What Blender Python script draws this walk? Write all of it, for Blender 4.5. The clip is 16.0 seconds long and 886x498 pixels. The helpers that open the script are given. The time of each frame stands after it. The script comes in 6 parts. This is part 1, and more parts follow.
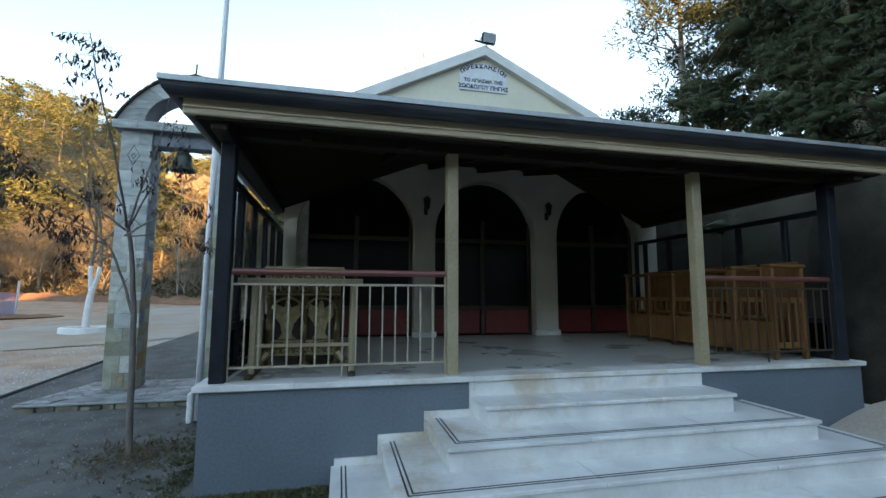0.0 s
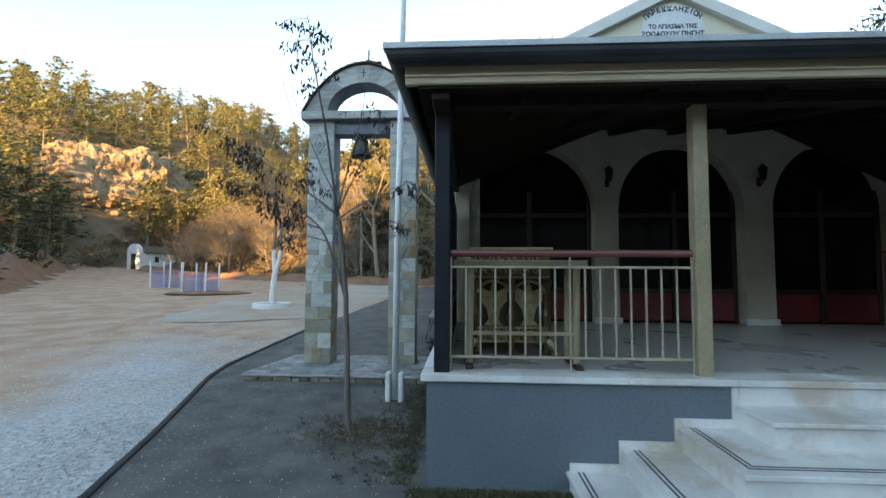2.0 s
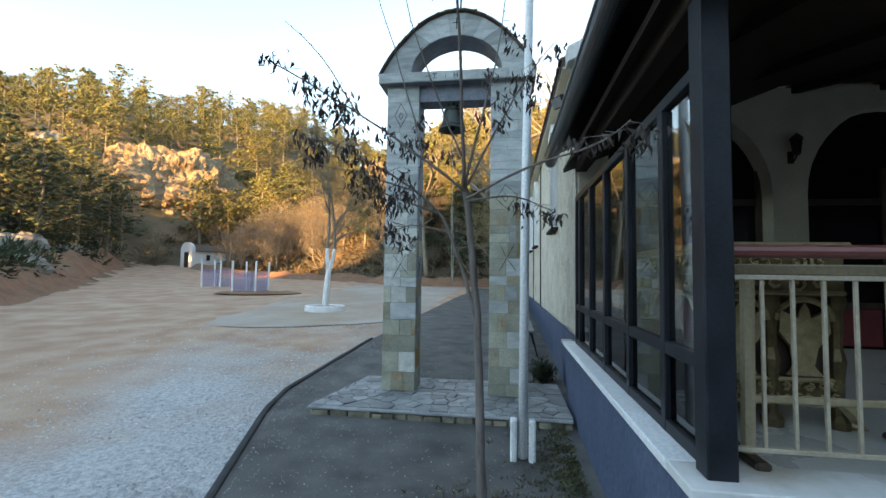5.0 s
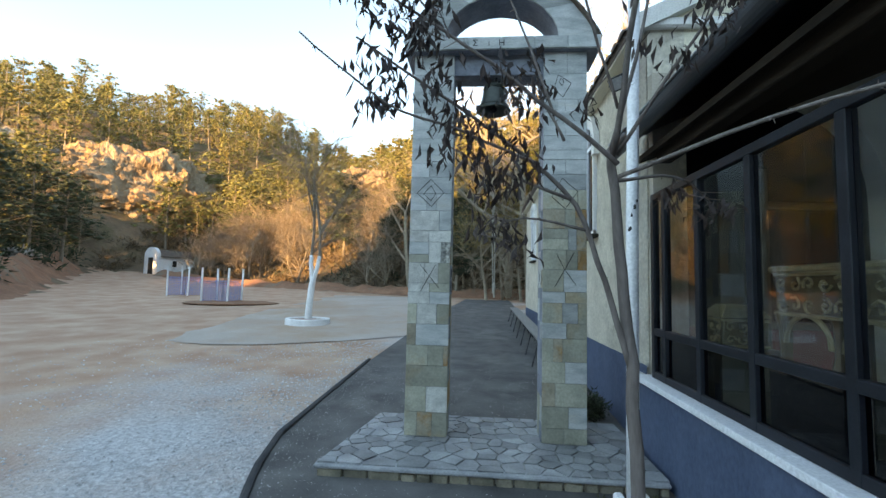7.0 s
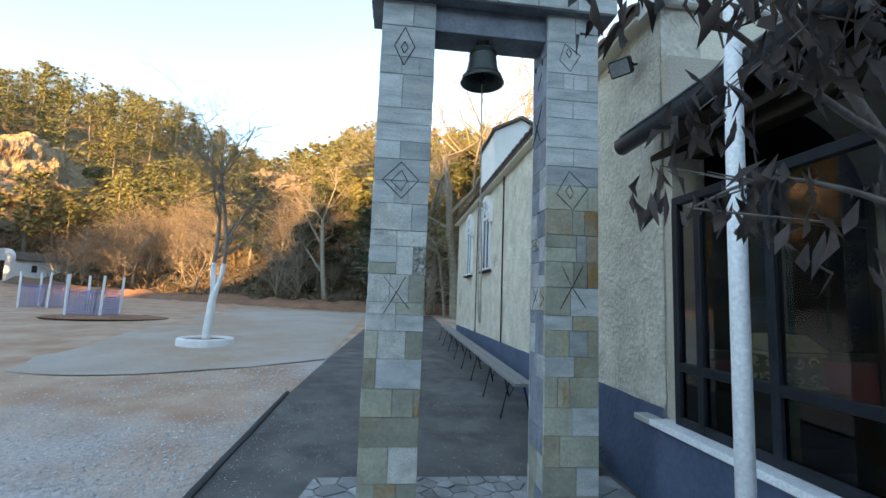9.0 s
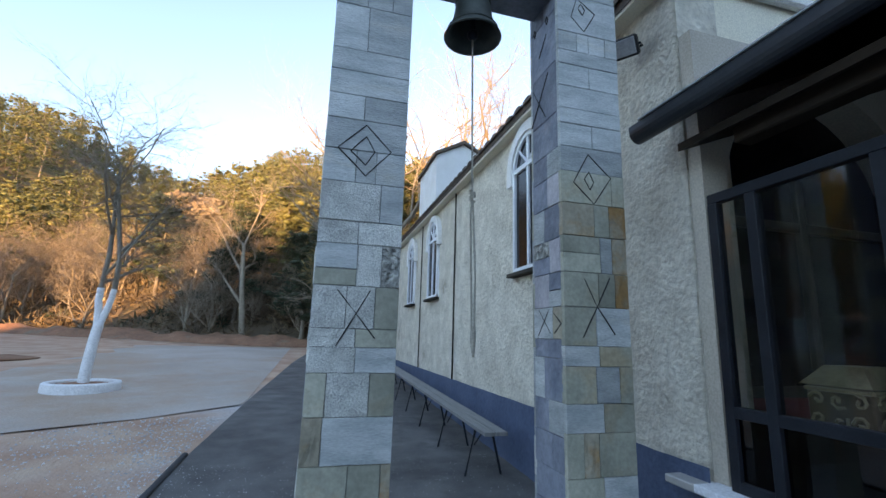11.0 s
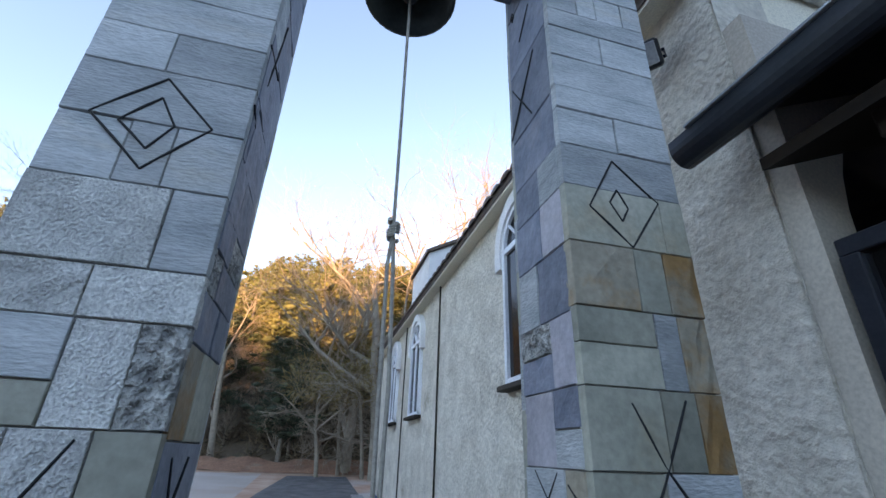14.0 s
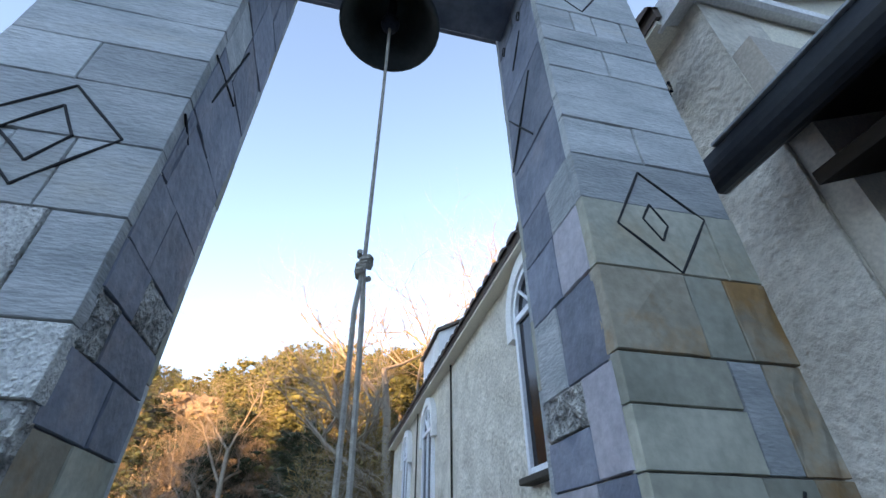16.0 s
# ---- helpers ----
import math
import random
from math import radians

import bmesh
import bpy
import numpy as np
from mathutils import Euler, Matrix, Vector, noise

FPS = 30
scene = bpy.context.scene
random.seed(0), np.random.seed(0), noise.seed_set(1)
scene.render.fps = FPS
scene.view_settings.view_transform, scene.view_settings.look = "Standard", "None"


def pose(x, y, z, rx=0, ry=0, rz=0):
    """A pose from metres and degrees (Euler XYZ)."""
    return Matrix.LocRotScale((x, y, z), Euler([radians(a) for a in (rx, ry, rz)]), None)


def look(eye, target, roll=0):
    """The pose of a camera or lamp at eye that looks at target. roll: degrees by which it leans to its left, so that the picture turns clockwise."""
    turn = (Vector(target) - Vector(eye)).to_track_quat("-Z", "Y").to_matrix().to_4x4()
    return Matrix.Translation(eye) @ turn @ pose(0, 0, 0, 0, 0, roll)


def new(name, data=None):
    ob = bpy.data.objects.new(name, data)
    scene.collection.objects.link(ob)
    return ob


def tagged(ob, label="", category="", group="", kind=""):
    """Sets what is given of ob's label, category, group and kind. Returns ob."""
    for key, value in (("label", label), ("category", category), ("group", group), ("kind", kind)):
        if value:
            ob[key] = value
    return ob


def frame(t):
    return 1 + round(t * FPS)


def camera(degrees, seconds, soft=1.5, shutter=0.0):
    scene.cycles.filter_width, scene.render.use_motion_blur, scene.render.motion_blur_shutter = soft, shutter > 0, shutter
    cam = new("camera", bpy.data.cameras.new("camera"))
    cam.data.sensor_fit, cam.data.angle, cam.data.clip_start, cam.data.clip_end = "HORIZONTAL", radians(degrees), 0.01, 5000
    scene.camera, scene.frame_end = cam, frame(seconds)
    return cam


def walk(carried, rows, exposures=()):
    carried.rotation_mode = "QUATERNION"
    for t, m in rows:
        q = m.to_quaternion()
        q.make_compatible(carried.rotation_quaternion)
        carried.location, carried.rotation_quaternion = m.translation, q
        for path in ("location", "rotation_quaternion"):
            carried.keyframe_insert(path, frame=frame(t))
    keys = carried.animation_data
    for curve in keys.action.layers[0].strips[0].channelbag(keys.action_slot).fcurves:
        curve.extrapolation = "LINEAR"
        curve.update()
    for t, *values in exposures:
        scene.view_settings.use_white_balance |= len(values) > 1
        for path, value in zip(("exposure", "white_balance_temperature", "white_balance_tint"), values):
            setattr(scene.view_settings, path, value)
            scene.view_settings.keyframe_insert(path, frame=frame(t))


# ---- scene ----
PATH = [
    (0, (0.494, -0.8, 1.462), (0.939, 1.139, 1.67), 0.2),
    (0.5, (0.37, -0.713, 1.447), (0.535, 1.273, 1.623), 0.6),
    (1, (0.218, -0.533, 1.46), (0.315, 1.459, 1.614), 0.4),
    (1.5, (0.037, -0.413, 1.463), (-0.011, 1.581, 1.598), 0.6),
    (2, (-0.219, -0.287, 1.488), (-0.328, 1.707, 1.603), 0.3),
    (2.5, (-0.376, -0.123, 1.478), (-0.537, 1.869, 1.576), -0.1),
    (3, (-0.531, 0.104, 1.498), (-0.742, 2.091, 1.579), 0.1),
    (3.5, (-0.658, 0.31, 1.521), (-0.926, 2.29, 1.615), 0.4),
    (3.7, (-0.719, 0.426, 1.518), (-1.005, 2.404, 1.61), 0.7),
    (6, (-1.634, 1.559, 1.557), (-1.896, 3.537, 1.696), 1.3),
    (6.5, (-1.848, 1.802, 1.559), (-2.051, 3.786, 1.709), 1.1),
    (7, (-1.97, 2.082, 1.577), (-2.137, 4.069, 1.733), 1.4),
    (7.5, (-2.064, 2.356, 1.588), (-2.172, 4.347, 1.751), 1.6),
    (8, (-2.201, 2.631, 1.62), (-2.134, 4.622, 1.797), 1.3),
    (8.2, (-2.265, 2.74, 1.635), (-2.164, 4.729, 1.819), 1.4),
    (10.3, (-2.643, 3.831, 1.549), (-2.277, 5.771, 1.869), 3.5),
    (10.5, (-2.647, 3.924, 1.558), (-2.264, 5.859, 1.89), 3.5),
    (11, (-2.616, 4.196, 1.559), (-2.098, 6.089, 1.943), 1.7),
    (11.5, (-2.527, 4.448, 1.612), (-1.938, 6.3, 2.087), 1.3),
    (12, (-2.429, 4.653, 1.638), (-1.83, 6.484, 2.175), 1.6),
    (12.5, (-2.299, 4.856, 1.679), (-1.714, 6.638, 2.373), 1.9),
    (13, (-2.17, 5.031, 1.71), (-1.587, 6.795, 2.449), 1.3),
    (13.5, (-2.035, 5.186, 1.737), (-1.537, 6.954, 2.528), 1.8),
    (14, (-1.991, 5.304, 1.755), (-1.536, 7.063, 2.593), 2.0),
    (14.5, (-1.983, 5.466, 1.775), (-1.562, 7.21, 2.658), 1.6),
    (15, (-1.989, 5.562, 1.805), (-1.557, 7.246, 2.794), -0.1),
    (15.5, (-1.958, 5.558, 1.815), (-1.572, 7.168, 2.937), 0.5),
    (16, (-1.861, 5.599, 1.801), (-1.498, 7.194, 2.952), 0.1),
]
LENS = 89.9
cam = camera(LENS, 16.0)
walk(cam, [(t, look(eye, goal, roll)) for t, eye, goal, roll in PATH], exposures=[(0.0, 2.92, 11500, 7), (2.0, 2.98, 12000, 7), (3.5, 3.05, 12000, 7), (8.0, 3.0, 11300, 7), (10.5, 2.78, 9500, 12), (12.5, 2.68, 9300, 17), (14.5, 2.82, 9300, 19), (16.0, 2.86, 9100, 17)])

# ---- world, sun ----
SUN_EL, SUN_AZ = radians(11.0), radians(210.0)      # azimuth from +y, clockwise
world = bpy.data.worlds.new("sky")
scene.world = world
world.use_nodes = True
wn = world.node_tree.nodes
sky = wn.new("ShaderNodeTexSky")
sky.sky_type = "NISHITA"
sky.sun_disc = False
sky.sun_elevation, sky.sun_rotation = SUN_EL, SUN_AZ
sky.air_density, sky.dust_density, sky.ozone_density = 0.65, 0.0, 2.0
bg = wn["Background"]
bg.inputs["Strength"].default_value = 0.15
world.node_tree.links.new(sky.outputs["Color"], bg.inputs["Color"])
sun_data = bpy.data.lights.new("sun", "SUN")
sun_data.energy, sun_data.angle, sun_data.color = 3.0, radians(0.6), (1.0, 0.67, 0.40)
sun = new("sun", sun_data)
sun_dir = Vector((math.sin(SUN_AZ) * math.cos(SUN_EL), math.cos(SUN_AZ) * math.cos(SUN_EL), math.sin(SUN_EL)))
sun.matrix_world = look(sun_dir * 100, (0, 0, 0))


# ---- materials ----
def material(name, c1, c2, scale=6.0, rough=0.7, metal=0.0, bump=0.25, grain=60.0, rand=0.0, c3=None, stretch=(1, 1, 1),
             depth=0.01, island=False, spots=0.55, world_space=True, vary=0.14):
    m = bpy.data.materials.new(name)
    m.use_nodes = True
    nt = m.node_tree
    n, link = nt.nodes, nt.links.new
    bsdf = n["Principled BSDF"]
    if world_space:
        geo = n.new("ShaderNodeNewGeometry")
        src = geo.outputs["Position"]
    else:
        tc = n.new("ShaderNodeTexCoord")
        src = tc.outputs["Object"]
    mp = n.new("ShaderNodeMapping")
    mp.inputs["Scale"].default_value = stretch
    link(src, mp.inputs["Vector"])
    big = n.new("ShaderNodeTexNoise")
    big.inputs["Scale"].default_value, big.inputs["Detail"].default_value = scale, 6
    fine = n.new("ShaderNodeTexNoise")
    fine.inputs["Scale"].default_value, fine.inputs["Detail"].default_value = grain, 4
    for t in (big, fine):
        link(mp.outputs["Vector"], t.inputs["Vector"])
    ramp = n.new("ShaderNodeValToRGB")
    ramp.color_ramp.elements[0].position, ramp.color_ramp.elements[1].position = 0.32, 0.68
    ramp.color_ramp.elements[0].color, ramp.color_ramp.elements[1].color = (*c1, 1), (*c2, 1)
    link(big.outputs["Fac"], ramp.inputs["Fac"])
    color = ramp.outputs["Color"]
    if c3:
        spot = n.new("ShaderNodeTexNoise")
        spot.inputs["Scale"].default_value, spot.inputs["Detail"].default_value = scale * 0.37, 8
        spot.inputs["Roughness"].default_value = 0.65
        link(mp.outputs["Vector"], spot.inputs["Vector"])
        mask = n.new("ShaderNodeMapRange")
        mask.inputs["From Min"].default_value, mask.inputs["From Max"].default_value = spots, spots + 0.12
        link(spot.outputs["Fac"], mask.inputs["Value"])
        mix = n.new("ShaderNodeMix")
        mix.data_type = "RGBA"
        link(mask.outputs["Result"], mix.inputs["Factor"])
        link(color, mix.inputs["A"])
        mix.inputs["B"].default_value = (*c3, 1)
        color = mix.outputs["Result"]
    val = n.new("ShaderNodeHueSaturation")
    mr = n.new("ShaderNodeMapRange")
    mr.inputs["From Min"].default_value, mr.inputs["From Max"].default_value = 0.3, 0.7
    mr.inputs["To Min"].default_value, mr.inputs["To Max"].default_value = 1 - vary, 1 + vary
    link(fine.outputs["Fac"], mr.inputs["Value"])
    value = mr.outputs["Result"]
    if rand or island:
        if island:
            rnd = n.new("ShaderNodeNewGeometry").outputs["Random Per Island"]
        else:
            rnd = n.new("ShaderNodeObjectInfo").outputs["Random"]
        r2 = n.new("ShaderNodeMapRange")
        r2.inputs["To Min"].default_value, r2.inputs["To Max"].default_value = 1 - rand, 1 + rand
        link(rnd, r2.inputs["Value"])
        mul = n.new("ShaderNodeMath")
        mul.operation = "MULTIPLY"
        link(value, mul.inputs[0])
        link(r2.outputs["Result"], mul.inputs[1])
        value = mul.outputs[0]
    link(value, val.inputs["Value"])
    link(color, val.inputs["Color"])
    link(val.outputs["Color"], bsdf.inputs["Base Color"])
    rr = n.new("ShaderNodeMapRange")
    rr.inputs["To Min"].default_value, rr.inputs["To Max"].default_value = max(0.02, rough - 0.12), min(1, rough + 0.12)
    link(big.outputs["Fac"], rr.inputs["Value"])
    link(rr.outputs["Result"], bsdf.inputs["Roughness"])
    bsdf.inputs["Metallic"].default_value = metal
    if bump:
        add = n.new("ShaderNodeMath")
        add.operation = "MULTIPLY_ADD"
        add.inputs[1].default_value = 0.5
        link(fine.outputs["Fac"], add.inputs[0])
        link(big.outputs["Fac"], add.inputs[2])
        b = n.new("ShaderNodeBump")
        b.inputs["Strength"].default_value, b.inputs["Distance"].default_value = bump, depth
        link(add.outputs[0], b.inputs["Height"])
        link(b.outputs["Normal"], bsdf.inputs["Normal"])
    return m


def glass_material(name, tint, rough=0.02):
    m = bpy.data.materials.new(name)
    m.use_nodes = True
    b = m.node_tree.nodes["Principled BSDF"]
    b.inputs["Base Color"].default_value = (*tint, 1)
    b.inputs["Roughness"].default_value = rough
    b.inputs["Transmission Weight"].default_value = 1.0
    b.inputs["IOR"].default_value = 1.45
    return m


M = {}
M["plaster_rough"] = material("plaster_rough", (0.52, 0.465, 0.375), (0.68, 0.62, 0.515), 4, 0.9, bump=1.0, grain=26, c3=(0.33, 0.28, 0.21), depth=0.05, spots=0.60)
# white arcade plaster toned down: the porch's dimness is put into this colour
M["arcade_shade_toned"] = material("arcade_shade_toned", (0.44, 0.38, 0.31), (0.54, 0.475, 0.39), 2, 0.85, bump=0.2, grain=70)
M["plaster_cream"] = material("plaster_cream", (0.74, 0.67, 0.52), (0.80, 0.74, 0.60), 1.5, 0.85, bump=0.15, grain=90)
M["plaster_white"] = material("plaster_white", (0.72, 0.70, 0.66), (0.82, 0.81, 0.78), 2, 0.8, bump=0.2, grain=70, c3=(0.6, 0.58, 0.53), spots=0.62)
M["blue_paint"] = material("blue_paint", (0.095, 0.125, 0.15), (0.12, 0.152, 0.178), 1.2, 0.6, bump=0.15, grain=50, c3=(0.14, 0.18, 0.22), spots=0.6)
M["blue_plinth"] = material("blue_plinth", (0.045, 0.075, 0.13), (0.07, 0.105, 0.17), 2.5, 0.8, bump=0.8, grain=25, depth=0.02)
M["marble"] = material("marble", (0.55, 0.54, 0.525), (0.72, 0.71, 0.69), 3.2, 0.45, bump=0.08, grain=30, c3=(0.50, 0.41, 0.33), spots=0.54, vary=0.035)
M["marble_floor"] = material("marble_floor", (0.42, 0.395, 0.36), (0.52, 0.49, 0.45), 1.6, 0.3, bump=0.06, grain=30, c3=(0.37, 0.34, 0.30), spots=0.60, vary=0.05)
M["inlay"] = material("inlay", (0.03, 0.03, 0.035), (0.06, 0.06, 0.065), 8, 0.4, bump=0.05)
M["dark_metal"] = material("dark_metal", (0.012, 0.014, 0.018), (0.022, 0.025, 0.032), 4, 0.42, bump=0.05, grain=80)
M["gutter_metal"] = material("gutter_metal", (0.014, 0.017, 0.022), (0.03, 0.034, 0.042), 3, 0.38, metal=0.2, bump=0.05)
M["zinc"] = material("zinc", (0.30, 0.32, 0.33), (0.42, 0.44, 0.45), 3, 0.45, metal=0.6, bump=0.05)
M["khaki_paint"] = material("khaki_paint", (0.27, 0.205, 0.125), (0.36, 0.28, 0.18), 3, 0.55, bump=0.1)
M["beam_wood"] = material("beam_wood", (0.42, 0.32, 0.21), (0.56, 0.44, 0.30), 3, 0.6, bump=0.2, grain=40, stretch=(0.3, 3, 8))
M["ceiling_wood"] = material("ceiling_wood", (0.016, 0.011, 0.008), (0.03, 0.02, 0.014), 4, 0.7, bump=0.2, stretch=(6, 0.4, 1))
M["rail_red"] = material("rail_red", (0.14, 0.035, 0.03), (0.20, 0.055, 0.045), 5, 0.35, bump=0.08, grain=50, stretch=(0.4, 3, 3))
M["rail_grey"] = material("rail_grey", (0.29, 0.23, 0.17), (0.40, 0.33, 0.25), 6, 0.5, bump=0.1)
M["stall_wood"] = material("stall_wood", (0.14, 0.055, 0.019), (0.22, 0.092, 0.032), 5, 0.4, bump=0.15, grain=50, stretch=(3, 3, 0.5))
M["dark_wood"] = material("dark_wood", (0.03, 0.018, 0.012), (0.055, 0.035, 0.022), 5, 0.5, bump=0.15, stretch=(4, 4, 0.5))
M["red_panel"] = material("red_panel", (0.16, 0.018, 0.02), (0.22, 0.03, 0.03), 3, 0.5, bump=0.1)
M["brass"] = material("brass", (0.085, 0.06, 0.03), (0.17, 0.12, 0.06), 14, 0.42, metal=0.65, bump=0.5, grain=70, c3=(0.16, 0.11, 0.06), depth=0.006)
M["gilt"] = material("gilt", (0.27, 0.20, 0.105), (0.40, 0.315, 0.18), 18, 0.45, metal=0.35, bump=0.4, grain=80, depth=0.004)
M["slate"] = material("slate", (0.30, 0.325, 0.315), (0.47, 0.485, 0.465), 5, 0.62, bump=0.9, grain=45, rand=0.28, c3=(0.44, 0.43, 0.38), stretch=(1, 1, 3.5), spots=0.6)
M["granite"] = material("granite", (0.47, 0.465, 0.42), (0.68, 0.67, 0.61), 12, 0.75, bump=1.0, grain=150, rand=0.14, depth=0.02, vary=0.3)
M["greenstone"] = material("greenstone", (0.27, 0.265, 0.205), (0.40, 0.385, 0.30), 5, 0.68, bump=0.4, grain=50, rand=0.24, c3=(0.36, 0.29, 0.19), spots=0.54)
M["ruststone"] = material("ruststone", (0.27, 0.235, 0.17), (0.40, 0.34, 0.25), 7, 0.7, bump=0.7, grain=50, rand=0.18, c3=(0.36, 0.19, 0.07), spots=0.50)
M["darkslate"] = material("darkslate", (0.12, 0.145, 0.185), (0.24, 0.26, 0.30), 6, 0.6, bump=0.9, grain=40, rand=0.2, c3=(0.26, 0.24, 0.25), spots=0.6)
M["mauvestone"] = material("mauvestone", (0.36, 0.34, 0.36), (0.50, 0.47, 0.48), 6, 0.65, bump=0.6, grain=45, rand=0.12, c3=(0.42, 0.36, 0.33), spots=0.6)
M["roughstone"] = material("roughstone", (0.17, 0.17, 0.155), (0.58, 0.565, 0.50), 26, 0.8, bump=1.0, grain=70, rand=0.12, depth=0.06, vary=0.3)
M["mortar"] = material("mortar", (0.20, 0.20, 0.19), (0.30, 0.30, 0.28), 10, 0.9, bump=0.5)
M["black_line"] = material("black_line", (0.008, 0.008, 0.009), (0.018, 0.018, 0.018), 20, 0.8, bump=0.1)
M["bronze"] = material("bronze", (0.045, 0.055, 0.05), (0.075, 0.085, 0.075), 9, 0.5, metal=0.5, bump=0.3, c3=(0.10, 0.13, 0.11), spots=0.6)
M["rope"] = material("rope", (0.30, 0.27, 0.22), (0.44, 0.40, 0.33), 60, 0.9, bump=0.5, grain=300)
M["roof_tile"] = material("roof_tile", (0.075, 0.055, 0.045), (0.15, 0.105, 0.08), 6, 0.85, bump=0.5, c3=(0.12, 0.12, 0.09), spots=0.55, rand=0.2)
M["white_paint"] = material("white_paint", (0.74, 0.75, 0.76), (0.82, 0.83, 0.84), 4, 0.5, bump=0.1, c3=(0.5, 0.47, 0.42), spots=0.66)
M["whitewash"] = material("whitewash", (0.70, 0.70, 0.69), (0.82, 0.82, 0.81), 5, 0.9, bump=0.4, grain=40, c3=(0.45, 0.43, 0.40), spots=0.64)
M["asphalt"] = material("asphalt", (0.062, 0.060, 0.057), (0.135, 0.130, 0.124), 2.6, 0.9, bump=0.9, grain=95, c3=(0.155, 0.15, 0.14), depth=0.012, spots=0.55)
M["kerb"] = material("kerb", (0.025, 0.026, 0.028), (0.055, 0.056, 0.058), 4, 0.9, bump=0.5)
M["concrete"] = material("concrete", (0.37, 0.305, 0.255), (0.46, 0.40, 0.35), 0.5, 0.85, bump=0.2, grain=40, c3=(0.40, 0.28, 0.20), spots=0.50)
M["hill_soil"] = material("hill_soil", (0.10, 0.07, 0.045), (0.19, 0.135, 0.085), 0.35, 0.95, bump=0.9, grain=3, c3=(0.09, 0.085, 0.04), depth=0.25, spots=0.5)
M["red_earth"] = material("red_earth", (0.20, 0.095, 0.055), (0.32, 0.16, 0.095), 1.5, 0.95, bump=0.9, grain=12, c3=(0.22, 0.17, 0.12), depth=0.06, spots=0.55)
M["rock"] = material("rock", (0.16, 0.11, 0.07), (0.32, 0.25, 0.17), 0.8, 0.9, bump=1.0, grain=3.0, c3=(0.40, 0.22, 0.10), depth=0.6, stretch=(1, 1, 0.5), spots=0.52)
M["rock_grey"] = material("rock_grey", (0.17, 0.15, 0.13), (0.33, 0.31, 0.28), 0.8, 0.9, bump=1.0, grain=5, c3=(0.20, 0.13, 0.09), depth=0.15, spots=0.58)
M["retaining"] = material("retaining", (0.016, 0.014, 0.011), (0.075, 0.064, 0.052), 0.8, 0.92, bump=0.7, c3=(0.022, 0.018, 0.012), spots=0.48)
M["platform_stone"] = material("platform_stone", (0.17, 0.18, 0.185), (0.31, 0.32, 0.32), 5, 0.6, bump=0.4, rand=0.3, c3=(0.24, 0.22, 0.18), spots=0.6)
M["front_stone"] = material("front_stone", (0.13, 0.115, 0.085), (0.30, 0.26, 0.19), 6, 0.8, bump=0.6, rand=0.3, c3=(0.12, 0.12, 0.09), spots=0.58)
M["bark"] = material("bark", (0.16, 0.13, 0.10), (0.26, 0.22, 0.17), 14, 0.9, bump=0.6, grain=60, stretch=(2, 2, 0.4))
M["bark_thin"] = material("bark_thin", (0.12, 0.095, 0.085), (0.20, 0.165, 0.15), 14, 0.85, bump=0.4, grain=60, stretch=(2, 2, 0.4))
M["bark_pale"] = material("bark_pale", (0.22, 0.18, 0.135), (0.34, 0.28, 0.21), 5, 0.9, bump=0.4, grain=30)
M["dry_leaf"] = material("dry_leaf", (0.028, 0.018, 0.017), (0.06, 0.038, 0.032), 20, 0.7, bump=0.1, island=True, rand=0.35)
# pine is the sunlit golden tone; its dark copy has shade put into it
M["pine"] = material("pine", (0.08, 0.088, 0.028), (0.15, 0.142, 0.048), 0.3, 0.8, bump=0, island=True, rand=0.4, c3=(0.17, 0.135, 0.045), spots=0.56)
M["pine_dark_shaded"] = material("pine_dark_shaded", (0.022, 0.035, 0.016), (0.045, 0.06, 0.026), 0.4, 0.75, bump=0, island=True, rand=0.3)
M["scrub"] = material("scrub", (0.085, 0.06, 0.036), (0.20, 0.145, 0.085), 0.9, 0.9, bump=0, island=True, rand=0.5, c3=(0.09, 0.085, 0.035), spots=0.58)
M["twig_haze"] = material("twig_haze", (0.13, 0.095, 0.065), (0.20, 0.15, 0.10), 0.4, 0.9, bump=0, island=True, rand=0.3)
M["gold_leaf"] = material("gold_leaf", (0.17, 0.12, 0.05), (0.26, 0.19, 0.075), 0.6, 0.85, bump=0, island=True, rand=0.3)
M["moss"] = material("moss", (0.05, 0.055, 0.022), (0.10, 0.095, 0.045), 9, 0.95, bump=0.3, island=True, rand=0.4)
M["litter"] = material("litter", (0.10, 0.075, 0.05), (0.2, 0.15, 0.09), 12, 0.95, bump=0.3, island=True, rand=0.4)
M["gravel_stone"] = material("gravel_stone", (0.36, 0.35, 0.34), (0.52, 0.51, 0.49), 9, 0.85, bump=0, island=True, rand=0.3)
M["blue_net"] = material("blue_net", (0.16, 0.20, 0.40), (0.24, 0.29, 0.52), 8, 0.7, bump=0.2)
M["black_rubber"] = material("black_rubber", (0.008, 0.008, 0.009), (0.016, 0.016, 0.016), 9, 0.7, bump=0.2)
M["bench_grey"] = material("bench_grey", (0.17, 0.17, 0.165), (0.26, 0.26, 0.25), 6, 0.6, bump=0.2, stretch=(5, 0.4, 1))
M["sign_board"] = material("sign_board", (0.70, 0.73, 0.76), (0.78, 0.80, 0.82), 5, 0.5, bump=0.1)
M["sign_ink"] = material("sign_ink", (0.02, 0.025, 0.04), (0.05, 0.055, 0.07), 30, 0.6, bump=0)
M["unlit_interior"] = material("unlit_interior", (0.02, 0.016, 0.016), (0.035, 0.028, 0.026), 3, 0.8, bump=0.1)
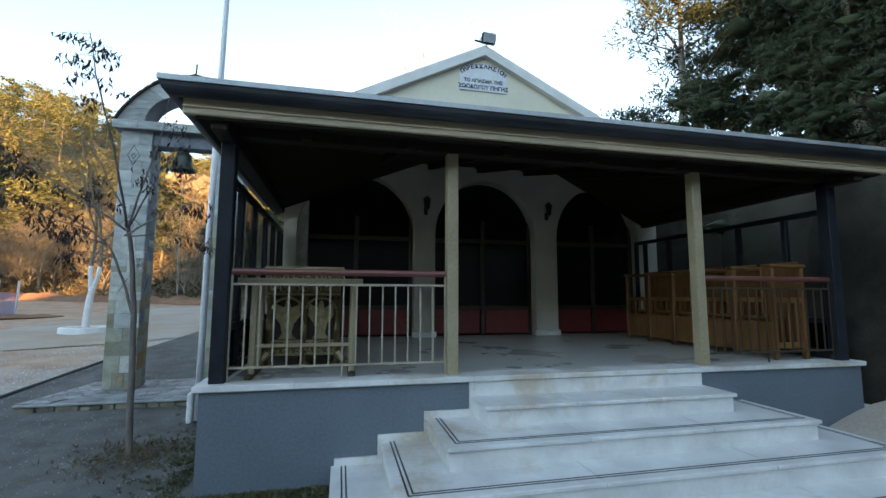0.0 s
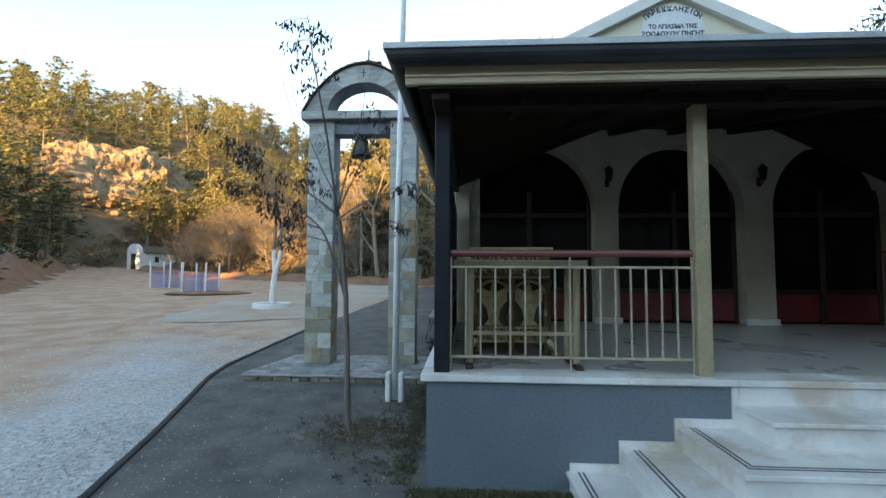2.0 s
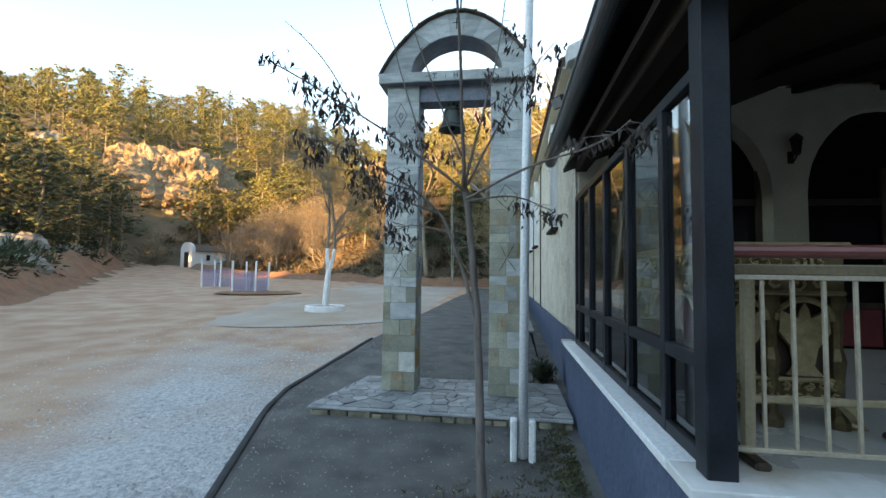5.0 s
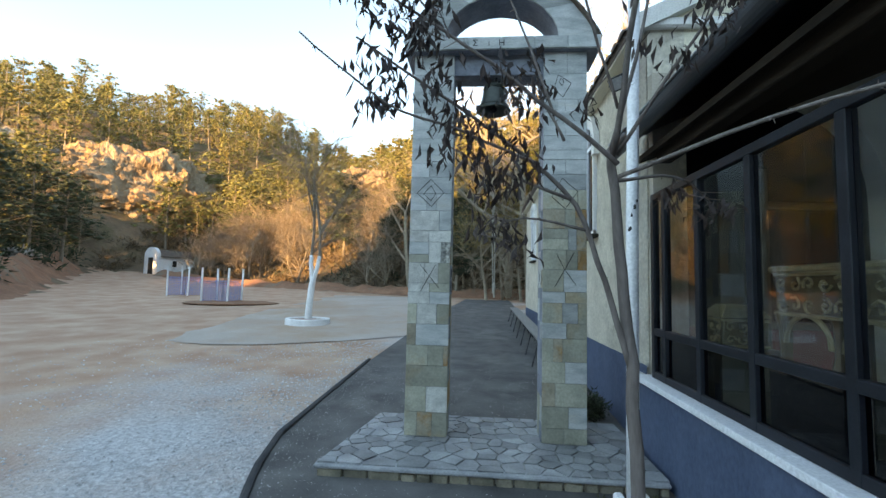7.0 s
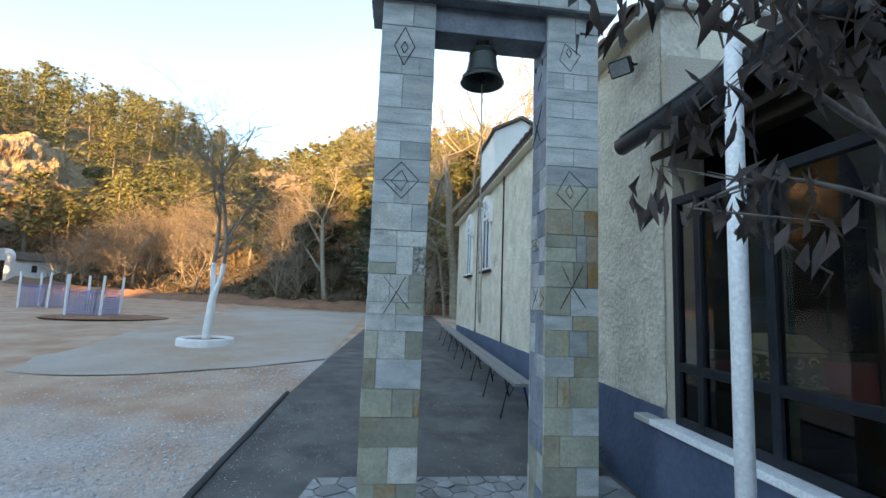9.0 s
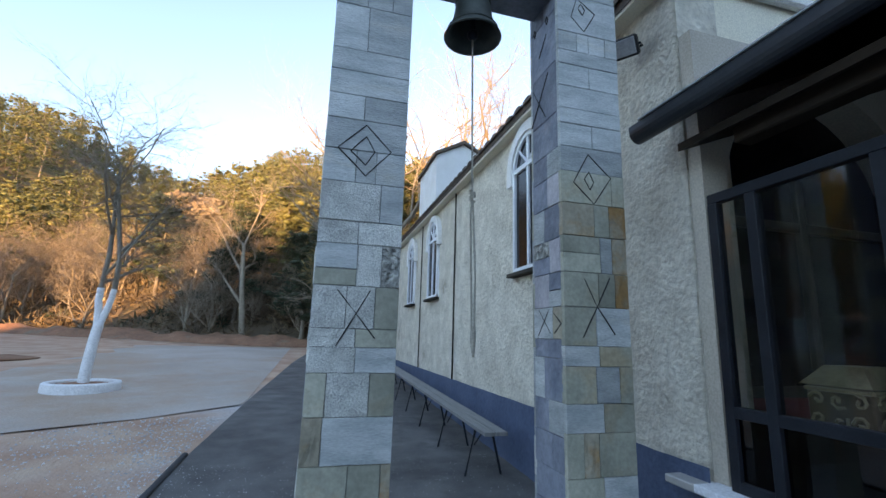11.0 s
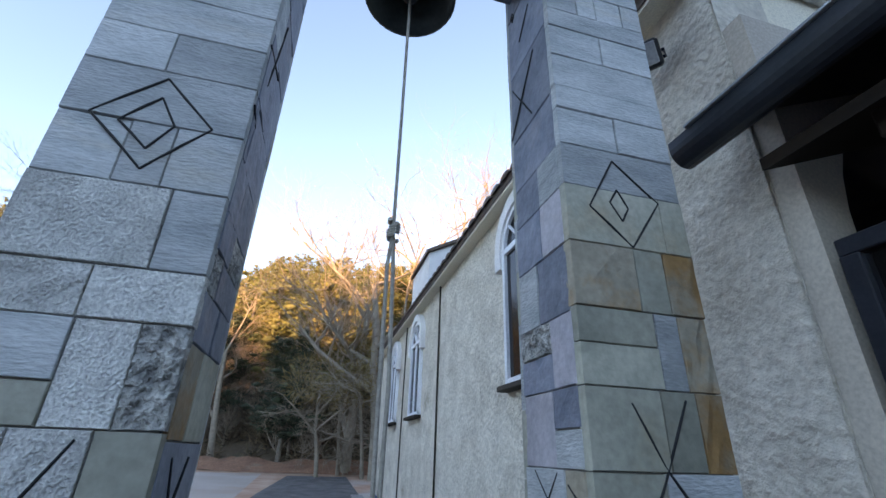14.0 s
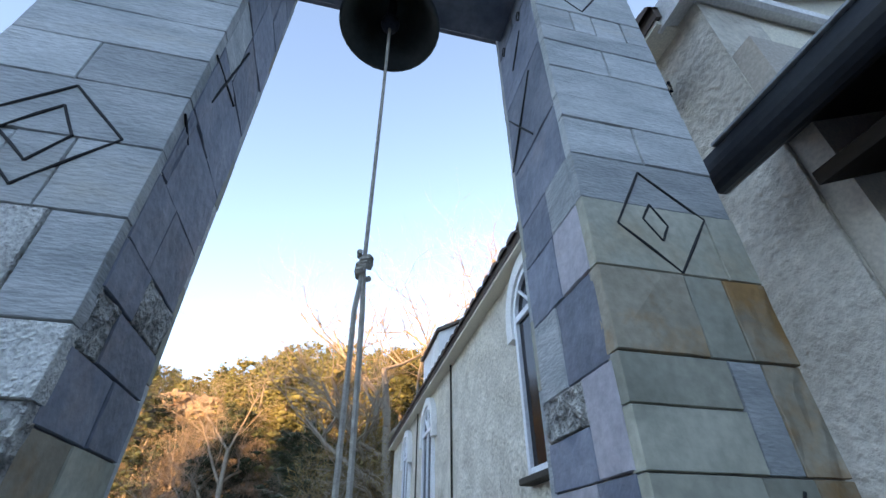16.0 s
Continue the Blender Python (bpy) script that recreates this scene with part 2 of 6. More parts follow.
M["icon"] = material("icon", (0.16, 0.10, 0.05), (0.30, 0.20, 0.10), 12, 0.5, bump=0.1, c3=(0.10, 0.06, 0.05))
M["glass"] = glass_material("glass", (0.80, 0.86, 0.86))
M["smoked_glass"] = glass_material("smoked_glass", (0.04, 0.045, 0.05))
M["dark_glass"] = material("dark_glass", (0.006, 0.007, 0.010), (0.010, 0.011, 0.015), 2, 0.10, bump=0)
M["dark_glass"].node_tree.nodes["Principled BSDF"].inputs["IOR"].default_value = 1.3
for name in ("ceiling_wood", "unlit_interior", "retaining", "dark_metal"):
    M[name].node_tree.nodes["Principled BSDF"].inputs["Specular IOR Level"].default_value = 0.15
M["lens"] = material("lens", (0.35, 0.37, 0.38), (0.45, 0.47, 0.48), 9, 0.15, bump=0)


def ground_material():
    """Lot surface: pale crushed gravel by the path, reddish dirt further off, mixed by broad noise."""
    m = material("lot", (0.32, 0.315, 0.31), (0.56, 0.555, 0.545), 22, 0.95, bump=0.9, grain=70, depth=0.02)
    nt = m.node_tree
    n, link = nt.nodes, nt.links.new
    bsdf = n["Principled BSDF"]
    old = bsdf.inputs["Base Color"].links[0].from_socket
    geo = n.new("ShaderNodeNewGeometry")
    sep = n.new("ShaderNodeSeparateXYZ")
    link(geo.outputs["Position"], sep.inputs[0])
    ns = n.new("ShaderNodeTexNoise")
    ns.inputs["Scale"].default_value, ns.inputs["Detail"].default_value = 0.35, 7
    link(geo.outputs["Position"], ns.inputs["Vector"])

    def math_node(op, a, b):
        k = n.new("ShaderNodeMath")
        k.operation = op
        for i, v in enumerate((a, b)):
            if isinstance(v, (int, float)):
                k.inputs[i].default_value = v
            else:
                link(v, k.inputs[i])
        return k.outputs[0]
    # dirt grows towards -x and +y
    f = math_node("ADD", math_node("MULTIPLY", sep.outputs["X"], -0.10), math_node("MULTIPLY", sep.outputs["Y"], 0.045))
    f = math_node("ADD", f, math_node("MULTIPLY", math_node("SUBTRACT", ns.outputs["Fac"], 0.5), 2.2))
    mr = n.new("ShaderNodeMapRange")
    mr.inputs["From Min"].default_value, mr.inputs["From Max"].default_value = 0.60, 1.10
    link(f, mr.inputs["Value"])
    ns2 = n.new("ShaderNodeTexNoise")
    ns2.inputs["Scale"].default_value, ns2.inputs["Detail"].default_value = 1.3, 8
    link(geo.outputs["Position"], ns2.inputs["Vector"])
    ramp = n.new("ShaderNodeValToRGB")
    ramp.color_ramp.elements[0].position, ramp.color_ramp.elements[1].position = 0.35, 0.68
    ramp.color_ramp.elements[0].color, ramp.color_ramp.elements[1].color = (0.42, 0.235, 0.155, 1), (0.55, 0.38, 0.275, 1)
    link(ns2.outputs["Fac"], ramp.inputs["Fac"])
    mix = n.new("ShaderNodeMix")
    mix.data_type = "RGBA"
    link(mr.outputs["Result"], mix.inputs["Factor"])
    link(old, mix.inputs["A"])
    link(ramp.outputs["Color"], mix.inputs["B"])
    link(mix.outputs["Result"], bsdf.inputs["Base Color"])
    return m


M["lot"] = ground_material()


# ---- mesh helpers ----
def part(name, bm, mat, parent=None, label="", smooth=False, keep=False):
    me = bpy.data.meshes.new(name)
    bm.to_mesh(me)
    if not keep:
        bm.free()
    me.materials.append(M[mat])
    if smooth:
        me.polygons.foreach_set("use_smooth", [True] * len(me.polygons))
        me.update()
    ob = new(name, me)
    ob.parent = parent
    if label:
        ob["label"] = label
    return ob


def thing(name, label, category, group="", at=(0, 0, 0), rz=0):
    e = new(name)
    e.empty_display_size = 0.1
    e.matrix_world = pose(*at, 0, 0, rz)
    return tagged(e, label, category, group)


def setting(ob, label, category):
    return tagged(ob, label, category, kind="structure")


def box(bm, x0, x1, y0, y1, z0, z1, bevel=0.0):
    vs = [bm.verts.new((x, y, z)) for z in (z0, z1) for y in (y0, y1) for x in (x0, x1)]
    fs = [bm.faces.new([vs[i] for i in q]) for q in ((0, 2, 3, 1), (4, 5, 7, 6), (0, 1, 5, 4), (2, 6, 7, 3), (0, 4, 6, 2), (1, 3, 7, 5))]
    if bevel:
        bmesh.ops.bevel(bm, geom=list({e for f in fs for e in f.edges}), offset=bevel, segments=1, affect="EDGES")
    return vs


def tube(bm, pts, radii, n=8, cap=True):
    """A tube through points, with a radius for each."""
    pts = [Vector(p) for p in pts]
    if isinstance(radii, (int, float)):
        radii = [radii] * len(pts)
    rings = []
    for i, p in enumerate(pts):
        d = (pts[min(i + 1, len(pts) - 1)] - pts[max(i - 1, 0)]).normalized()
        up = Vector((0, 0, 1)) if abs(d.z) < 0.9 else Vector((1, 0, 0))
        a = d.cross(up).normalized()
        b = d.cross(a)
        rings.append([bm.verts.new(p + (a * math.cos(2 * math.pi * k / n) + b * math.sin(2 * math.pi * k / n)) * radii[i]) for k in range(n)])
    for r, s in zip(rings, rings[1:]):
        for k in range(n):
            bm.faces.new((r[k], r[(k + 1) % n], s[(k + 1) % n], s[k]))
    if cap:
        bm.faces.new(rings[0][::-1])
        bm.faces.new(rings[-1])
    return rings


def lathe(bm, profile, n=24, at=(0, 0, 0)):
    rings = [[bm.verts.new((at[0] + r * math.cos(2 * math.pi * k / n), at[1] + r * math.sin(2 * math.pi * k / n), at[2] + z)) for k in range(n)] for r, z in profile]
    for a, b in zip(rings, rings[1:]):
        for k in range(n):
            bm.faces.new((a[k], a[(k + 1) % n], b[(k + 1) % n], b[k]))
    return rings


def slab_poly(bm, pts, z0, z1):
    """A prism over a plan polygon (counterclockwise)."""
    lo, hi = [bm.verts.new((x, y, z0)) for x, y in pts], [bm.verts.new((x, y, z1)) for x, y in pts]
    bm.faces.new(lo[::-1])
    bm.faces.new(hi)
    for i in range(len(pts)):
        j = (i + 1) % len(pts)
        bm.faces.new((lo[i], lo[j], hi[j], hi[i]))


def wall_poly(bm, pts, y0, y1):
    """A prism over an x-z outline, from y0 to y1."""
    a, b = [bm.verts.new((x, y0, z)) for x, z in pts], [bm.verts.new((x, y1, z)) for x, z in pts]
    bm.faces.new(a)
    bm.faces.new(b[::-1])
    for i in range(len(pts)):
        j = (i + 1) % len(pts)
        bm.faces.new((a[j], a[i], b[i], b[j]))


def quick(name, mat, verts, tris, smooth=False):
    """An object from numpy arrays of vertices and triangles."""
    me = bpy.data.meshes.new(name)
    verts, tris = np.asarray(verts, np.float32), np.asarray(tris, np.int32)
    me.vertices.add(len(verts))
    me.vertices.foreach_set("co", verts.ravel())
    me.loops.add(tris.size)
    me.loops.foreach_set("vertex_index", tris.ravel())
    me.polygons.add(len(tris))
    me.polygons.foreach_set("loop_start", np.arange(0, tris.size, 3, dtype=np.int32))
    me.polygons.foreach_set("loop_total", np.full(len(tris), 3, np.int32))
    if smooth:
        me.polygons.foreach_set("use_smooth", np.ones(len(tris), bool))
    me.materials.append(M[mat])
    me.update(calc_edges=True)
    return new(name, me)


def gather(bits):
    """Join (verts, tris) pairs into one."""
    vs, ts, k = [], [], 0
    for v, t in bits:
        vs.append(v)
        ts.append(t + k)
        k += len(v)
    return np.concatenate(vs), np.concatenate(ts)


def smoothstep(a, b, x):
    t = min(1.0, max(0.0, (x - a) / (b - a)))
    return t * t * (3 - 2 * t)


def fbm(x, y, scale, seed=0.0):
    return noise.fractal(Vector((x * scale + seed, y * scale - seed, seed)), 1.0, 2.0, 4)


# ---- ground ----
def foot_y(x):
    """Where the north hillside starts."""
    return 29.5 + 0.42 * min(30.0, max(0.0, -5 - x)) - 0.1 * max(0.0, x + 5) - 0.8 * min(25.0, max(0.0, -37 - x))


def bank_d(x, y):
    """Distance into the bank west of the road (negative on the road)."""
    return (x + 17.0) * -0.80 + (y - 13.0) * -0.60


def ground_z(x, y):
    z = 0.035 * max(0.0, y - 4.5)
    if y > 40:
        z = 0.035 * 35.5
    z += 0.62 * smoothstep(-20, -34, x) * smoothstep(20, 40, y)
    d = y - foot_y(x)
    if d > 0:
        s = 0.32 + 0.15 * smoothstep(-24, -8, x) + 0.20 * smoothstep(-22, -48, x)
        h = s * d if d < 55 else s * 55 + 0.12 * (d - 55)
        z += h * smoothstep(-2, 6, d) + 1.6 * fbm(x, y, 0.06, 3.1) * smoothstep(0, 12, d)
    b = bank_d(x, y)
    if b > 0 and y < 75:
        z += (0.5 * min(b, 5) + 0.05 * max(0, min(b, 50) - 5)) * smoothstep(0, 3, b) + 0.8 * fbm(x, y, 0.15, 7.7) * smoothstep(0, 3, b)
    if x > 8.2 and y > -60:
        z += (1 - 0.85 * smoothstep(9, 22, y)) * smoothstep(-60, -15, y) * (0.75 * min(x - 8.2, 22)) * smoothstep(0, 2, x - 8.2) + smoothstep(-60, -15, y) * 0.8 * fbm(x, y, 0.1, 1.3) * smoothstep(0, 4, x - 8.2)
    # unseen ridge added to the south, which keeps the valley floor in shade
    if y < -28:
        s = smoothstep(-28, -95, y)
        z += s * (20.0 + 10.5 * smoothstep(-93, -74, x) + 0.8 * fbm(x, y, 0.03, 5.0))
    return z


def axis(*runs):
    out = []
    for a, b, step in runs:
        k = max(1, round((b - a) / step))
        out += [a + (b - a) * i / k for i in range(k)]
    return out + [runs[-1][1]]


def build_ground():
    xs = axis((-420, -90, 33), (-90, -24, 2.2), (-24, 14, 0.8), (14, 60, 2.4), (60, 420, 40))
    ys = axis((-420, -100, 32), (-100, -12, 4), (-12, 44, 0.8), (44, 110, 2.2), (110, 420, 31))
    bm = bmesh.new()
    grid = [[bm.verts.new((x, y, ground_z(x, y) + (0.012 * fbm(x, y, 0.7) if y < 30 else 0) - (0.02 if y < 30 else 0))) for x in xs] for y in ys]
    for j in range(len(ys) - 1):
        for i in range(len(xs) - 1):
            f = bm.faces.new((grid[j][i], grid[j][i + 1], grid[j + 1][i + 1], grid[j + 1][i]))
            cx, cy = (xs[i] + xs[i + 1]) / 2, (ys[j] + ys[j + 1]) / 2
            hill = cy - foot_y(cx) > 1 or bank_d(cx, cy) > 0.6 or cx > 8.6 or cy < -30
            f.material_index = 1 if hill else 0
            f.smooth = True
    ob = part("ground", bm, "lot")
    ob.data.materials.append(M["hill_soil"])
    return setting(ob, "gravel and red dirt lot rising into wooded hillsides", "ground")


build_ground()


def kerb_x(y):
    """The west edge of the asphalt path."""
    pts = ((-9, -1.0), (2.5, -2.66), (3.63, -3.02), (4.6, -3.36), (5.7, -3.72), (6.4, -3.85), (9.85, -3.86), (13, -3.72), (20, -3.3), (27, -2.6))
    if y < pts[0][0]:
        return pts[0][1]
    for (a, xa), (b, xb) in zip(pts, pts[1:]):
        if y <= b:
            return xa + (xb - xa) * (y - a) / (b - a)
    return pts[-1][1]


def build_path():
    bm = bmesh.new()
    rows = []
    for y in axis((-9, 16, 0.4), (16, 26, 1.0)):
        a, b = kerb_x(y), (-0.40 if y > 2.9 else 7.0)
        rows.append([bm.verts.new((a + (b - a) * k / 12, y, ground_z(0, y) + 0.02 + 0.006 * fbm(a + k, y, 1.1))) for k in range(13)])
    for r, s in zip(rows, rows[1:]):
        for k in range(12):
            bm.faces.new((r[k], r[k + 1], s[k + 1], s[k])).smooth = True
    setting(part("path", bm, "asphalt"), "worn grey asphalt path beside the church", "path")
    bm = bmesh.new()
    rings = []
    for y in axis((-9, 9.9, 0.35)):
        x, z = kerb_x(y), ground_z(0, y)
        w, j = 0.062, 0.008 * fbm(y, 2, 2.3)
        rings.append([bm.verts.new(p) for p in ((x - w, y, z - 0.05), (x - w + j, y, z + 0.035), (x - w * 0.7, y, z + 0.047 + j), (x - 0.02, y, z + 0.047 + j), (x + j, y, z + 0.038), (x, y, z - 0.03))])
    for r, s in zip(rings, rings[1:]):
        for k in range(5):
            bm.faces.new((r[k], r[k + 1], s[k + 1], s[k]))
    bm.faces.new(rings[-1])
    setting(part("kerb", bm, "kerb"), "low dark concrete kerb along the asphalt path", "kerb")
    # concrete yard with a curved front edge
    bm = bmesh.new()
    rows = []
    for i in range(40):
        u = i / 39
        x0 = -3.75 - 8.0 * u
        y0 = 12.9 - 2.0 * math.sin(min(1.0, u * 2.1) * math.pi / 2) + 2.6 * max(0, u - 0.45) ** 2 * 4
        rows.append([bm.verts.new((x0 - (0.12 * k + 0.5 * fbm(x0, k, 0.3)) * u, y0 + (27.0 - y0) * k / 14, 0)) for k in range(15)])
    for i, r in enumerate(rows):
        for v in r:
            v.co.z = ground_z(v.co.x, v.co.y) - 0.004 - 0.05 * smoothstep(0.5, 0.95, i / 39) + 0.014 * fbm(v.co.x, v.co.y, 0.9, 2.0)
    for r, s in zip(rows, rows[1:]):
        for k in range(14):
            bm.faces.new((r[k], r[k + 1], s[k + 1], s[k]))
    bmesh.ops.recalc_face_normals(bm, faces=bm.faces)
    setting(part("pavement", bm, "concrete"), "dusty worn concrete yard with a curved edge", "pavement")


build_path()

# ---- the church ----
FLOOR = 0.79                       # porch floor
CX0, CX1, CY0, CY1 = -0.38, 6.20, 6.40, 17.2
APEX_X, APEX_Z, EAVE_Z = 2.88, 5.76, 4.16


def arch_pts(xc, half, z_spring, rise, n=14):
    return [(xc + half * math.cos(math.pi * k / n), z_spring + rise * math.sin(math.pi * k / n)) for k in range(n + 1)]


WX = CX0 - 0.035


def side_window(y0, y1, z0, z1, number):
    """Arched window in the west wall, with a white surround."""
    e = thing("window_%d" % number, "white arched church window with a plastered surround", "window", "church side windows")
    e["kind"] = "structure"
    yc, h = (y0 + y1) / 2, (y1 - y0) / 2
    zs = z1 - h

    def outline(grow, bottom):
        return [(yc - h - grow, bottom)] + [(yc + (h + grow) * math.cos(math.pi * (1 - k / 14)), zs + (h + grow) * math.sin(math.pi * k / 14)) for k in range(15)] + [(yc + h + grow, bottom)]

    def ring(name, outer, inner, x0, x1, mat):
        bm = bmesh.new()
        o0, o1 = [bm.verts.new((x0, *p)) for p in outer], [bm.verts.new((x1, *p)) for p in outer]
        i0, i1 = [bm.verts.new((x0, *p)) for p in inner], [bm.verts.new((x1, *p)) for p in inner]
        for k in range(len(outer) - 1):
            for a, b in ((o0, i0), (o1, i1), (o0, o1), (i0, i1)):
                bm.faces.new((a[k], a[k + 1], b[k + 1], b[k]))
        for k in (0, -1):
            bm.faces.new((o0[k], o1[k], i1[k], i0[k]))
        bmesh.ops.recalc_face_normals(bm, faces=bm.faces)
        return part(name, bm, mat, e)
    ring("surround", outline(0.13, zs - 0.16), outline(0.0, zs - 0.16), WX - 0.06, WX + 0.02, "plaster_white")
    frame_ob = ring("window_frame", outline(0.0, z0), outline(-0.05, z0 + 0.05), WX - 0.035, WX + 0.06, "white_paint")
    bm = bmesh.new()
    inner = outline(-0.05, z0 + 0.03)
    bm.faces.new([bm.verts.new((WX - 0.004, *p)) for p in inner])
    part("pane", bm, "dark_glass", e, "dark glass pane")
    bm = bmesh.new()
    box(bm, WX - 0.03, WX + 0.01, yc - 0.022, yc + 0.022, z0, z1 - 0.02, 0.004)
    box(bm, WX - 0.032, WX + 0.01, yc - h, yc + h, zs - 0.03, zs + 0.03, 0.004)
    box(bm, WX - 0.031, WX + 0.01, yc - h, yc + h, z0, z0 + 0.055, 0.004)
    for s in (-1, 1):
        tube(bm, [(WX - 0.012, yc, zs), (WX - 0.012, yc + s * h * 0.7, zs + h * 0.7)], 0.016, 6)
    part("glazing_bar", bm, "white_paint", frame_ob)
    bm = bmesh.new()
    box(bm, WX - 0.09, WX + 0.02, y0 - 0.07, y1 + 0.07, z0 - 0.05, z0 - 0.003, 0.008)
    part("window_sill", bm, "retaining", e)


def rough_wall_grid(bm, x, y0, y1, z0, z1, step, amp):
    """A slightly uneven plaster skin facing -x."""
    ny, nz = round((y1 - y0) / step), round((z1 - z0) / step)
    g = []
    for j in range(nz + 1):
        row = []
        for i in range(ny + 1):
            y, z = y0 + (y1 - y0) * i / ny, z0 + (z1 - z0) * j / nz
            edge = min(1.0, min(i, ny - i) / 1.5)
            d = noise.fractal(Vector((y * 3.1, z * 3.1, 1.7)), 1.0, 2.0, 3) + 0.6 * noise.noise(Vector((y * 11, z * 14, 4)))
            row.append(bm.verts.new((x - 0.012 - amp * d * edge, y, z)))
        g.append(row)
    for j in range(nz):
        for i in range(ny):
            bm.faces.new((g[j][i], g[j + 1][i], g[j + 1][i + 1], g[j][i + 1])).smooth = True


def build_church():
    # west wall: masonry and an uneven plaster skin
    bm = bmesh.new()
    box(bm, CX0, CX0 + 0.35, CY0, CY1, 0.0, EAVE_Z)
    setting(part("wall_west", bm, "plaster_rough"), "rough cream plastered church side wall", "wall")
    bm = bmesh.new()
    rough_wall_grid(bm, CX0, CY0 + 0.003, CY1, 0.85, EAVE_Z, 0.07, 0.015)
    ob = part("plaster", bm, "plaster_rough", bpy.data.objects["wall_west"])
    bm = bmesh.new()
    rough_wall_grid(bm, CX0 - 0.03, CY0 - 0.02, CY1, 0.0, 0.87, 0.1, 0.014)
    part("plinth", bm, "blue_plinth", bpy.data.objects["wall_west"], "dark blue painted plinth")
    bm = bmesh.new()
    box(bm, CX1 - 0.35, CX1, CY0, CY1, 0.0, EAVE_Z)
    setting(part("wall_east", bm, "plaster_rough"), "rough cream plastered church side wall", "wall")
    bm = bmesh.new()
    wall_poly(bm, [(CX0, 0), (CX1, 0), (CX1, EAVE_Z), (APEX_X, APEX_Z), (CX0, EAVE_Z)], CY1, CY1 + 0.3)
    setting(part("wall_north", bm, "plaster_rough"), "cream plastered church end wall", "wall")
    # front wall with its gable and three arched openings
    bm = bmesh.new()
    x0, x1, zt = CX0 + 0.004, CX1 - 0.004, 3.62
    wall_poly(bm, [(x0, zt), (x1, zt), (x1, EAVE_Z), (APEX_X, APEX_Z - 0.03), (x0, EAVE_Z)], CY0 + 0.003, CY0 + 0.3)
    setting(part("wall_south", bm, "plaster_cream"), "smooth cream gable wall above the porch roof", "wall")
    # arcade: piers and arches under the gable
    AY = CY0 - 0.10
    openings = ((0.73, 0.92, 2.46, 0.955), (2.88, 0.89, 2.46, 0.95), (4.99, 0.82, 2.46, 0.935))
    bm = bmesh.new()
    edges = [x0]
    for xc, half, zs, rise in openings:
        edges += [xc - half, xc + half]
    edges.append(x1)
    for a, b in zip(edges[::2], edges[1::2]):
        box(bm, a, b, AY, CY0 + 0.22, FLOOR, 2.46)
    for k, (xc, half, zs, rise) in enumerate(openings):
        arc = arch_pts(xc, half, zs, rise, 18)
        a0 = [bm.verts.new((x, AY, z)) for x, z in arc]
        t0 = [bm.verts.new((x, AY, zt)) for x, z in arc]
        a1 = [bm.verts.new((x, CY0 + 0.22, z)) for x, z in arc]
        for i in range(18):
            bm.faces.new((a0[i], a0[i + 1], t0[i + 1], t0[i]))
            bm.faces.new((a0[i + 1], a0[i], a1[i], a1[i + 1]))
    for a, b in zip(edges[::2], edges[1::2]):
        box(bm, a, b, AY, CY0 + 0.22, 2.46, zt)
    bmesh.ops.remove_doubles(bm, verts=bm.verts, dist=0.0005)
    setting(part("arcade", bm, "arcade_shade_toned"), "white plastered arcade of three arches on square piers", "arcade")
    for xa, xb in ((edges[2], edges[3]), (edges[4], edges[5])):
        bm = bmesh.new()
        box(bm, xa - 0.03, xb + 0.03, AY - 0.04, AY + 0.002, FLOOR, FLOOR + 0.09, 0.008)
        part("pier_base", bm, "marble", bpy.data.objects["arcade"], "white marble skirting")
    # dark doors and screens inside the arches
    for k, (xc, half, zs, rise) in enumerate(openings):
        e = thing("door_%d" % (k + 1), "dark glazed church doors with red lower panels", "door", "doors in the arcade")
        e["kind"] = "structure"
        y = CY0 + 0.16
        bm = bmesh.new()
        box(bm, xc - half, xc + half, y, y + 0.03, 1.28, zs + rise)
        part("glazing", bm, "dark_glass", e, "dark glass")
        for s in (-1, 1):
            bm = bmesh.new()
            box(bm, xc + s * half / 2 - half / 2 + 0.05, xc + s * half / 2 + half / 2 - 0.05, y - 0.03, y + 0.02, FLOOR + 0.03, 1.24, 0.012)
            part("panel", bm, "red_panel", e, "dark red lower panel")
        bm = bmesh.new()
        for x in (xc - half + 0.02, xc, xc + half - 0.02):
            box(bm, x - 0.035, x + 0.035, y - 0.05, y - 0.001, FLOOR, zs + 0.3, 0.006)
        for z in (1.26, 2.4):
            box(bm, xc - half, xc + half, y - 0.045, y - 0.002, z - 0.035, z + 0.035, 0.006)
        part("door_frame", bm, "dark_wood", e)
    # near-black sheet added to stand for the unlit interior behind the doors
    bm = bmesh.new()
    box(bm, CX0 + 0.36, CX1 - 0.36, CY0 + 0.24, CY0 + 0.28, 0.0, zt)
    setting(part("inner_screen", bm, "unlit_interior"), "near-black backing that stands for the unlit interior", "wall")
    # main roof
    for s, (xa, za) in ((-1, (CX0 - 0.16, EAVE_Z - 0.08)), (1, (CX1 + 0.16, EAVE_Z - 0.08))):
        bm = bmesh.new()
        th = 0.09
        wall_poly(bm, [(xa, za), (APEX_X, APEX_Z + 0.02), (APEX_X, APEX_Z + 0.02 + th), (xa, za + th)], CY0 + 0.10, CY1 + 0.35)
        bmesh.ops.recalc_face_normals(bm, faces=bm.faces)
        roof = setting(part("roof_west" if s < 0 else "roof_east", bm, "roof_tile"), "dark clay tile roof of the church", "roof")
        # eave course of rounded tiles
        n = 44
        src = None
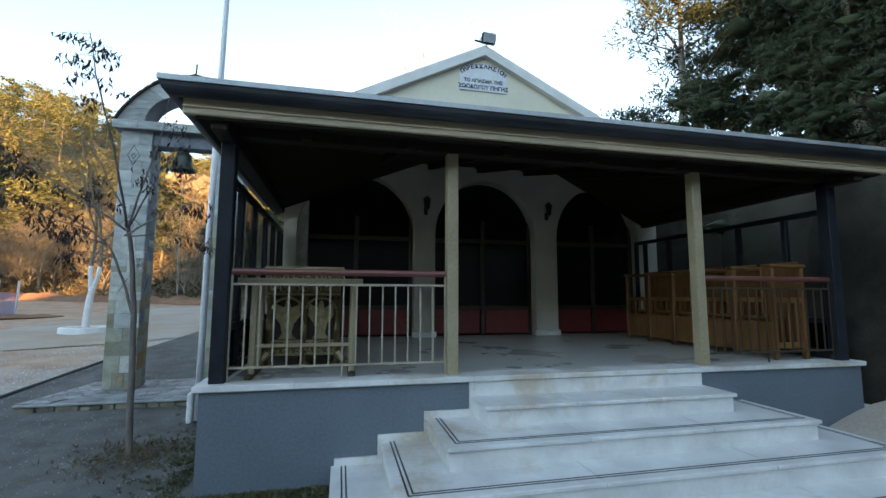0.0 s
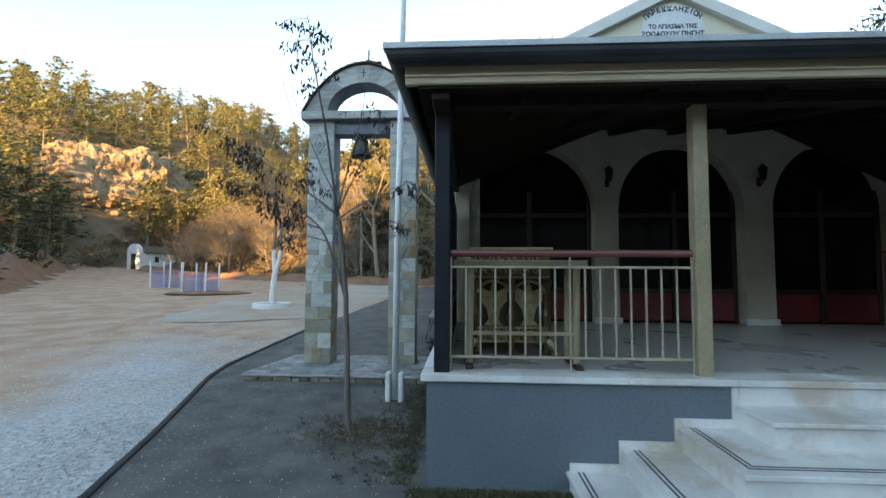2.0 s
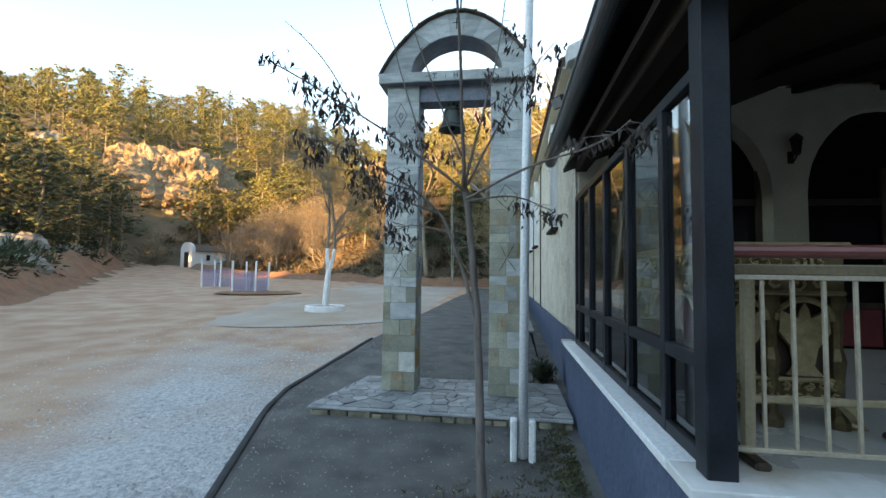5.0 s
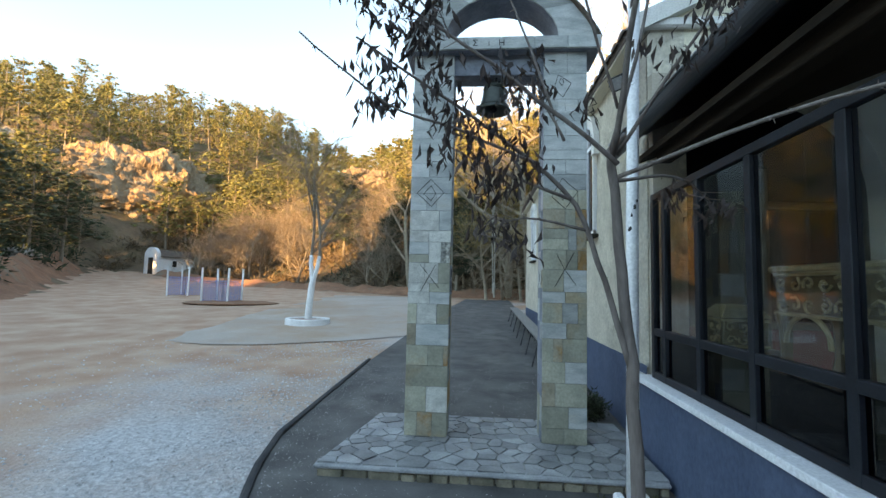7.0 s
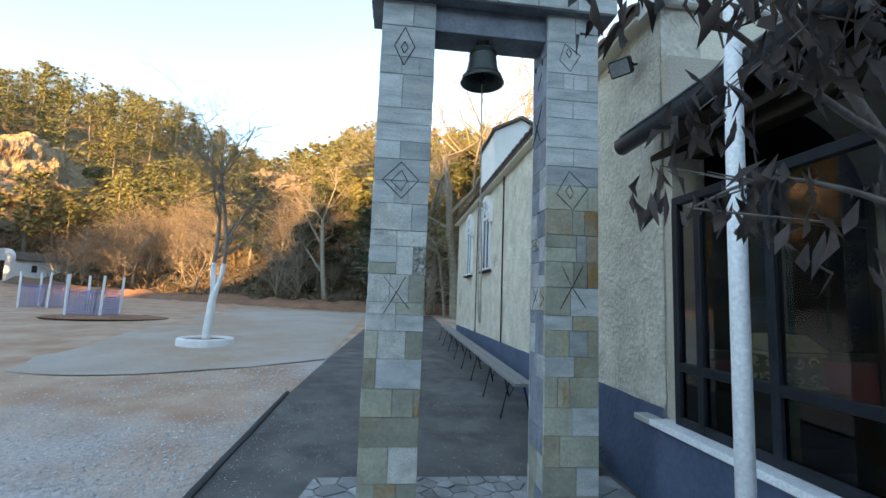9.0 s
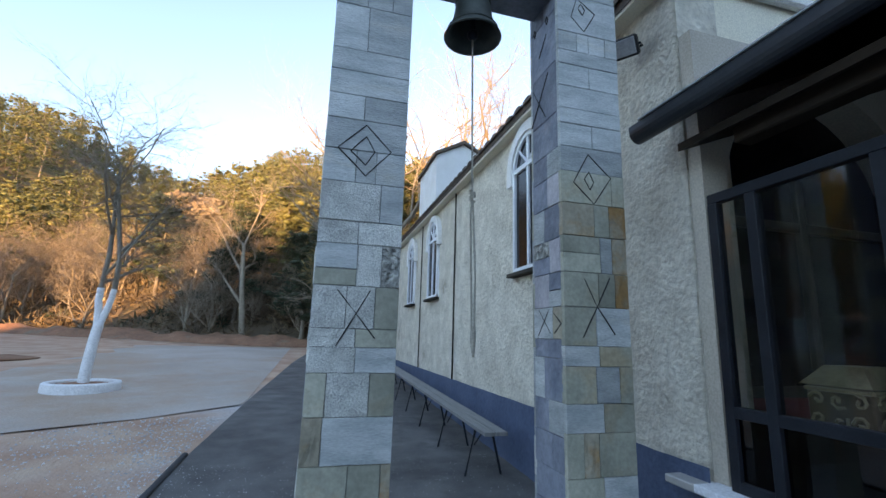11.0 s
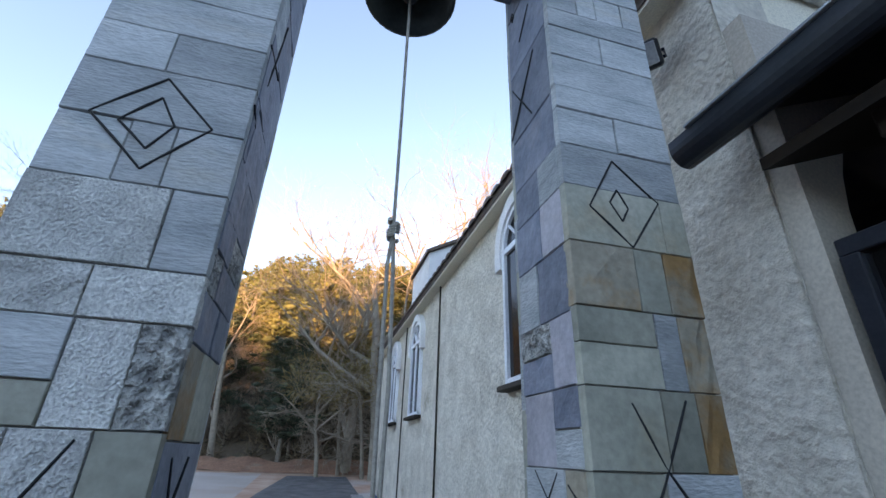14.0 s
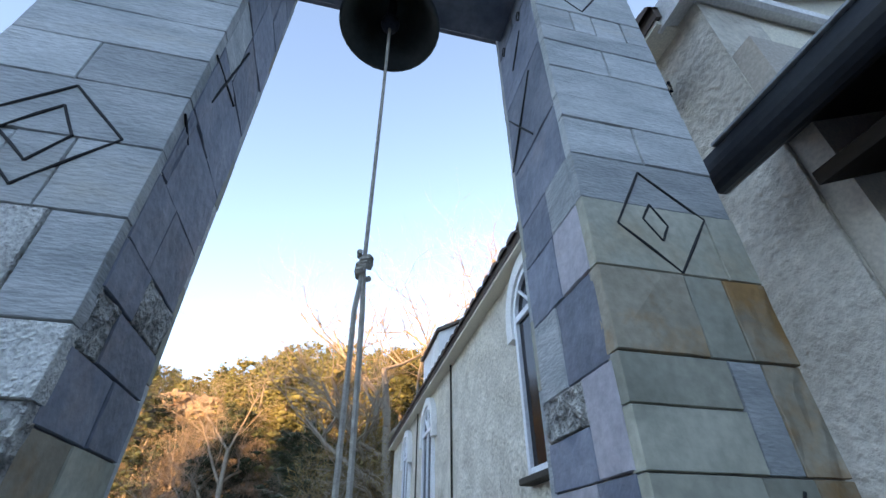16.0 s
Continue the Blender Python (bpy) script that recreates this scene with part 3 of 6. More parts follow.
        for i in range(n):
            y = CY0 + 0.2 + i * (CY1 + 0.1 - CY0) / n
            if src is None:
                bm = bmesh.new()
                pts = [(math.cos(math.pi * k / 5) * 0.11, math.sin(math.pi * k / 5) * 0.055) for k in range(6)]
                f0, f1 = [bm.verts.new((0, p, q)) for p, q in pts], [bm.verts.new((0.42, p * 0.8, q + 0.19)) for p, q in pts]
                for k in range(5):
                    bm.faces.new((f0[k], f0[k + 1], f1[k + 1], f1[k]))
                bm.faces.new(f0)
                bmesh.ops.recalc_face_normals(bm, faces=bm.faces)
                ob = part("tile", bm, "roof_tile", roof)
                src = ob
            else:
                ob = new("tile", src.data)
                ob.parent = roof
            ob.matrix_world = pose(xa - s * -0.03 if s > 0 else xa - 0.03, y, za + th - 0.02, 0, 0, 0 if s < 0 else 180)
    # rake moulding on the gable
    for s in (-1, 1):
        bm = bmesh.new()
        xe = CX0 - 0.12 if s < 0 else CX1 + 0.12
        dz = (APEX_Z - EAVE_Z) / (APEX_X - CX0)
        ze = APEX_Z - dz * abs(APEX_X - xe)
        pts = [(APEX_X, APEX_Z - 0.06), (xe, ze - 0.06), (xe, ze + 0.12), (APEX_X, APEX_Z + 0.12)]
        wall_poly(bm, pts if s > 0 else pts[::-1], CY0 - 0.10, CY0 + 0.16)
        bmesh.ops.recalc_face_normals(bm, faces=bm.faces)
        part("rake_moulding", bm, "plaster_white", bpy.data.objects["wall_south"], "pale moulded gable edge")
    bm = bmesh.new()
    box(bm, CX0 - 0.03, CX0 + 1.5, CY0 - 0.07, CY0 + 0.01, 4.10, 4.20, 0.02)
    part("cornice", bm, "plaster_white", bpy.data.objects["wall_south"])
    side_window(8.20, 8.97, 2.30, 3.92, 1)
    side_window(12.55, 13.33, 2.30, 3.88, 2)
    side_window(14.75, 15.50, 2.30, 3.86, 3)
    # eave soffit board
    bm = bmesh.new()
    box(bm, CX0 - 0.15, CX0 + 0.0, CY0 + 0.12, CY1 + 0.3, EAVE_Z - 0.105, EAVE_Z - 0.075)
    part("eave_board", bm, "plaster_cream", bpy.data.objects["wall_west"])


build_church()


def conduit(y, r):
    bm = bmesh.new()
    tube(bm, [(CX0 - 0.035, y, 0.86), (CX0 - 0.037, y, 2.4), (CX0 - 0.035, y + 0.01, EAVE_Z - 0.1)], r, 7)
    tagged(part("conduit", bm, "retaining"), "dark grey conduit running up the church's side wall", "pipe", "wall conduits")


conduit(11.45, 0.014)
conduit(14.05, 0.012)


def build_belfry():
    e = thing("belfry", "small white plastered gabled turret rising behind the church roof", "turret")
    bm = bmesh.new()
    wall_poly(bm, [(0.85, 4.4), (2.75, 4.4), (2.75, 7.60), (1.80, 8.10), (0.85, 7.60)], 18.0, 20.5)
    bmesh.ops.recalc_face_normals(bm, faces=bm.faces)
    part("wall", bm, "plaster_white", e)
    bm = bmesh.new()
    wall_poly(bm, [(0.75, 7.58), (1.80, 8.12), (2.85, 7.58), (2.85, 7.68), (1.80, 8.23), (0.75, 7.68)], 17.9, 20.6)
    bmesh.ops.recalc_face_normals(bm, faces=bm.faces)
    part("roof", bm, "roof_tile", e)
    bm = bmesh.new()
    box(bm, 0.87, 2.73, 17.60, 20.4, 3.0, 4.4)
    part("base", bm, "plaster_white", e)


build_belfry()

# ---- the porch ----
PX0, PX1, PY0 = -0.50, 5.84, 2.86


def build_porch():
    bm = bmesh.new()
    box(bm, PX0, PX1, PY0, CY0 - 0.02, -0.1, FLOOR - 0.045)
    setting(part("porch_base", bm, "blue_paint"), "blue-grey painted masonry base of the porch", "wall")
    bm = bmesh.new()
    box(bm, PX0 - 0.04, PX1 + 0.03, PY0 - 0.035, CY0 + 0.2, FLOOR - 0.045, FLOOR, 0.006)
    setting(part("floor", bm, "marble_floor"), "worn pale marble porch floor", "floor")
    # thin sheet on the west side, darker blue than the front
    bm = bmesh.new()
    box(bm, PX0 - 0.006, PX0 - 0.001, PY0 + 0.03, CY0 - 0.03, -0.1, FLOOR - 0.046)
    part("side_face", bm, "blue_plinth", bpy.data.objects["porch_base"], "dark blue side sheet")
    # marble edging slabs along the front and side
    n = 9
    for i in range(n):
        x = PX0 - 0.043 + i * (PX1 - PX0 + 0.075) / n
        bm = bmesh.new()
        box(bm, x + 0.001, x + (PX1 - PX0 + 0.075) / n - 0.001, PY0 - 0.038, PY0 + 0.22, FLOOR - 0.04, FLOOR + 0.004, 0.004)
        part("edging_slab", bm, "marble", bpy.data.objects["floor"])
    for i in range(5):
        y = PY0 + 0.222 + i * 0.66
        bm = bmesh.new()
        box(bm, PX0 - 0.044, PX0 + 0.16, y, y + 0.658, FLOOR - 0.04, FLOOR + 0.005, 0.004)
        part("edging_slab", bm, "white_paint", bpy.data.objects["floor"])
    # stairs
    e = thing("stairs", "white marble stairs with dark inlay lines, stepped on both sides", "stairs")
    e["kind"] = "structure"
    steps = ((1.60, 3.84, 2.50, 0.628), (1.22, 4.29, 2.15, 0.471), (0.85, 4.72, 1.80, 0.314), (0.48, 5.16, 1.45, 0.157))
    for xa, xb, yf, z in steps:
        bm = bmesh.new()
        box(bm, xa, xb, yf, PY0 + 0.002, z - 0.157, z - 0.03)
        part("riser", bm, "marble", e)
        n = 3
        for i in range(n):
            a, b = xa - 0.025 + (xb - xa + 0.05) * i / n, xa - 0.025 + (xb - xa + 0.05) * (i + 1) / n
            bm = bmesh.new()
            box(bm, a + 0.0015, b - 0.0015, yf - 0.025, PY0 + 0.0, z - 0.03, z, 0.005)
            part("tread", bm, "marble", e)
        if z < 0.6:
            bm = bmesh.new()
            for o in (0.07, 0.10):
                box(bm, xa + o - 0.02, xb - o + 0.02, yf + o - 0.02, yf + o - 0.008, z - 0.002, z + 0.0015)
                box(bm, xa + o - 0.02, xa + o - 0.008, yf + o - 0.0079, PY0 - 0.02, z - 0.002, z + 0.0015)
                box(bm, xb - o + 0.008, xb - o + 0.02, yf + o - 0.0079, PY0 - 0.02, z - 0.002, z + 0.0015)
            part("inlay", bm, "inlay", e, "dark inlay lines")
    # top riser face under the floor edge
    bm = bmesh.new()
    box(bm, 1.60, 3.84, PY0 - 0.022, PY0 + 0.001, 0.628, FLOOR - 0.046)
    part("riser", bm, "marble", e)
    # stepped skirting on the porch wall
    bm = bmesh.new()
    for (xa, xb, yf, z), (xn, _, _, zn) in zip(steps[1:] , steps[:3]):
        for a, b, u in ((xa, xn - 0.041, 0.055), (xn - 0.04, xn - 0.001, zn - z + 0.055)):
            box(bm, a, b, PY0 - 0.02, PY0 + 0.001, z, z + u)
    box(bm, 1.56, 1.598, PY0 - 0.02, PY0 + 0.001, 0.685, 0.744)
    part("skirting", bm, "marble", e, "stepped white marble skirting")
    # roof, hipped on three sides
    ex0, ex1, ey, ez = -0.61, 6.00, 2.56, 2.91
    rl, rr, rz = 1.60, 4.30, 3.86
    yb = CY0 - 0.004

    def hip(name, mat, dz, bounds, label, cat):
        bm = bmesh.new()
        ex0, ex1, ey, ez, rl, rr, rz, yb = bounds
        grow = 0
        a, b, c, d = [bm.verts.new(p) for p in ((ex0 - grow, ey - grow, ez + dz), (ex1 + grow, ey - grow, ez + dz), (ex1 + grow, yb, ez + dz), (ex0 - grow, yb, ez + dz))]
        p, q = bm.verts.new((rl, yb, rz + dz)), bm.verts.new((rr, yb, rz + dz))
        low = [bm.verts.new(v.co + Vector((0, 0, -0.05))) for v in (a, b, c, d, p, q)]
        A, B, C, D, P, Q = low
        for f in ((a, b, q, p), (b, c, q), (a, p, d), (A, P, Q, B), (B, Q, C), (A, D, P), (a, A, B, b), (b, B, C, c), (d, D, A, a)):
            bm.faces.new(f)
        bmesh.ops.recalc_face_normals(bm, faces=bm.faces)
        return setting(part(name, bm, mat), label, cat)
    hip("porch_roof", "gutter_metal", 0.09, (ex0 - 0.03, ex1 + 0.03, ey - 0.03, ez, rl, rr, rz, yb), "low hipped dark metal porch roof", "roof")
    hip("ceiling", "ceiling_wood", 0.0, (ex0 + 0.06, ex1 - 0.06, ey + 0.02, ez - 0.14, 1.76, 4.15, 3.69, CY0 - 0.102), "dark boarded porch ceiling", "ceiling")
    # gutter round three sides
    bm = bmesh.new()
    prof = [(0.066 - 0.066 * math.cos(math.pi * k / 10), -0.035 - 0.072 * math.sin(math.pi * k / 10)) for k in range(11)] + [(0.132, 0.0), (0.124, 0.0)]
    prof += [(0.066 + 0.058 * math.cos(math.pi * k / 10), -0.035 - 0.064 * math.sin(math.pi * k / 10)) for k in range(11)] + [(0.008, 0.0), (0.0, 0.0)]
    path = [((ex0, yb + 0.1), (-1, 0)), ((ex0, ey), (-1, -1)), ((ex1, ey), (1, -1)), ((ex1, yb + 0.1), (1, 0))]
    rings = []
    for (x, y), (dx, dy) in path:
        rings.append([bm.verts.new((x + dx * u, y + dy * u, ez + 0.03 + v)) for u, v in prof])
    for r, s in zip(rings, rings[1:]):
        for k in range(len(prof)):
            j = (k + 1) % len(prof)
            bm.faces.new((r[k], r[j], s[j], s[k]))
    bm.faces.new(rings[0])
    bm.faces.new(rings[-1])
    bmesh.ops.recalc_face_normals(bm, faces=bm.faces)
    tagged(part("gutter", bm, "gutter_metal"), "black metal gutter along the porch eaves", "gutter", kind="structure")
    bm = bmesh.new()
    d, zt = 0.135, ez + 0.032
    box(bm, ex0 - d - 0.01, ex1 + d + 0.01, ey - d - 0.012, ey - d + 0.06, zt - 0.028, zt + 0.012, 0.002)
    box(bm, ex0 - d - 0.01, ex0 - d + 0.06, ey - d + 0.061, yb, zt, zt + 0.012, 0.002)
    box(bm, ex1 + d - 0.06, ex1 + d + 0.01, ey - d + 0.061, yb, zt, zt + 0.012, 0.002)
    part("drip_edge", bm, "zinc", bpy.data.objects["porch_roof"], "pale metal drip edge")
    # fascia and wall plates
    bm = bmesh.new()
    box(bm, ex0 - 0.02, ex1 + 0.02, ey - 0.008, ey + 0.04, ez - 0.172, ez - 0.02, 0.006)
    setting(part("fascia_front", bm, "beam_wood"), "pale brown wooden fascia beam", "beam")
    bm = bmesh.new()
    box(bm, ex0 - 0.02, ex1 + 0.02, ey - 0.022, ey - 0.006, ez - 0.128, ez - 0.112, 0.004)
    part("fascia_lath", bm, "beam_wood", bpy.data.objects["fascia_front"])
    for x in (-0.40, 5.70):
        bm = bmesh.new()
        box(bm, x - 0.06, x + 0.06, 2.62, 6.0, ez - 0.25, ez - 0.12, 0.008)
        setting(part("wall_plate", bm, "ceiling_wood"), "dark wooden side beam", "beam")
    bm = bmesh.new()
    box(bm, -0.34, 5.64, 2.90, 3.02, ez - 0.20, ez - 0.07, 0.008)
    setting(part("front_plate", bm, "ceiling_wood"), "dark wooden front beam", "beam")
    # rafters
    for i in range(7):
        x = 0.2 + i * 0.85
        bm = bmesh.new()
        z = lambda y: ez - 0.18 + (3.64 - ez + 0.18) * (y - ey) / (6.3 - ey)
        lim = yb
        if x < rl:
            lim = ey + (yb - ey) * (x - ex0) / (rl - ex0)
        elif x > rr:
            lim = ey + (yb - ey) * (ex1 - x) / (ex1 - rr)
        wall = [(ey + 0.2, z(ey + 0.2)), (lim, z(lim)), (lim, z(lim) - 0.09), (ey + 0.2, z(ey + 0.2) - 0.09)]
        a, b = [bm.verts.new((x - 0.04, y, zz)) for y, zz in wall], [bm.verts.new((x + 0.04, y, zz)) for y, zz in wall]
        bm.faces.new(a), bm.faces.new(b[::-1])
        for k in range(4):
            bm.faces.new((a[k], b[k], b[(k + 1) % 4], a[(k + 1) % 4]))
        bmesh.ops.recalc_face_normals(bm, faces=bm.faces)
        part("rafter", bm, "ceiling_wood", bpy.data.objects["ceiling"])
    # posts
    for x, w, mat, lab in ((-0.40, 0.055, "dark_metal", "black painted steel corner post"), (1.435, 0.05, "khaki_paint", "khaki painted steel porch post"),
                           (3.97, 0.05, "khaki_paint", "khaki painted steel porch post"), (5.70, 0.06, "dark_metal", "black painted steel corner post")):
        bm = bmesh.new()
        box(bm, x - w, x + w, 2.96 - w, 2.96 + w, FLOOR, ez - 0.19, 0.006)
        setting(part("porch_post", bm, mat), lab, "post")


build_porch()


def side_glazing(x, name, panes_glass=True):
    """Black steel glazing between the corner post and the church."""
    e = thing(name, "black steel framed glass side screen of the porch", "glass screen")
    e["kind"] = "structure"
    ys = [3.0, 3.45, 4.09, 4.77, 5.39, 5.97, 6.21]
    z0, zm, zt = FLOOR + 0.006, 1.20, 2.40
    for y in ys[1:]:
        bm = bmesh.new()
        box(bm, x - 0.03, x + 0.03, y - 0.03, y + 0.03, z0, zt - 0.03, 0.004)
        part("mullion", bm, "dark_metal", e)
    for z in (z0 + 0.03, zm, zt):
        bm = bmesh.new()
        box(bm, x - 0.028, x + 0.028, ys[0], ys[-1] + 0.03, z - 0.03, z + 0.03, 0.004)
        part("transom", bm, "dark_metal", e)
    for a, b in zip(ys, ys[1:]):
        for za, zb, mat in ((z0 + 0.06, zm - 0.03, "smoked_glass"), (zm + 0.03, zt - 0.03, "glass")):
            bm = bmesh.new()
            box(bm, x - 0.003, x + 0.003, a + 0.03, b - 0.03, za, zb)
            ob = part("pane", bm, mat, e, "clear reflective glass pane" if mat == "glass" else "dark smoked glass pane")
            ob.visible_shadow = False
    return e


side_glazing(-0.40, "side_screen")
side_glazing(5.70, "side_screen")


def front_railing(x0, x1, mat):
    e = thing("railing", "grey steel bar railing with a dark red wooden handrail", "railing", "porch railings")
    y = 2.96
    bm = bmesh.new()
    tube(bm, [(x0, y, 1.645), (x1, y, 1.645)], 0.027, 10)
    part("handrail", bm, "rail_red", e, "dark red wooden handrail")
    for z in (1.545, 0.90):
        bm = bmesh.new()
        box(bm, x0, x1, y - 0.012, y + 0.012, z - 0.009, z + 0.009, 0.002)
        part("rail", bm, mat, e)
    n = round((x1 - x0) / 0.105)
    for i in range(n + 1):
        x = x0 + (x1 - x0) * i / n
        bm = bmesh.new()
        lo = FLOOR if i in (0, n, n // 2) else 0.90
        hi = 1.62 if i in (0, n, n // 2) else 1.54
        box(bm, x - 0.006, x + 0.006, y - 0.006, y + 0.006, lo, hi)
        part("bar", bm, mat, e)


front_railing(-0.335, 1.375, "rail_grey")
# same steel bars, only in the darker brown of another material
front_railing(4.03, 5.63, "dark_wood")

# ---- the bell gate ----
PY, PD = 6.268, 0.352              # front face, depth
PBASE, PTOP = 0.165, 3.83
STONES = {"s": "slate", "g": "granite", "n": "greenstone", "r": "ruststone", "d": "darkslate", "m": "mauvestone", "q": "roughstone"}
ROUGH = {"g": 0.004, "r": 0.004, "q": 0.008, "d": 0.003}


def stone_piece(kind, parent, origin, u, v, w, du, dv):
    """One cladding stone: u along, v up, w outward; du by dv, split-faced, with uneven edges."""
    bm = bmesh.new()
    t = 0.022 + random.uniform(-0.002, 0.0025)
    rough = ROUGH.get(kind, 0.0016)
    g = random.uniform(0.0003, 0.0014)
    nu, nv = 4, 3

    def P(a, b, d):
        return bm.verts.new(origin + u * a + v * b + w * d)
    rows, rim = [], {}
    for j in range(nv + 1):
        row = []
        for i in range(nu + 1):
            edge = i in (0, nu) or j in (0, nv)
            a, b = du * i / nu, dv * j / nv
            if not edge:
                a += random.uniform(-0.12, 0.12) * du / nu
                b += random.uniform(-0.12, 0.12) * dv / nv
                row.append(P(a, b, t + random.uniform(-rough, rough)))
                continue
            ja, jb = random.uniform(0, 0.0014), random.uniform(0, 0.0014)
            a2 = min(max(a, g + ja), du - g - ja)
            b2 = min(max(b, g + jb), dv - g - jb)
            rim[(i, j)] = (P(a2, b2, t - 0.003), P(a2, b2, -0.012))
            a3 = min(max(a2, g + 0.0022), du - g - 0.0022)
            b3 = min(max(b2, g + 0.0022), dv - g - 0.0022)
            row.append(P(a3, b3, t + random.uniform(-rough, rough) * 0.5))
        rows.append(row)
    for j in range(nv):
        for i in range(nu):
            bm.faces.new((rows[j][i], rows[j][i + 1], rows[j + 1][i + 1], rows[j + 1][i]))
    ring = [(i, 0) for i in range(nu)] + [(nu, j) for j in range(nv)] + [(i, nv) for i in range(nu, 0, -1)] + [(0, j) for j in range(nv, 0, -1)]
    for k, a in enumerate(ring):
        b = ring[(k + 1) % len(ring)]
        fa, fb = rows[a[1]][a[0]], rows[b[1]][b[0]]
        bm.faces.new((fa, rim[a][0], rim[b][0], fb))
        bm.faces.new((rim[a][0], rim[a][1], rim[b][1], rim[b][0]))
    bmesh.ops.recalc_face_normals(bm, faces=bm.faces)
    return part("stone", bm, STONES[kind], parent)


class Face:
    """One face of a pillar, clad course by course; 'along' runs in world x or y."""

    def __init__(self, parent, origin, u, w, start, end):
        self.parent, self.origin, self.u, self.w, self.start, self.end = parent, Vector(origin), u, w, start, end

    def course(self, z0, z1, kinds, *splits, lo=None, hi=None):
        cuts = [self.start if lo is None else lo, *splits, self.end if hi is None else hi]
        up = Vector((0, 0, 1))
        for a, b, kind in zip(cuts, cuts[1:], kinds):
            s, e = sorted((abs(a - self.start), abs(b - self.start)))
            stone_piece(kind, self.parent, self.origin + self.u * s + up * z0, self.u, up, self.w, e - s, z1 - z0)

    def fill(self, z0, z1, kinds, step=0.2):
        """Random courses between two heights."""
        z = z0
        while z < z1 - 0.001:
            h = random.uniform(0.75, 1.25) * step
            if z1 - z - h < 0.5 * step:
                h = z1 - z
            f = random.choice((None, 0.35, 0.5, 0.62))
            cuts = () if f is None else (self.start + (self.end - self.start) * f,)
            self.course(z, z + h, [random.choice(kinds) for _ in range(len(cuts) + 1)], *cuts)
            z += h


def mark(parent, pts, closed=True, axis_x=None, r=0.0034, face=PY):
    """An incised black line; pts are (along, z)."""
    bm = bmesh.new()
    seq = list(pts) + ([pts[0]] if closed else [])
    for (a, z0), (b, z1) in zip(seq, seq[1:]):
        if axis_x is None:
            p, q = (a, face - 0.001, z0), (b, face - 0.001, z1)
        else:
            p, q = (axis_x, a, z0), (axis_x, b, z1)
        f = random.uniform(0.4, 0.6)
        m = [p[k] + (q[k] - p[k]) * f + (random.uniform(-0.002, 0.002) if k == 2 else 0) for k in range(3)]
        tube(bm, [p, m, q], [r * 0.8, r * random.uniform(0.9, 1.3), r * 0.9], 6)
    return part("incised_mark", bm, "black_line", parent, "black incised line")


def build_pillar(x0, x1, PY, label):
    e = thing("gate_pillar", label, "pillar", "pillars of the bell gate")
    bm = bmesh.new()
    box(bm, x0 + 0.010, x1 - 0.010, PY + 0.010, PY + PD - 0.010, 0.02, PTOP)
    part("core", bm, "mortar", e)
    X, Y = Vector((1, 0, 0)), Vector((0, 1, 0))
    i = 0.022
    front = Face(e, (x0, PY + i, 0), X, -Y, x0, x1)
    east = Face(e, (x1 - i, PY + 0.024, 0), Y, X, PY + 0.024, PY + PD - 0.024)
    west = Face(e, (x0 + i, PY + PD - 0.024, 0), -Y, -X, PY + PD - 0.024, PY + 0.024)
    back = Face(e, (x1, PY + PD - i, 0), -X, Y, x1, x0)
    back.fill(PBASE, PTOP, "sngs", 0.21)
    return e, front, east, west


random.seed(11)
LX0, LX1, RX0, RX1 = -2.650, -2.252, -1.388, -0.985
PYL = 6.290
pl, front, east, west = build_pillar(LX0, LX1, PYL, "square gate pillar clad in pale granite and grey slate with incised signs")
front.course(3.627, 3.83, "ss", -2.421)
front.course(3.384, 3.627, "s")
front.course(3.247, 3.384, "sss", -2.492, -2.36)
front.course(2.989, 3.247, "ss", -2.478)
front.course(2.867, 2.989, "s")
front.course(2.735, 2.867, "s")
front.course(2.603, 2.735, "ss", -2.472)
front.course(2.443, 2.603, "s")
front.course(2.277, 2.443, "sss", -2.496, -2.398)
front.course(2.083, 2.277, "gs", -2.367)
front.course(1.972, 2.083, "gg", -2.463)
front.course(1.853, 1.972, "s", hi=-2.459)
front.course(1.774, 1.853, "n", hi=-2.459)
front.course(1.774, 1.972, "gq", -2.343, lo=-2.459)
front.course(1.579, 1.774, "ggn", -2.496, -2.365)
front.course(1.495, 1.579, "gn", -2.447)
front.course(1.383, 1.495, "gs", -2.441)
front.course(1.194, 1.383, "ngn", -2.559, -2.37)
front.course(0.996, 1.194, "rs", -2.563)
front.course(0.809, 0.996, "nnr", -2.443, -2.299)
front.course(0.616, 0.809, "n")
front.course(0.383, 0.616, "ng", -2.451)
front.course(PBASE, 0.383, "nrn", -2.532, -2.39)
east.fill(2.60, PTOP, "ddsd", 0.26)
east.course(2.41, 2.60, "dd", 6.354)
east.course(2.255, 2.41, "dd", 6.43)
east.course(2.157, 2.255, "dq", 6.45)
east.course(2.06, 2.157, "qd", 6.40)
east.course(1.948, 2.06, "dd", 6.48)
east.course(1.76, 1.948, "rn", 6.44)
east.fill(PBASE, 1.76, "dnsr", 0.2)
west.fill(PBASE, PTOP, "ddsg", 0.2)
mark(pl, [(-2.456, 2.581), (-2.327, 2.453), (-2.447, 2.315), (-2.587, 2.446)], face=PYL)
mark(pl, [(-2.453, 2.52), (-2.408, 2.444), (-2.451, 2.37), (-2.525, 2.436)], face=PYL)
mark(pl, [(-2.54, 1.755), (-2.357, 1.538)], False, face=PYL)
mark(pl, [(-2.389, 1.757), (-2.53, 1.501)], False, face=PYL)
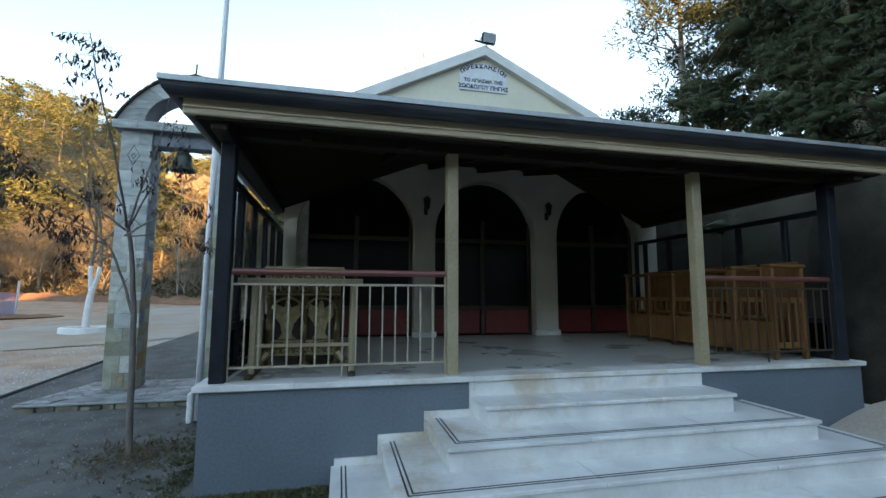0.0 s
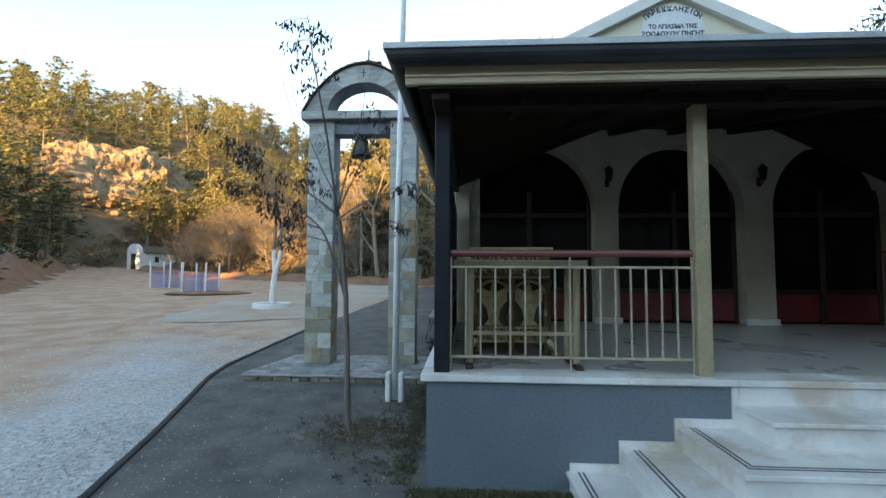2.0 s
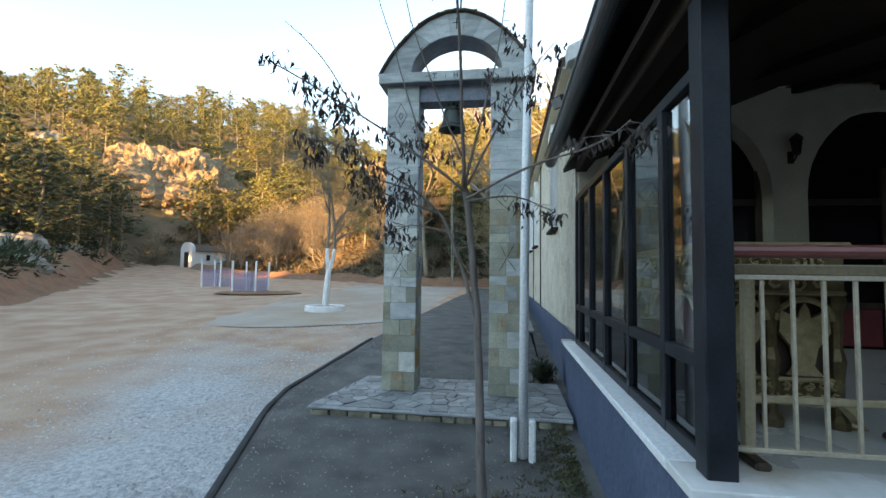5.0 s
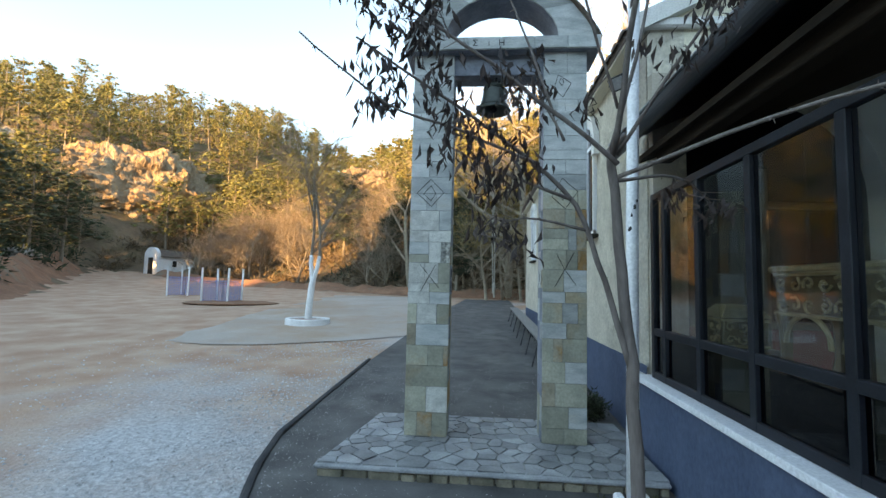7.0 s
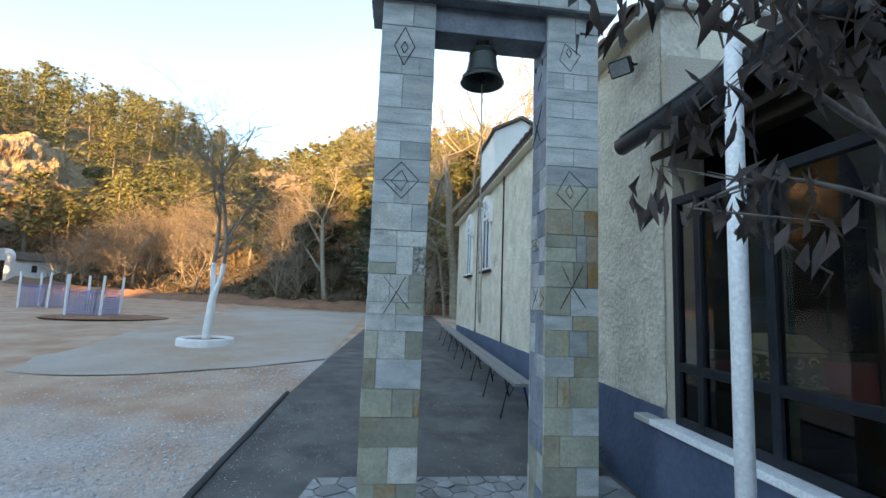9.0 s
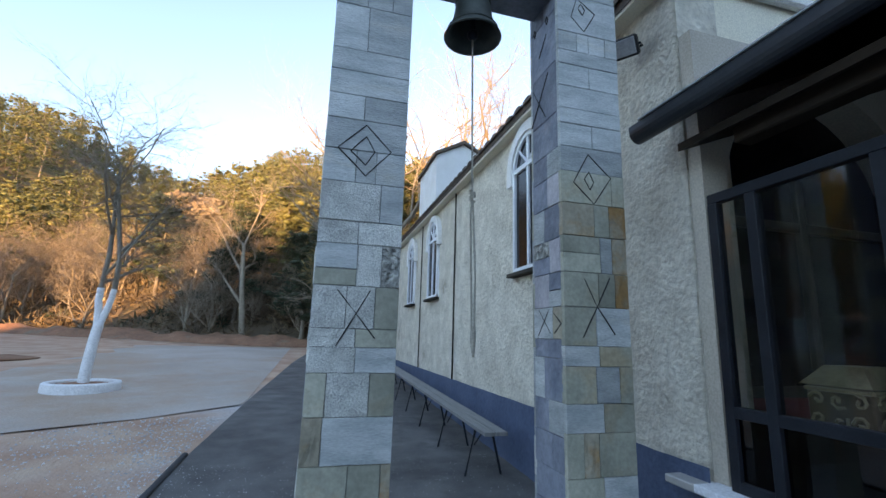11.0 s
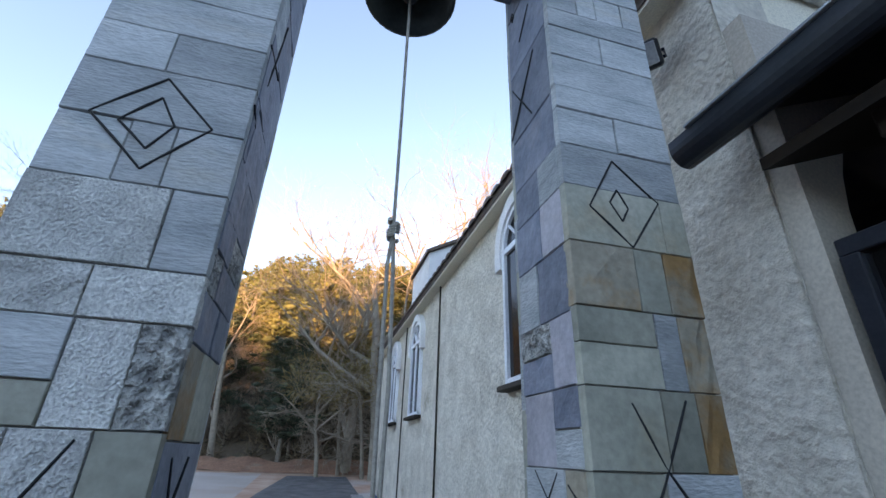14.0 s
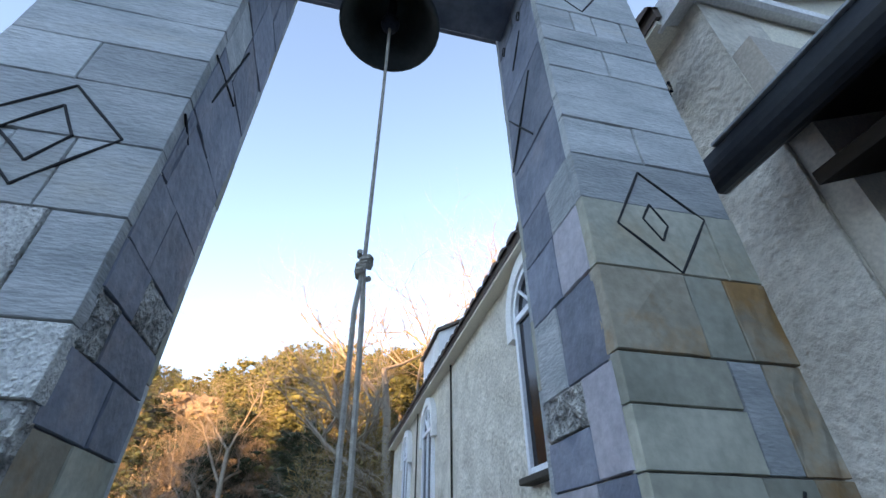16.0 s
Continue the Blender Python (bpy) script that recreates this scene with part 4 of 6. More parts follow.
mark(pl, [(-2.553, 3.465), (-2.477, 3.318), (-2.401, 3.465), (-2.477, 3.612)], face=PYL)
mark(pl, [(-2.502, 3.455), (-2.477, 3.409), (-2.451, 3.455), (-2.477, 3.501)], face=PYL)
mark(pl, [(6.438, 3.013), (6.367, 2.693)], False, LX1 + 0.001)
mark(pl, [(6.30, 2.781), (6.478, 2.822)], False, LX1 + 0.001)
mark(pl, [(6.295, 2.56), (6.354, 2.53)], False, LX1 + 0.001)
mark(pl, [(6.38, 1.73), (6.52, 1.50)], False, LX1 + 0.001)
mark(pl, [(6.52, 1.73), (6.38, 1.50)], False, LX1 + 0.001)

pr, front, east, west = build_pillar(RX0, RX1, PY, "square gate pillar clad in greenish stone and grey slate with incised signs")
front.course(3.61, 3.83, "ss", -1.17)
front.course(3.36, 3.61, "s")
front.course(3.235, 3.36, "ssss", -1.262, -1.183, -1.07)
front.course(3.145, 3.235, "s")
front.course(3.005, 3.145, "ss", -1.187)
front.course(2.865, 3.005, "s")
front.course(2.77, 2.865, "s")
front.course(2.63, 2.77, "ss", -1.182)
front.course(2.483, 2.63, "s")
front.course(2.30, 2.483, "nn", -1.07)
front.course(2.115, 2.30, "rnr", -1.187, -1.092)
front.course(2.02, 2.115, "n", hi=-1.155)
front.course(1.915, 2.02, "n", hi=-1.155)
front.course(1.915, 2.115, "sr", -1.08, lo=-1.155)
front.course(1.73, 1.915, "nnr", -1.175, -1.07)
front.course(1.528, 1.73, "ns", -1.195)
front.course(1.425, 1.528, "sn", -1.182)
front.course(1.24, 1.425, "nsn", -1.208, -1.066)
front.course(1.10, 1.24, "sn", -1.169)
front.course(0.89, 1.10, "nrn", -1.289, -1.203)
front.course(0.70, 0.89, "ns", -1.18)
front.course(0.49, 0.70, "rn", -1.27)
front.course(0.30, 0.49, "ns", -1.15)
front.course(PBASE, 0.30, "nn", -1.19)
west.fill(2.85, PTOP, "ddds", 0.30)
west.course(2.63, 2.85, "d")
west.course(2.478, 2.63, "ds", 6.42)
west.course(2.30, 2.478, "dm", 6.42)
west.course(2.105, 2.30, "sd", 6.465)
west.course(2.015, 2.105, "q", hi=6.405)
west.course(1.918, 2.015, "d", hi=6.405)
west.course(1.918, 2.105, "m", lo=6.405)
west.course(1.73, 1.918, "m", hi=6.42)
west.course(1.82, 1.918, "d", lo=6.42)
west.course(1.73, 1.82, "s", lo=6.42)
west.course(1.56, 1.73, "sr", 6.385)
west.fill(PBASE, 1.56, "dnsd", 0.19)
east.fill(PBASE, PTOP, "dsng", 0.2)
mark(pr, [(-1.212, 2.594), (-1.07, 2.467), (-1.185, 2.303), (-1.31, 2.418)])
mark(pr, [(-1.211, 2.489), (-1.181, 2.429), (-1.206, 2.384), (-1.241, 2.442)])
mark(pr, [(-1.261, 1.88), (-1.195, 1.745), (-1.085, 1.592)], False)
mark(pr, [(-1.103, 1.894), (-1.195, 1.72), (-1.278, 1.571)], False)
mark(pr, [(-1.253, 3.60), (-1.131, 3.516), (-1.21, 3.38), (-1.296, 3.464)])
mark(pr, [(-1.227, 3.567), (-1.20, 3.53), (-1.217, 3.49), (-1.245, 3.53)])
WXF = RX0 - 0.001
mark(pr, [(6.388, 3.149), (6.60, 2.878)], False, WXF)
mark(pr, [(6.579, 3.12), (6.428, 2.877)], False, WXF)
mark(pr, [(6.375, 3.507), (6.39, 3.535), (6.405, 3.507), (6.39, 3.479)], True, WXF)
mark(pr, [(6.533, 3.518), (6.548, 3.546), (6.563, 3.518), (6.548, 3.49)], True, WXF)
mark(pr, [(6.40, 3.42), (6.494, 3.31)], False, WXF)
mark(pr, [(6.54, 1.722), (6.406, 1.59)], False, WXF)
mark(pr, [(6.417, 1.722), (6.553, 1.569)], False, WXF)
mark(pr, [(6.37, 1.697), (6.295, 1.64), (6.365, 1.59)], False, WXF)


def build_gate_top():
    e = thing("gate_arch", "pale stone arch with a tiled edge over the bell gate", "arch")
    x0, x1, xc = -2.74, -0.865, -1.8025
    ya, yb = PY - 0.075, PY + PD + 0.075
    # lintel made of slabs, with a lower beam between the pillars
    n = 6
    for i in range(n):
        bm = bmesh.new()
        box(bm, x0 + (x1 - x0) * i / n + 0.0015, x0 + (x1 - x0) * (i + 1) / n - 0.0015, ya, ya + 0.03, PTOP + 0.005, PTOP + 0.125, 0.004)
        part("slab", bm, "slate", e)
    bm = bmesh.new()
    box(bm, x0 + 0.003, x1 - 0.003, ya + 0.028, yb, PTOP, PTOP + 0.12, 0.004)
    part("lintel", bm, "darkslate", e)
    bm = bmesh.new()
    box(bm, LX1 - 0.002, RX0 + 0.002, PY + 0.05, PY + PD - 0.05, 3.63, PTOP + 0.001, 0.004)
    part("beam", bm, "darkslate", e, "dark beam that carries the bell")
    # arch ring
    zb = PTOP + 0.12
    N = 26
    outer = [(xc + 0.915 * math.cos(math.pi * k / N), zb + 0.74 * abs(math.sin(math.pi * k / N)) ** 1.8) for k in range(N + 1)]
    inner = [(xc + 0.55 * math.cos(math.pi * k / N), zb + 0.46 * math.sin(math.pi * k / N)) for k in range(N + 1)]
    bm = bmesh.new()
    y0, y1 = PY - 0.01, PY + PD + 0.01
    O0, O1 = [bm.verts.new((x, y0, z)) for x, z in outer], [bm.verts.new((x, y1, z)) for x, z in outer]
    I0, I1 = [bm.verts.new((x, y0, z)) for x, z in inner], [bm.verts.new((x, y1, z)) for x, z in inner]
    for k in range(N):
        for a, b in ((O0, I0), (O1, I1), (O0, O1), (I0, I1)):
            bm.faces.new((a[k], a[k + 1], b[k + 1], b[k]))
    for k in (0, -1):
        bm.faces.new((O0[k], O1[k], I1[k], I0[k]))
    bmesh.ops.recalc_face_normals(bm, faces=bm.faces)
    part("arch_ring", bm, "darkslate", e)
    # face stones of the arch
    for k in range(0, N, 2):
        bm = bmesh.new()
        q = [inner[k], outer[k], outer[min(N, k + 2)], inner[min(N, k + 2)]]
        mid = [(sum(p[0] for p in q) / 4, sum(p[1] for p in q) / 4)] * 4
        f = [bm.verts.new((x + (m[0] - x) * 0.02, y0 - 0.016, z + (m[1] - z) * 0.02)) for (x, z), m in zip(q, mid)]
        g = [bm.verts.new((x + (m[0] - x) * 0.01, y0 + 0.004, z + (m[1] - z) * 0.01)) for (x, z), m in zip(q, mid)]
        bm.faces.new(f)
        for i in range(4):
            bm.faces.new((f[i], g[i], g[(i + 1) % 4], f[(i + 1) % 4]))
        bmesh.ops.recalc_face_normals(bm, faces=bm.faces)
        part("stone", bm, "slate", e)
    # roof slates on the arch's back
    for k in range(N):
        (xa, za), (xb, zb2) = outer[k], outer[k + 1]
        ang = math.degrees(math.atan2(zb2 - za, xb - xa))
        L = math.hypot(xb - xa, zb2 - za)
        bm = bmesh.new()
        box(bm, -0.02, L + 0.035, -0.07, PD + 0.08, 0.0, 0.022, 0.004)
        ob = part("roof_slate", bm, "roof_tile", e)
        ob.matrix_world = Matrix.Translation((xa, PY, za)) @ pose(0, 0, 0, 0, -ang, 0) @ pose(0, 0, -0.028, 0, random.uniform(-4, 2), 0)
    # ridge ornament with a small iron cross
    zt = zb + 0.74
    bm = bmesh.new()
    lathe(bm, [(0.17, 0.0), (0.16, 0.05), (0.11, 0.085), (0.06, 0.11), (0.0, 0.115)], 12, (xc, PY + 0.19, zt - 0.02))
    part("cap_stone", bm, "roof_tile", e)
    bm = bmesh.new()
    tube(bm, [(xc + 0.02, PY + 0.19, zt + 0.06), (xc + 0.03, PY + 0.19, zt + 0.33)], 0.012, 6)
    tube(bm, [(xc - 0.16, PY + 0.19, zt + 0.10), (xc + 0.02, PY + 0.18, zt + 0.15), (xc + 0.20, PY + 0.17, zt + 0.10)], [0.012, 0.02, 0.02], 6)
    box(bm, xc + 0.05, xc + 0.24, PY + 0.10, PY + 0.25, zt + 0.085, zt + 0.105, 0.004)
    part("iron_cross", bm, "bronze", e, "weathered iron cross")
    bm = bmesh.new()
    tube(bm, [(xc, y0 - 0.018, zb + 0.53), (xc, y0 - 0.018, zb + 0.67)], 0.006, 5)
    tube(bm, [(xc - 0.045, y0 - 0.018, zb + 0.61), (xc + 0.045, y0 - 0.018, zb + 0.61)], 0.006, 5)
    part("incised_mark", bm, "black_line", e)
    # incised letters on the lintel
    text = bpy.data.curves.new("letters", "FONT")
    for s, x in (("·", -2.16), ("Σ", -2.08), ("ı", -1.93), ("H", -1.83)):
        text = bpy.data.curves.new("letter", "FONT")
        text.body, text.size, text.extrude = s, 0.085, 0.002
        ob = new("letter", text)
        text.materials.append(M["black_line"])
        ob.parent = e
        ob.matrix_world = pose(x, ya - 0.001, PTOP + 0.035, 90, 0, 0)


build_gate_top()


def build_bell():
    e = thing("bell", "dark patinated bronze church bell hanging in the gate", "bell")
    c = (-1.861, 6.43, 3.305)
    bm = bmesh.new()
    prof = [(0.0, 0.28), (0.055, 0.285), (0.092, 0.265), (0.107, 0.20), (0.117, 0.13), (0.134, 0.07), (0.163, 0.02), (0.172, 0.0), (0.160, 0.0), (0.125, 0.06), (0.10, 0.13), (0.08, 0.23), (0.0, 0.25)]
    lathe(bm, prof, 32, c)
    bmesh.ops.recalc_face_normals(bm, faces=bm.faces)
    body = part("body", bm, "bronze", e, smooth=True)
    for z, r in ((0.245, 0.100), (0.225, 0.104), (0.045, 0.150)):
        bm = bmesh.new()
        ring = [(c[0] + r * math.cos(2 * math.pi * k / 28), c[1] + r * math.sin(2 * math.pi * k / 28), c[2] + z) for k in range(29)]
        tube(bm, ring, 0.005, 5, cap=False)
        part("band", bm, "bronze", body)
    bm = bmesh.new()
    for k in range(4):
        a = math.pi * k / 2 + 0.4
        dx, dy = math.cos(a) * 0.05, math.sin(a) * 0.05
        tube(bm, [(c[0] + dx, c[1] + dy, c[2] + 0.29), (c[0] + dx * 1.2, c[1] + dy * 1.2, c[2] + 0.335), (c[0], c[1], c[2] + 0.365)], 0.012, 6)
    tube(bm, [(c[0], c[1], c[2] + 0.34), (c[0], c[1], 3.645)], 0.014, 6)
    part("crown", bm, "dark_metal", e)
    bm = bmesh.new()
    tube(bm, [(c[0], c[1], c[2] + 0.26), (c[0], c[1], c[2] + 0.03)], [0.012, 0.02], 8)
    bmesh.ops.create_uvsphere(bm, u_segments=10, v_segments=8, radius=0.034, matrix=Matrix.Translation((c[0], c[1], c[2] + 0.02)))
    part("clapper", bm, "dark_metal", e)
    e2 = thing("bell_rope", "frayed pale rope hanging from the bell, knotted and doubled", "rope")
    bm = bmesh.new()
    zk, zl = 2.315, 1.515
    tube(bm, [(c[0], c[1], c[2]), (c[0] + 0.006, c[1], 2.9), (c[0] + 0.012, c[1] - 0.01, zk)], 0.0055, 6)
    part("strand", bm, "rope", e2)
    bm = bmesh.new()
    kx, ky = c[0] + 0.012, c[1] - 0.01
    for i in range(5):
        a0 = i * 1.3
        tube(bm, [(kx + 0.014 * math.cos(a0 + q), ky + 0.014 * math.sin(a0 + q), zk + 0.012 * (i - 2) + 0.003 * q) for q in (0, 1.2, 2.4, 3.6, 4.8)], 0.007, 5)
    part("knot", bm, "rope", e2)
    for s in (-1, 1):
        bm = bmesh.new()
        tube(bm, [(kx, ky, zk), (kx + s * 0.008, ky, zk - 0.1), (kx + s * 0.011 + 0.01, ky - 0.005, 1.9), (kx + s * 0.006 + 0.015, ky - 0.006, zl)], 0.006, 6)
        part("strand", bm, "rope", e2)
    bm = bmesh.new()
    tube(bm, [(kx + 0.015, ky - 0.006, zl + 0.09), (kx + 0.016, ky - 0.006, zl + 0.06), (kx + 0.015, ky - 0.006, zl), (kx + 0.02, ky, zl - 0.06)], [0.012, 0.017, 0.013, 0.006], 7)
    part("knot", bm, "rope", e2)


build_bell()


def build_platform():
    e = thing("gate_platform", "low stone platform paved with irregular slate under the gate", "platform")
    e["kind"] = "structure"
    x0, x1, y0, y1 = -3.22, -0.545, 5.60, 7.0
    bm = bmesh.new()
    slab_poly(bm, [(x0, y0 + 0.03), (x1, y0 + 0.03), (x1, y1), (x0 + 0.25, y1)], -0.05, 0.148)
    part("bed", bm, "mortar", e)
    # crazy paving: relaxed cells
    rng = np.random.default_rng(5)
    pts = rng.uniform((x0, y0), (x1, y1), (150, 2))
    for _ in range(6):
        g = rng.uniform((x0, y0), (x1, y1), (6000, 2))
        own = np.argmin(((g[:, None] - pts[None]) ** 2).sum(2), 1)
        for k in range(len(pts)):
            if (own == k).any():
                pts[k] = pts[k] * 0.5 + g[own == k].mean(0) * 0.5
    for k, p in enumerate(pts):
        poly = [Vector((x0, y0 + 0.01)), Vector((x1, y0 + 0.01)), Vector((x1, y1)), Vector((x0 + 0.2, y1))]
        for j, q in enumerate(pts):
            if j == k or (q - p) @ (q - p) > 0.5:
                continue
            nrm, mid = Vector(q - p), Vector((p + q) / 2)
            nrm.normalize()
            mid -= nrm * 0.008
            out = []
            for a, b in zip(poly, poly[1:] + poly[:1]):
                da, db = (a - mid).dot(nrm), (b - mid).dot(nrm)
                if da <= 0:
                    out.append(a)
                if da * db < 0:
                    out.append(a + (b - a) * (da / (da - db)))
            poly = out
            if len(poly) < 3:
                break
        if len(poly) < 3:
            continue
        bm = bmesh.new()
        slab_poly(bm, [tuple(v) for v in poly], 0.13, 0.156 + rng.uniform(0, 0.008))
        part("paving_stone", bm, "platform_stone", e)
    # front edge stones
    x = x0
    while x < x1 - 0.02:
        w = min(rng.uniform(0.10, 0.26), x1 - x)
        bm = bmesh.new()
        box(bm, x + 0.006, x + w - 0.006, y0 - 0.012 + rng.uniform(-0.006, 0.006), y0 + 0.05, -0.02 + rng.uniform(0, 0.03), 0.13 - rng.uniform(0, 0.03), 0.012)
        part("edge_stone", bm, "front_stone", e)
        x += w
    bm = bmesh.new()
    box(bm, x0 - 0.02, x1, y0 - 0.03, y0 + 0.10, 0.12, 0.150, 0.008)
    part("edge_slab", bm, "platform_stone", e)


build_platform()

# ---- vegetation ----
def tri_tube(p, q, r0, r1, n=4):
    d = q - p
    L = np.linalg.norm(d) + 1e-9
    d = d / L
    up = np.array((0, 0, 1.0)) if abs(d[2]) < 0.9 else np.array((1.0, 0, 0))
    a = np.cross(d, up)
    a /= np.linalg.norm(a)
    b = np.cross(d, a)
    ang = 2 * np.pi * np.arange(n) / n
    ring = np.outer(np.cos(ang), a) + np.outer(np.sin(ang), b)
    v = np.concatenate((p + ring * r0, q + ring * r1))
    k = np.arange(n)
    j = (k + 1) % n
    t = np.concatenate((np.stack((k, j, j + n), 1), np.stack((k, j + n, k + n), 1)))
    return v, t


def branching(rng, height, levels=4, spread=0.6, radius=0.12, up=0.25, kids=(3, 5), trunk=0.3, droop=0.0):
    """A bare tree as tube pieces, and the tips of its twigs."""
    bits, tips = [], []

    def grow(p, d, length, r, level):
        segs = 4 if level == 0 else 3
        pts = [p]
        for i in range(segs):
            d = d + rng.normal(0, 0.10 + 0.04 * level, 3) + np.array((0, 0, up * 0.25 - droop * 0.2 * level))
            d = d / np.linalg.norm(d)
            p = p + d * length / segs
            pts.append(p)
        rr = np.linspace(r, r * (0.55 if level == 0 else 0.35), segs + 1)
        n = 7 if level == 0 else (5 if level == 1 else 3)
        for i in range(segs):
            bits.append(tri_tube(pts[i], pts[i + 1], rr[i], rr[i + 1], n))
        if level == levels:
            tips.append((pts[-1], d))
            return
        count = rng.integers(kids[0], kids[1] + 1)
        for c in range(count):
            f = rng.uniform(trunk if level == 0 else 0.25, 1.0) if c else 1.0
            i = min(segs - 1, int(f * segs))
            base = pts[i] + (pts[i + 1] - pts[i]) * (f * segs - i)
            side = rng.normal(0, 1, 3)
            side[2] *= 0.4
            side /= np.linalg.norm(side)
            nd = d * (1 - spread) + side * spread + np.array((0, 0, up))
            nd /= np.linalg.norm(nd)
            grow(base, nd, length * rng.uniform(0.5, 0.75), np.interp(f, (0, 1), (rr[0], rr[-1])) * 0.7, level + 1)
    grow(np.zeros(3), np.array((0, 0, 1.0)), height * 0.5, radius, 0)
    return gather(bits), tips


def needles(rng, centers, sizes, count, length, width, flat=0.6):
    """Tufts of thin triangles round the given centres."""
    n = len(centers) * count
    c = np.repeat(centers, count, 0)
    s = np.repeat(sizes, count)[:, None]
    d = rng.normal(0, 1, (n, 3))
    d /= np.linalg.norm(d, axis=1)[:, None]
    off = d * rng.uniform(0.2, 1.0, (n, 1)) ** 0.5 * s * np.array((1, 1, flat))
    d2 = d + rng.normal(0, 0.5, (n, 3)) + np.array((0, 0, 0.25))
    d2 /= np.linalg.norm(d2, axis=1)[:, None]
    w = np.cross(d2, rng.normal(0, 1, (n, 3)))
    w /= np.linalg.norm(w, axis=1)[:, None] + 1e-9
    base = c + off
    v = np.empty((n, 3, 3))
    v[:, 0] = base - w * width / 2
    v[:, 1] = base + w * width / 2
    v[:, 2] = base + d2 * length * rng.uniform(0.6, 1.2, (n, 1))
    return v.reshape(-1, 3), np.arange(n * 3).reshape(-1, 3)


OCT_V = np.array(((1, 0, 0), (0, 1, 0), (-1, 0, 0), (0, -1, 0), (0, 0, 1), (0, 0, -1)), float)
OCT_T = np.array(((0, 1, 4), (1, 2, 4), (2, 3, 4), (3, 0, 4), (1, 0, 5), (2, 1, 5), (3, 2, 5), (0, 3, 5)))


def pads(rng, centers, sizes, flat=0.5):
    """Dense, uneven hearts of foliage clumps."""
    n = len(centers)
    V = OCT_V[None] * rng.uniform(0.55, 1.25, (n, len(OCT_V), 1)) * sizes[:, None, None] * np.array((1, 1, flat)) + centers[:, None]
    T = OCT_T[None] + len(OCT_V) * np.arange(n)[:, None, None]
    return V.reshape(-1, 3), T.reshape(-1, 3)


def pine_template(rng, height=9.0, tufts=90, per=9, low=0.25, needle=(0.42, 0.16), core=0.0):
    """Trunk bits and crown bits of an irregular pine."""
    trunk = []
    p = np.zeros(3)
    lean = rng.normal(0, 0.04, 2)
    segs = 7
    spine = [p]
    for i in range(segs):
        p = p + np.array((lean[0] + rng.normal(0, 0.03), lean[1] + rng.normal(0, 0.03), 1.0)) * height / segs
        spine.append(p)
    spine = np.array(spine)
    for i in range(segs):
        r0, r1 = 0.16 * (1 - i / segs) + 0.03, 0.16 * (1 - (i + 1) / segs) + 0.03
        trunk.append(tri_tube(spine[i], spine[i + 1], r0 * height / 9, r1 * height / 9, 5))
    cs, ss = [], []
    layers = rng.integers(9, 12)
    for k in range(layers):
        f = low + (1 - low) * (k + rng.uniform(-0.2, 0.2)) / layers
        z = f * height
        base = np.array([np.interp(z, spine[:, 2], spine[:, a]) for a in range(3)])
        reach = height * 0.36 * (1.12 - f) ** 0.55 * (0.75 + 0.5 * rng.random())
        for b in range(rng.integers(4, 6)):
            a = rng.uniform(0, 2 * np.pi)
            L = reach * rng.uniform(0.55, 1.1)
            end = base + np.array((np.cos(a) * L, np.sin(a) * L, L * rng.uniform(0.05, 0.45)))
            trunk.append(tri_tube(base, end, 0.035 * height / 9, 0.012, 3))
            for q in np.linspace(0.35, 1.0, max(2, tufts // 40)):
                cs.append(base + (end - base) * q + rng.normal(0, 0.12, 3))
                ss.append(rng.uniform(0.35, 0.75) * height / 9)
    cs.append(spine[-1]), ss.append(0.4)
    crown = needles(rng, np.array(cs), np.array(ss), per, needle[0] * height / 9, needle[1] * height / 9, 0.55)
    if core:
        crown = gather([crown, pads(rng, np.array(cs), np.array(ss) * core)])
    return gather(trunk), crown


def place(tpl, x, y, z, s, rz):
    v, t = tpl
    c, k = math.cos(rz), math.sin(rz)
    R = np.array(((c, -k, 0), (k, c, 0), (0, 0, 1)))
    return v @ R.T * s + np.array((x, y, z)), t


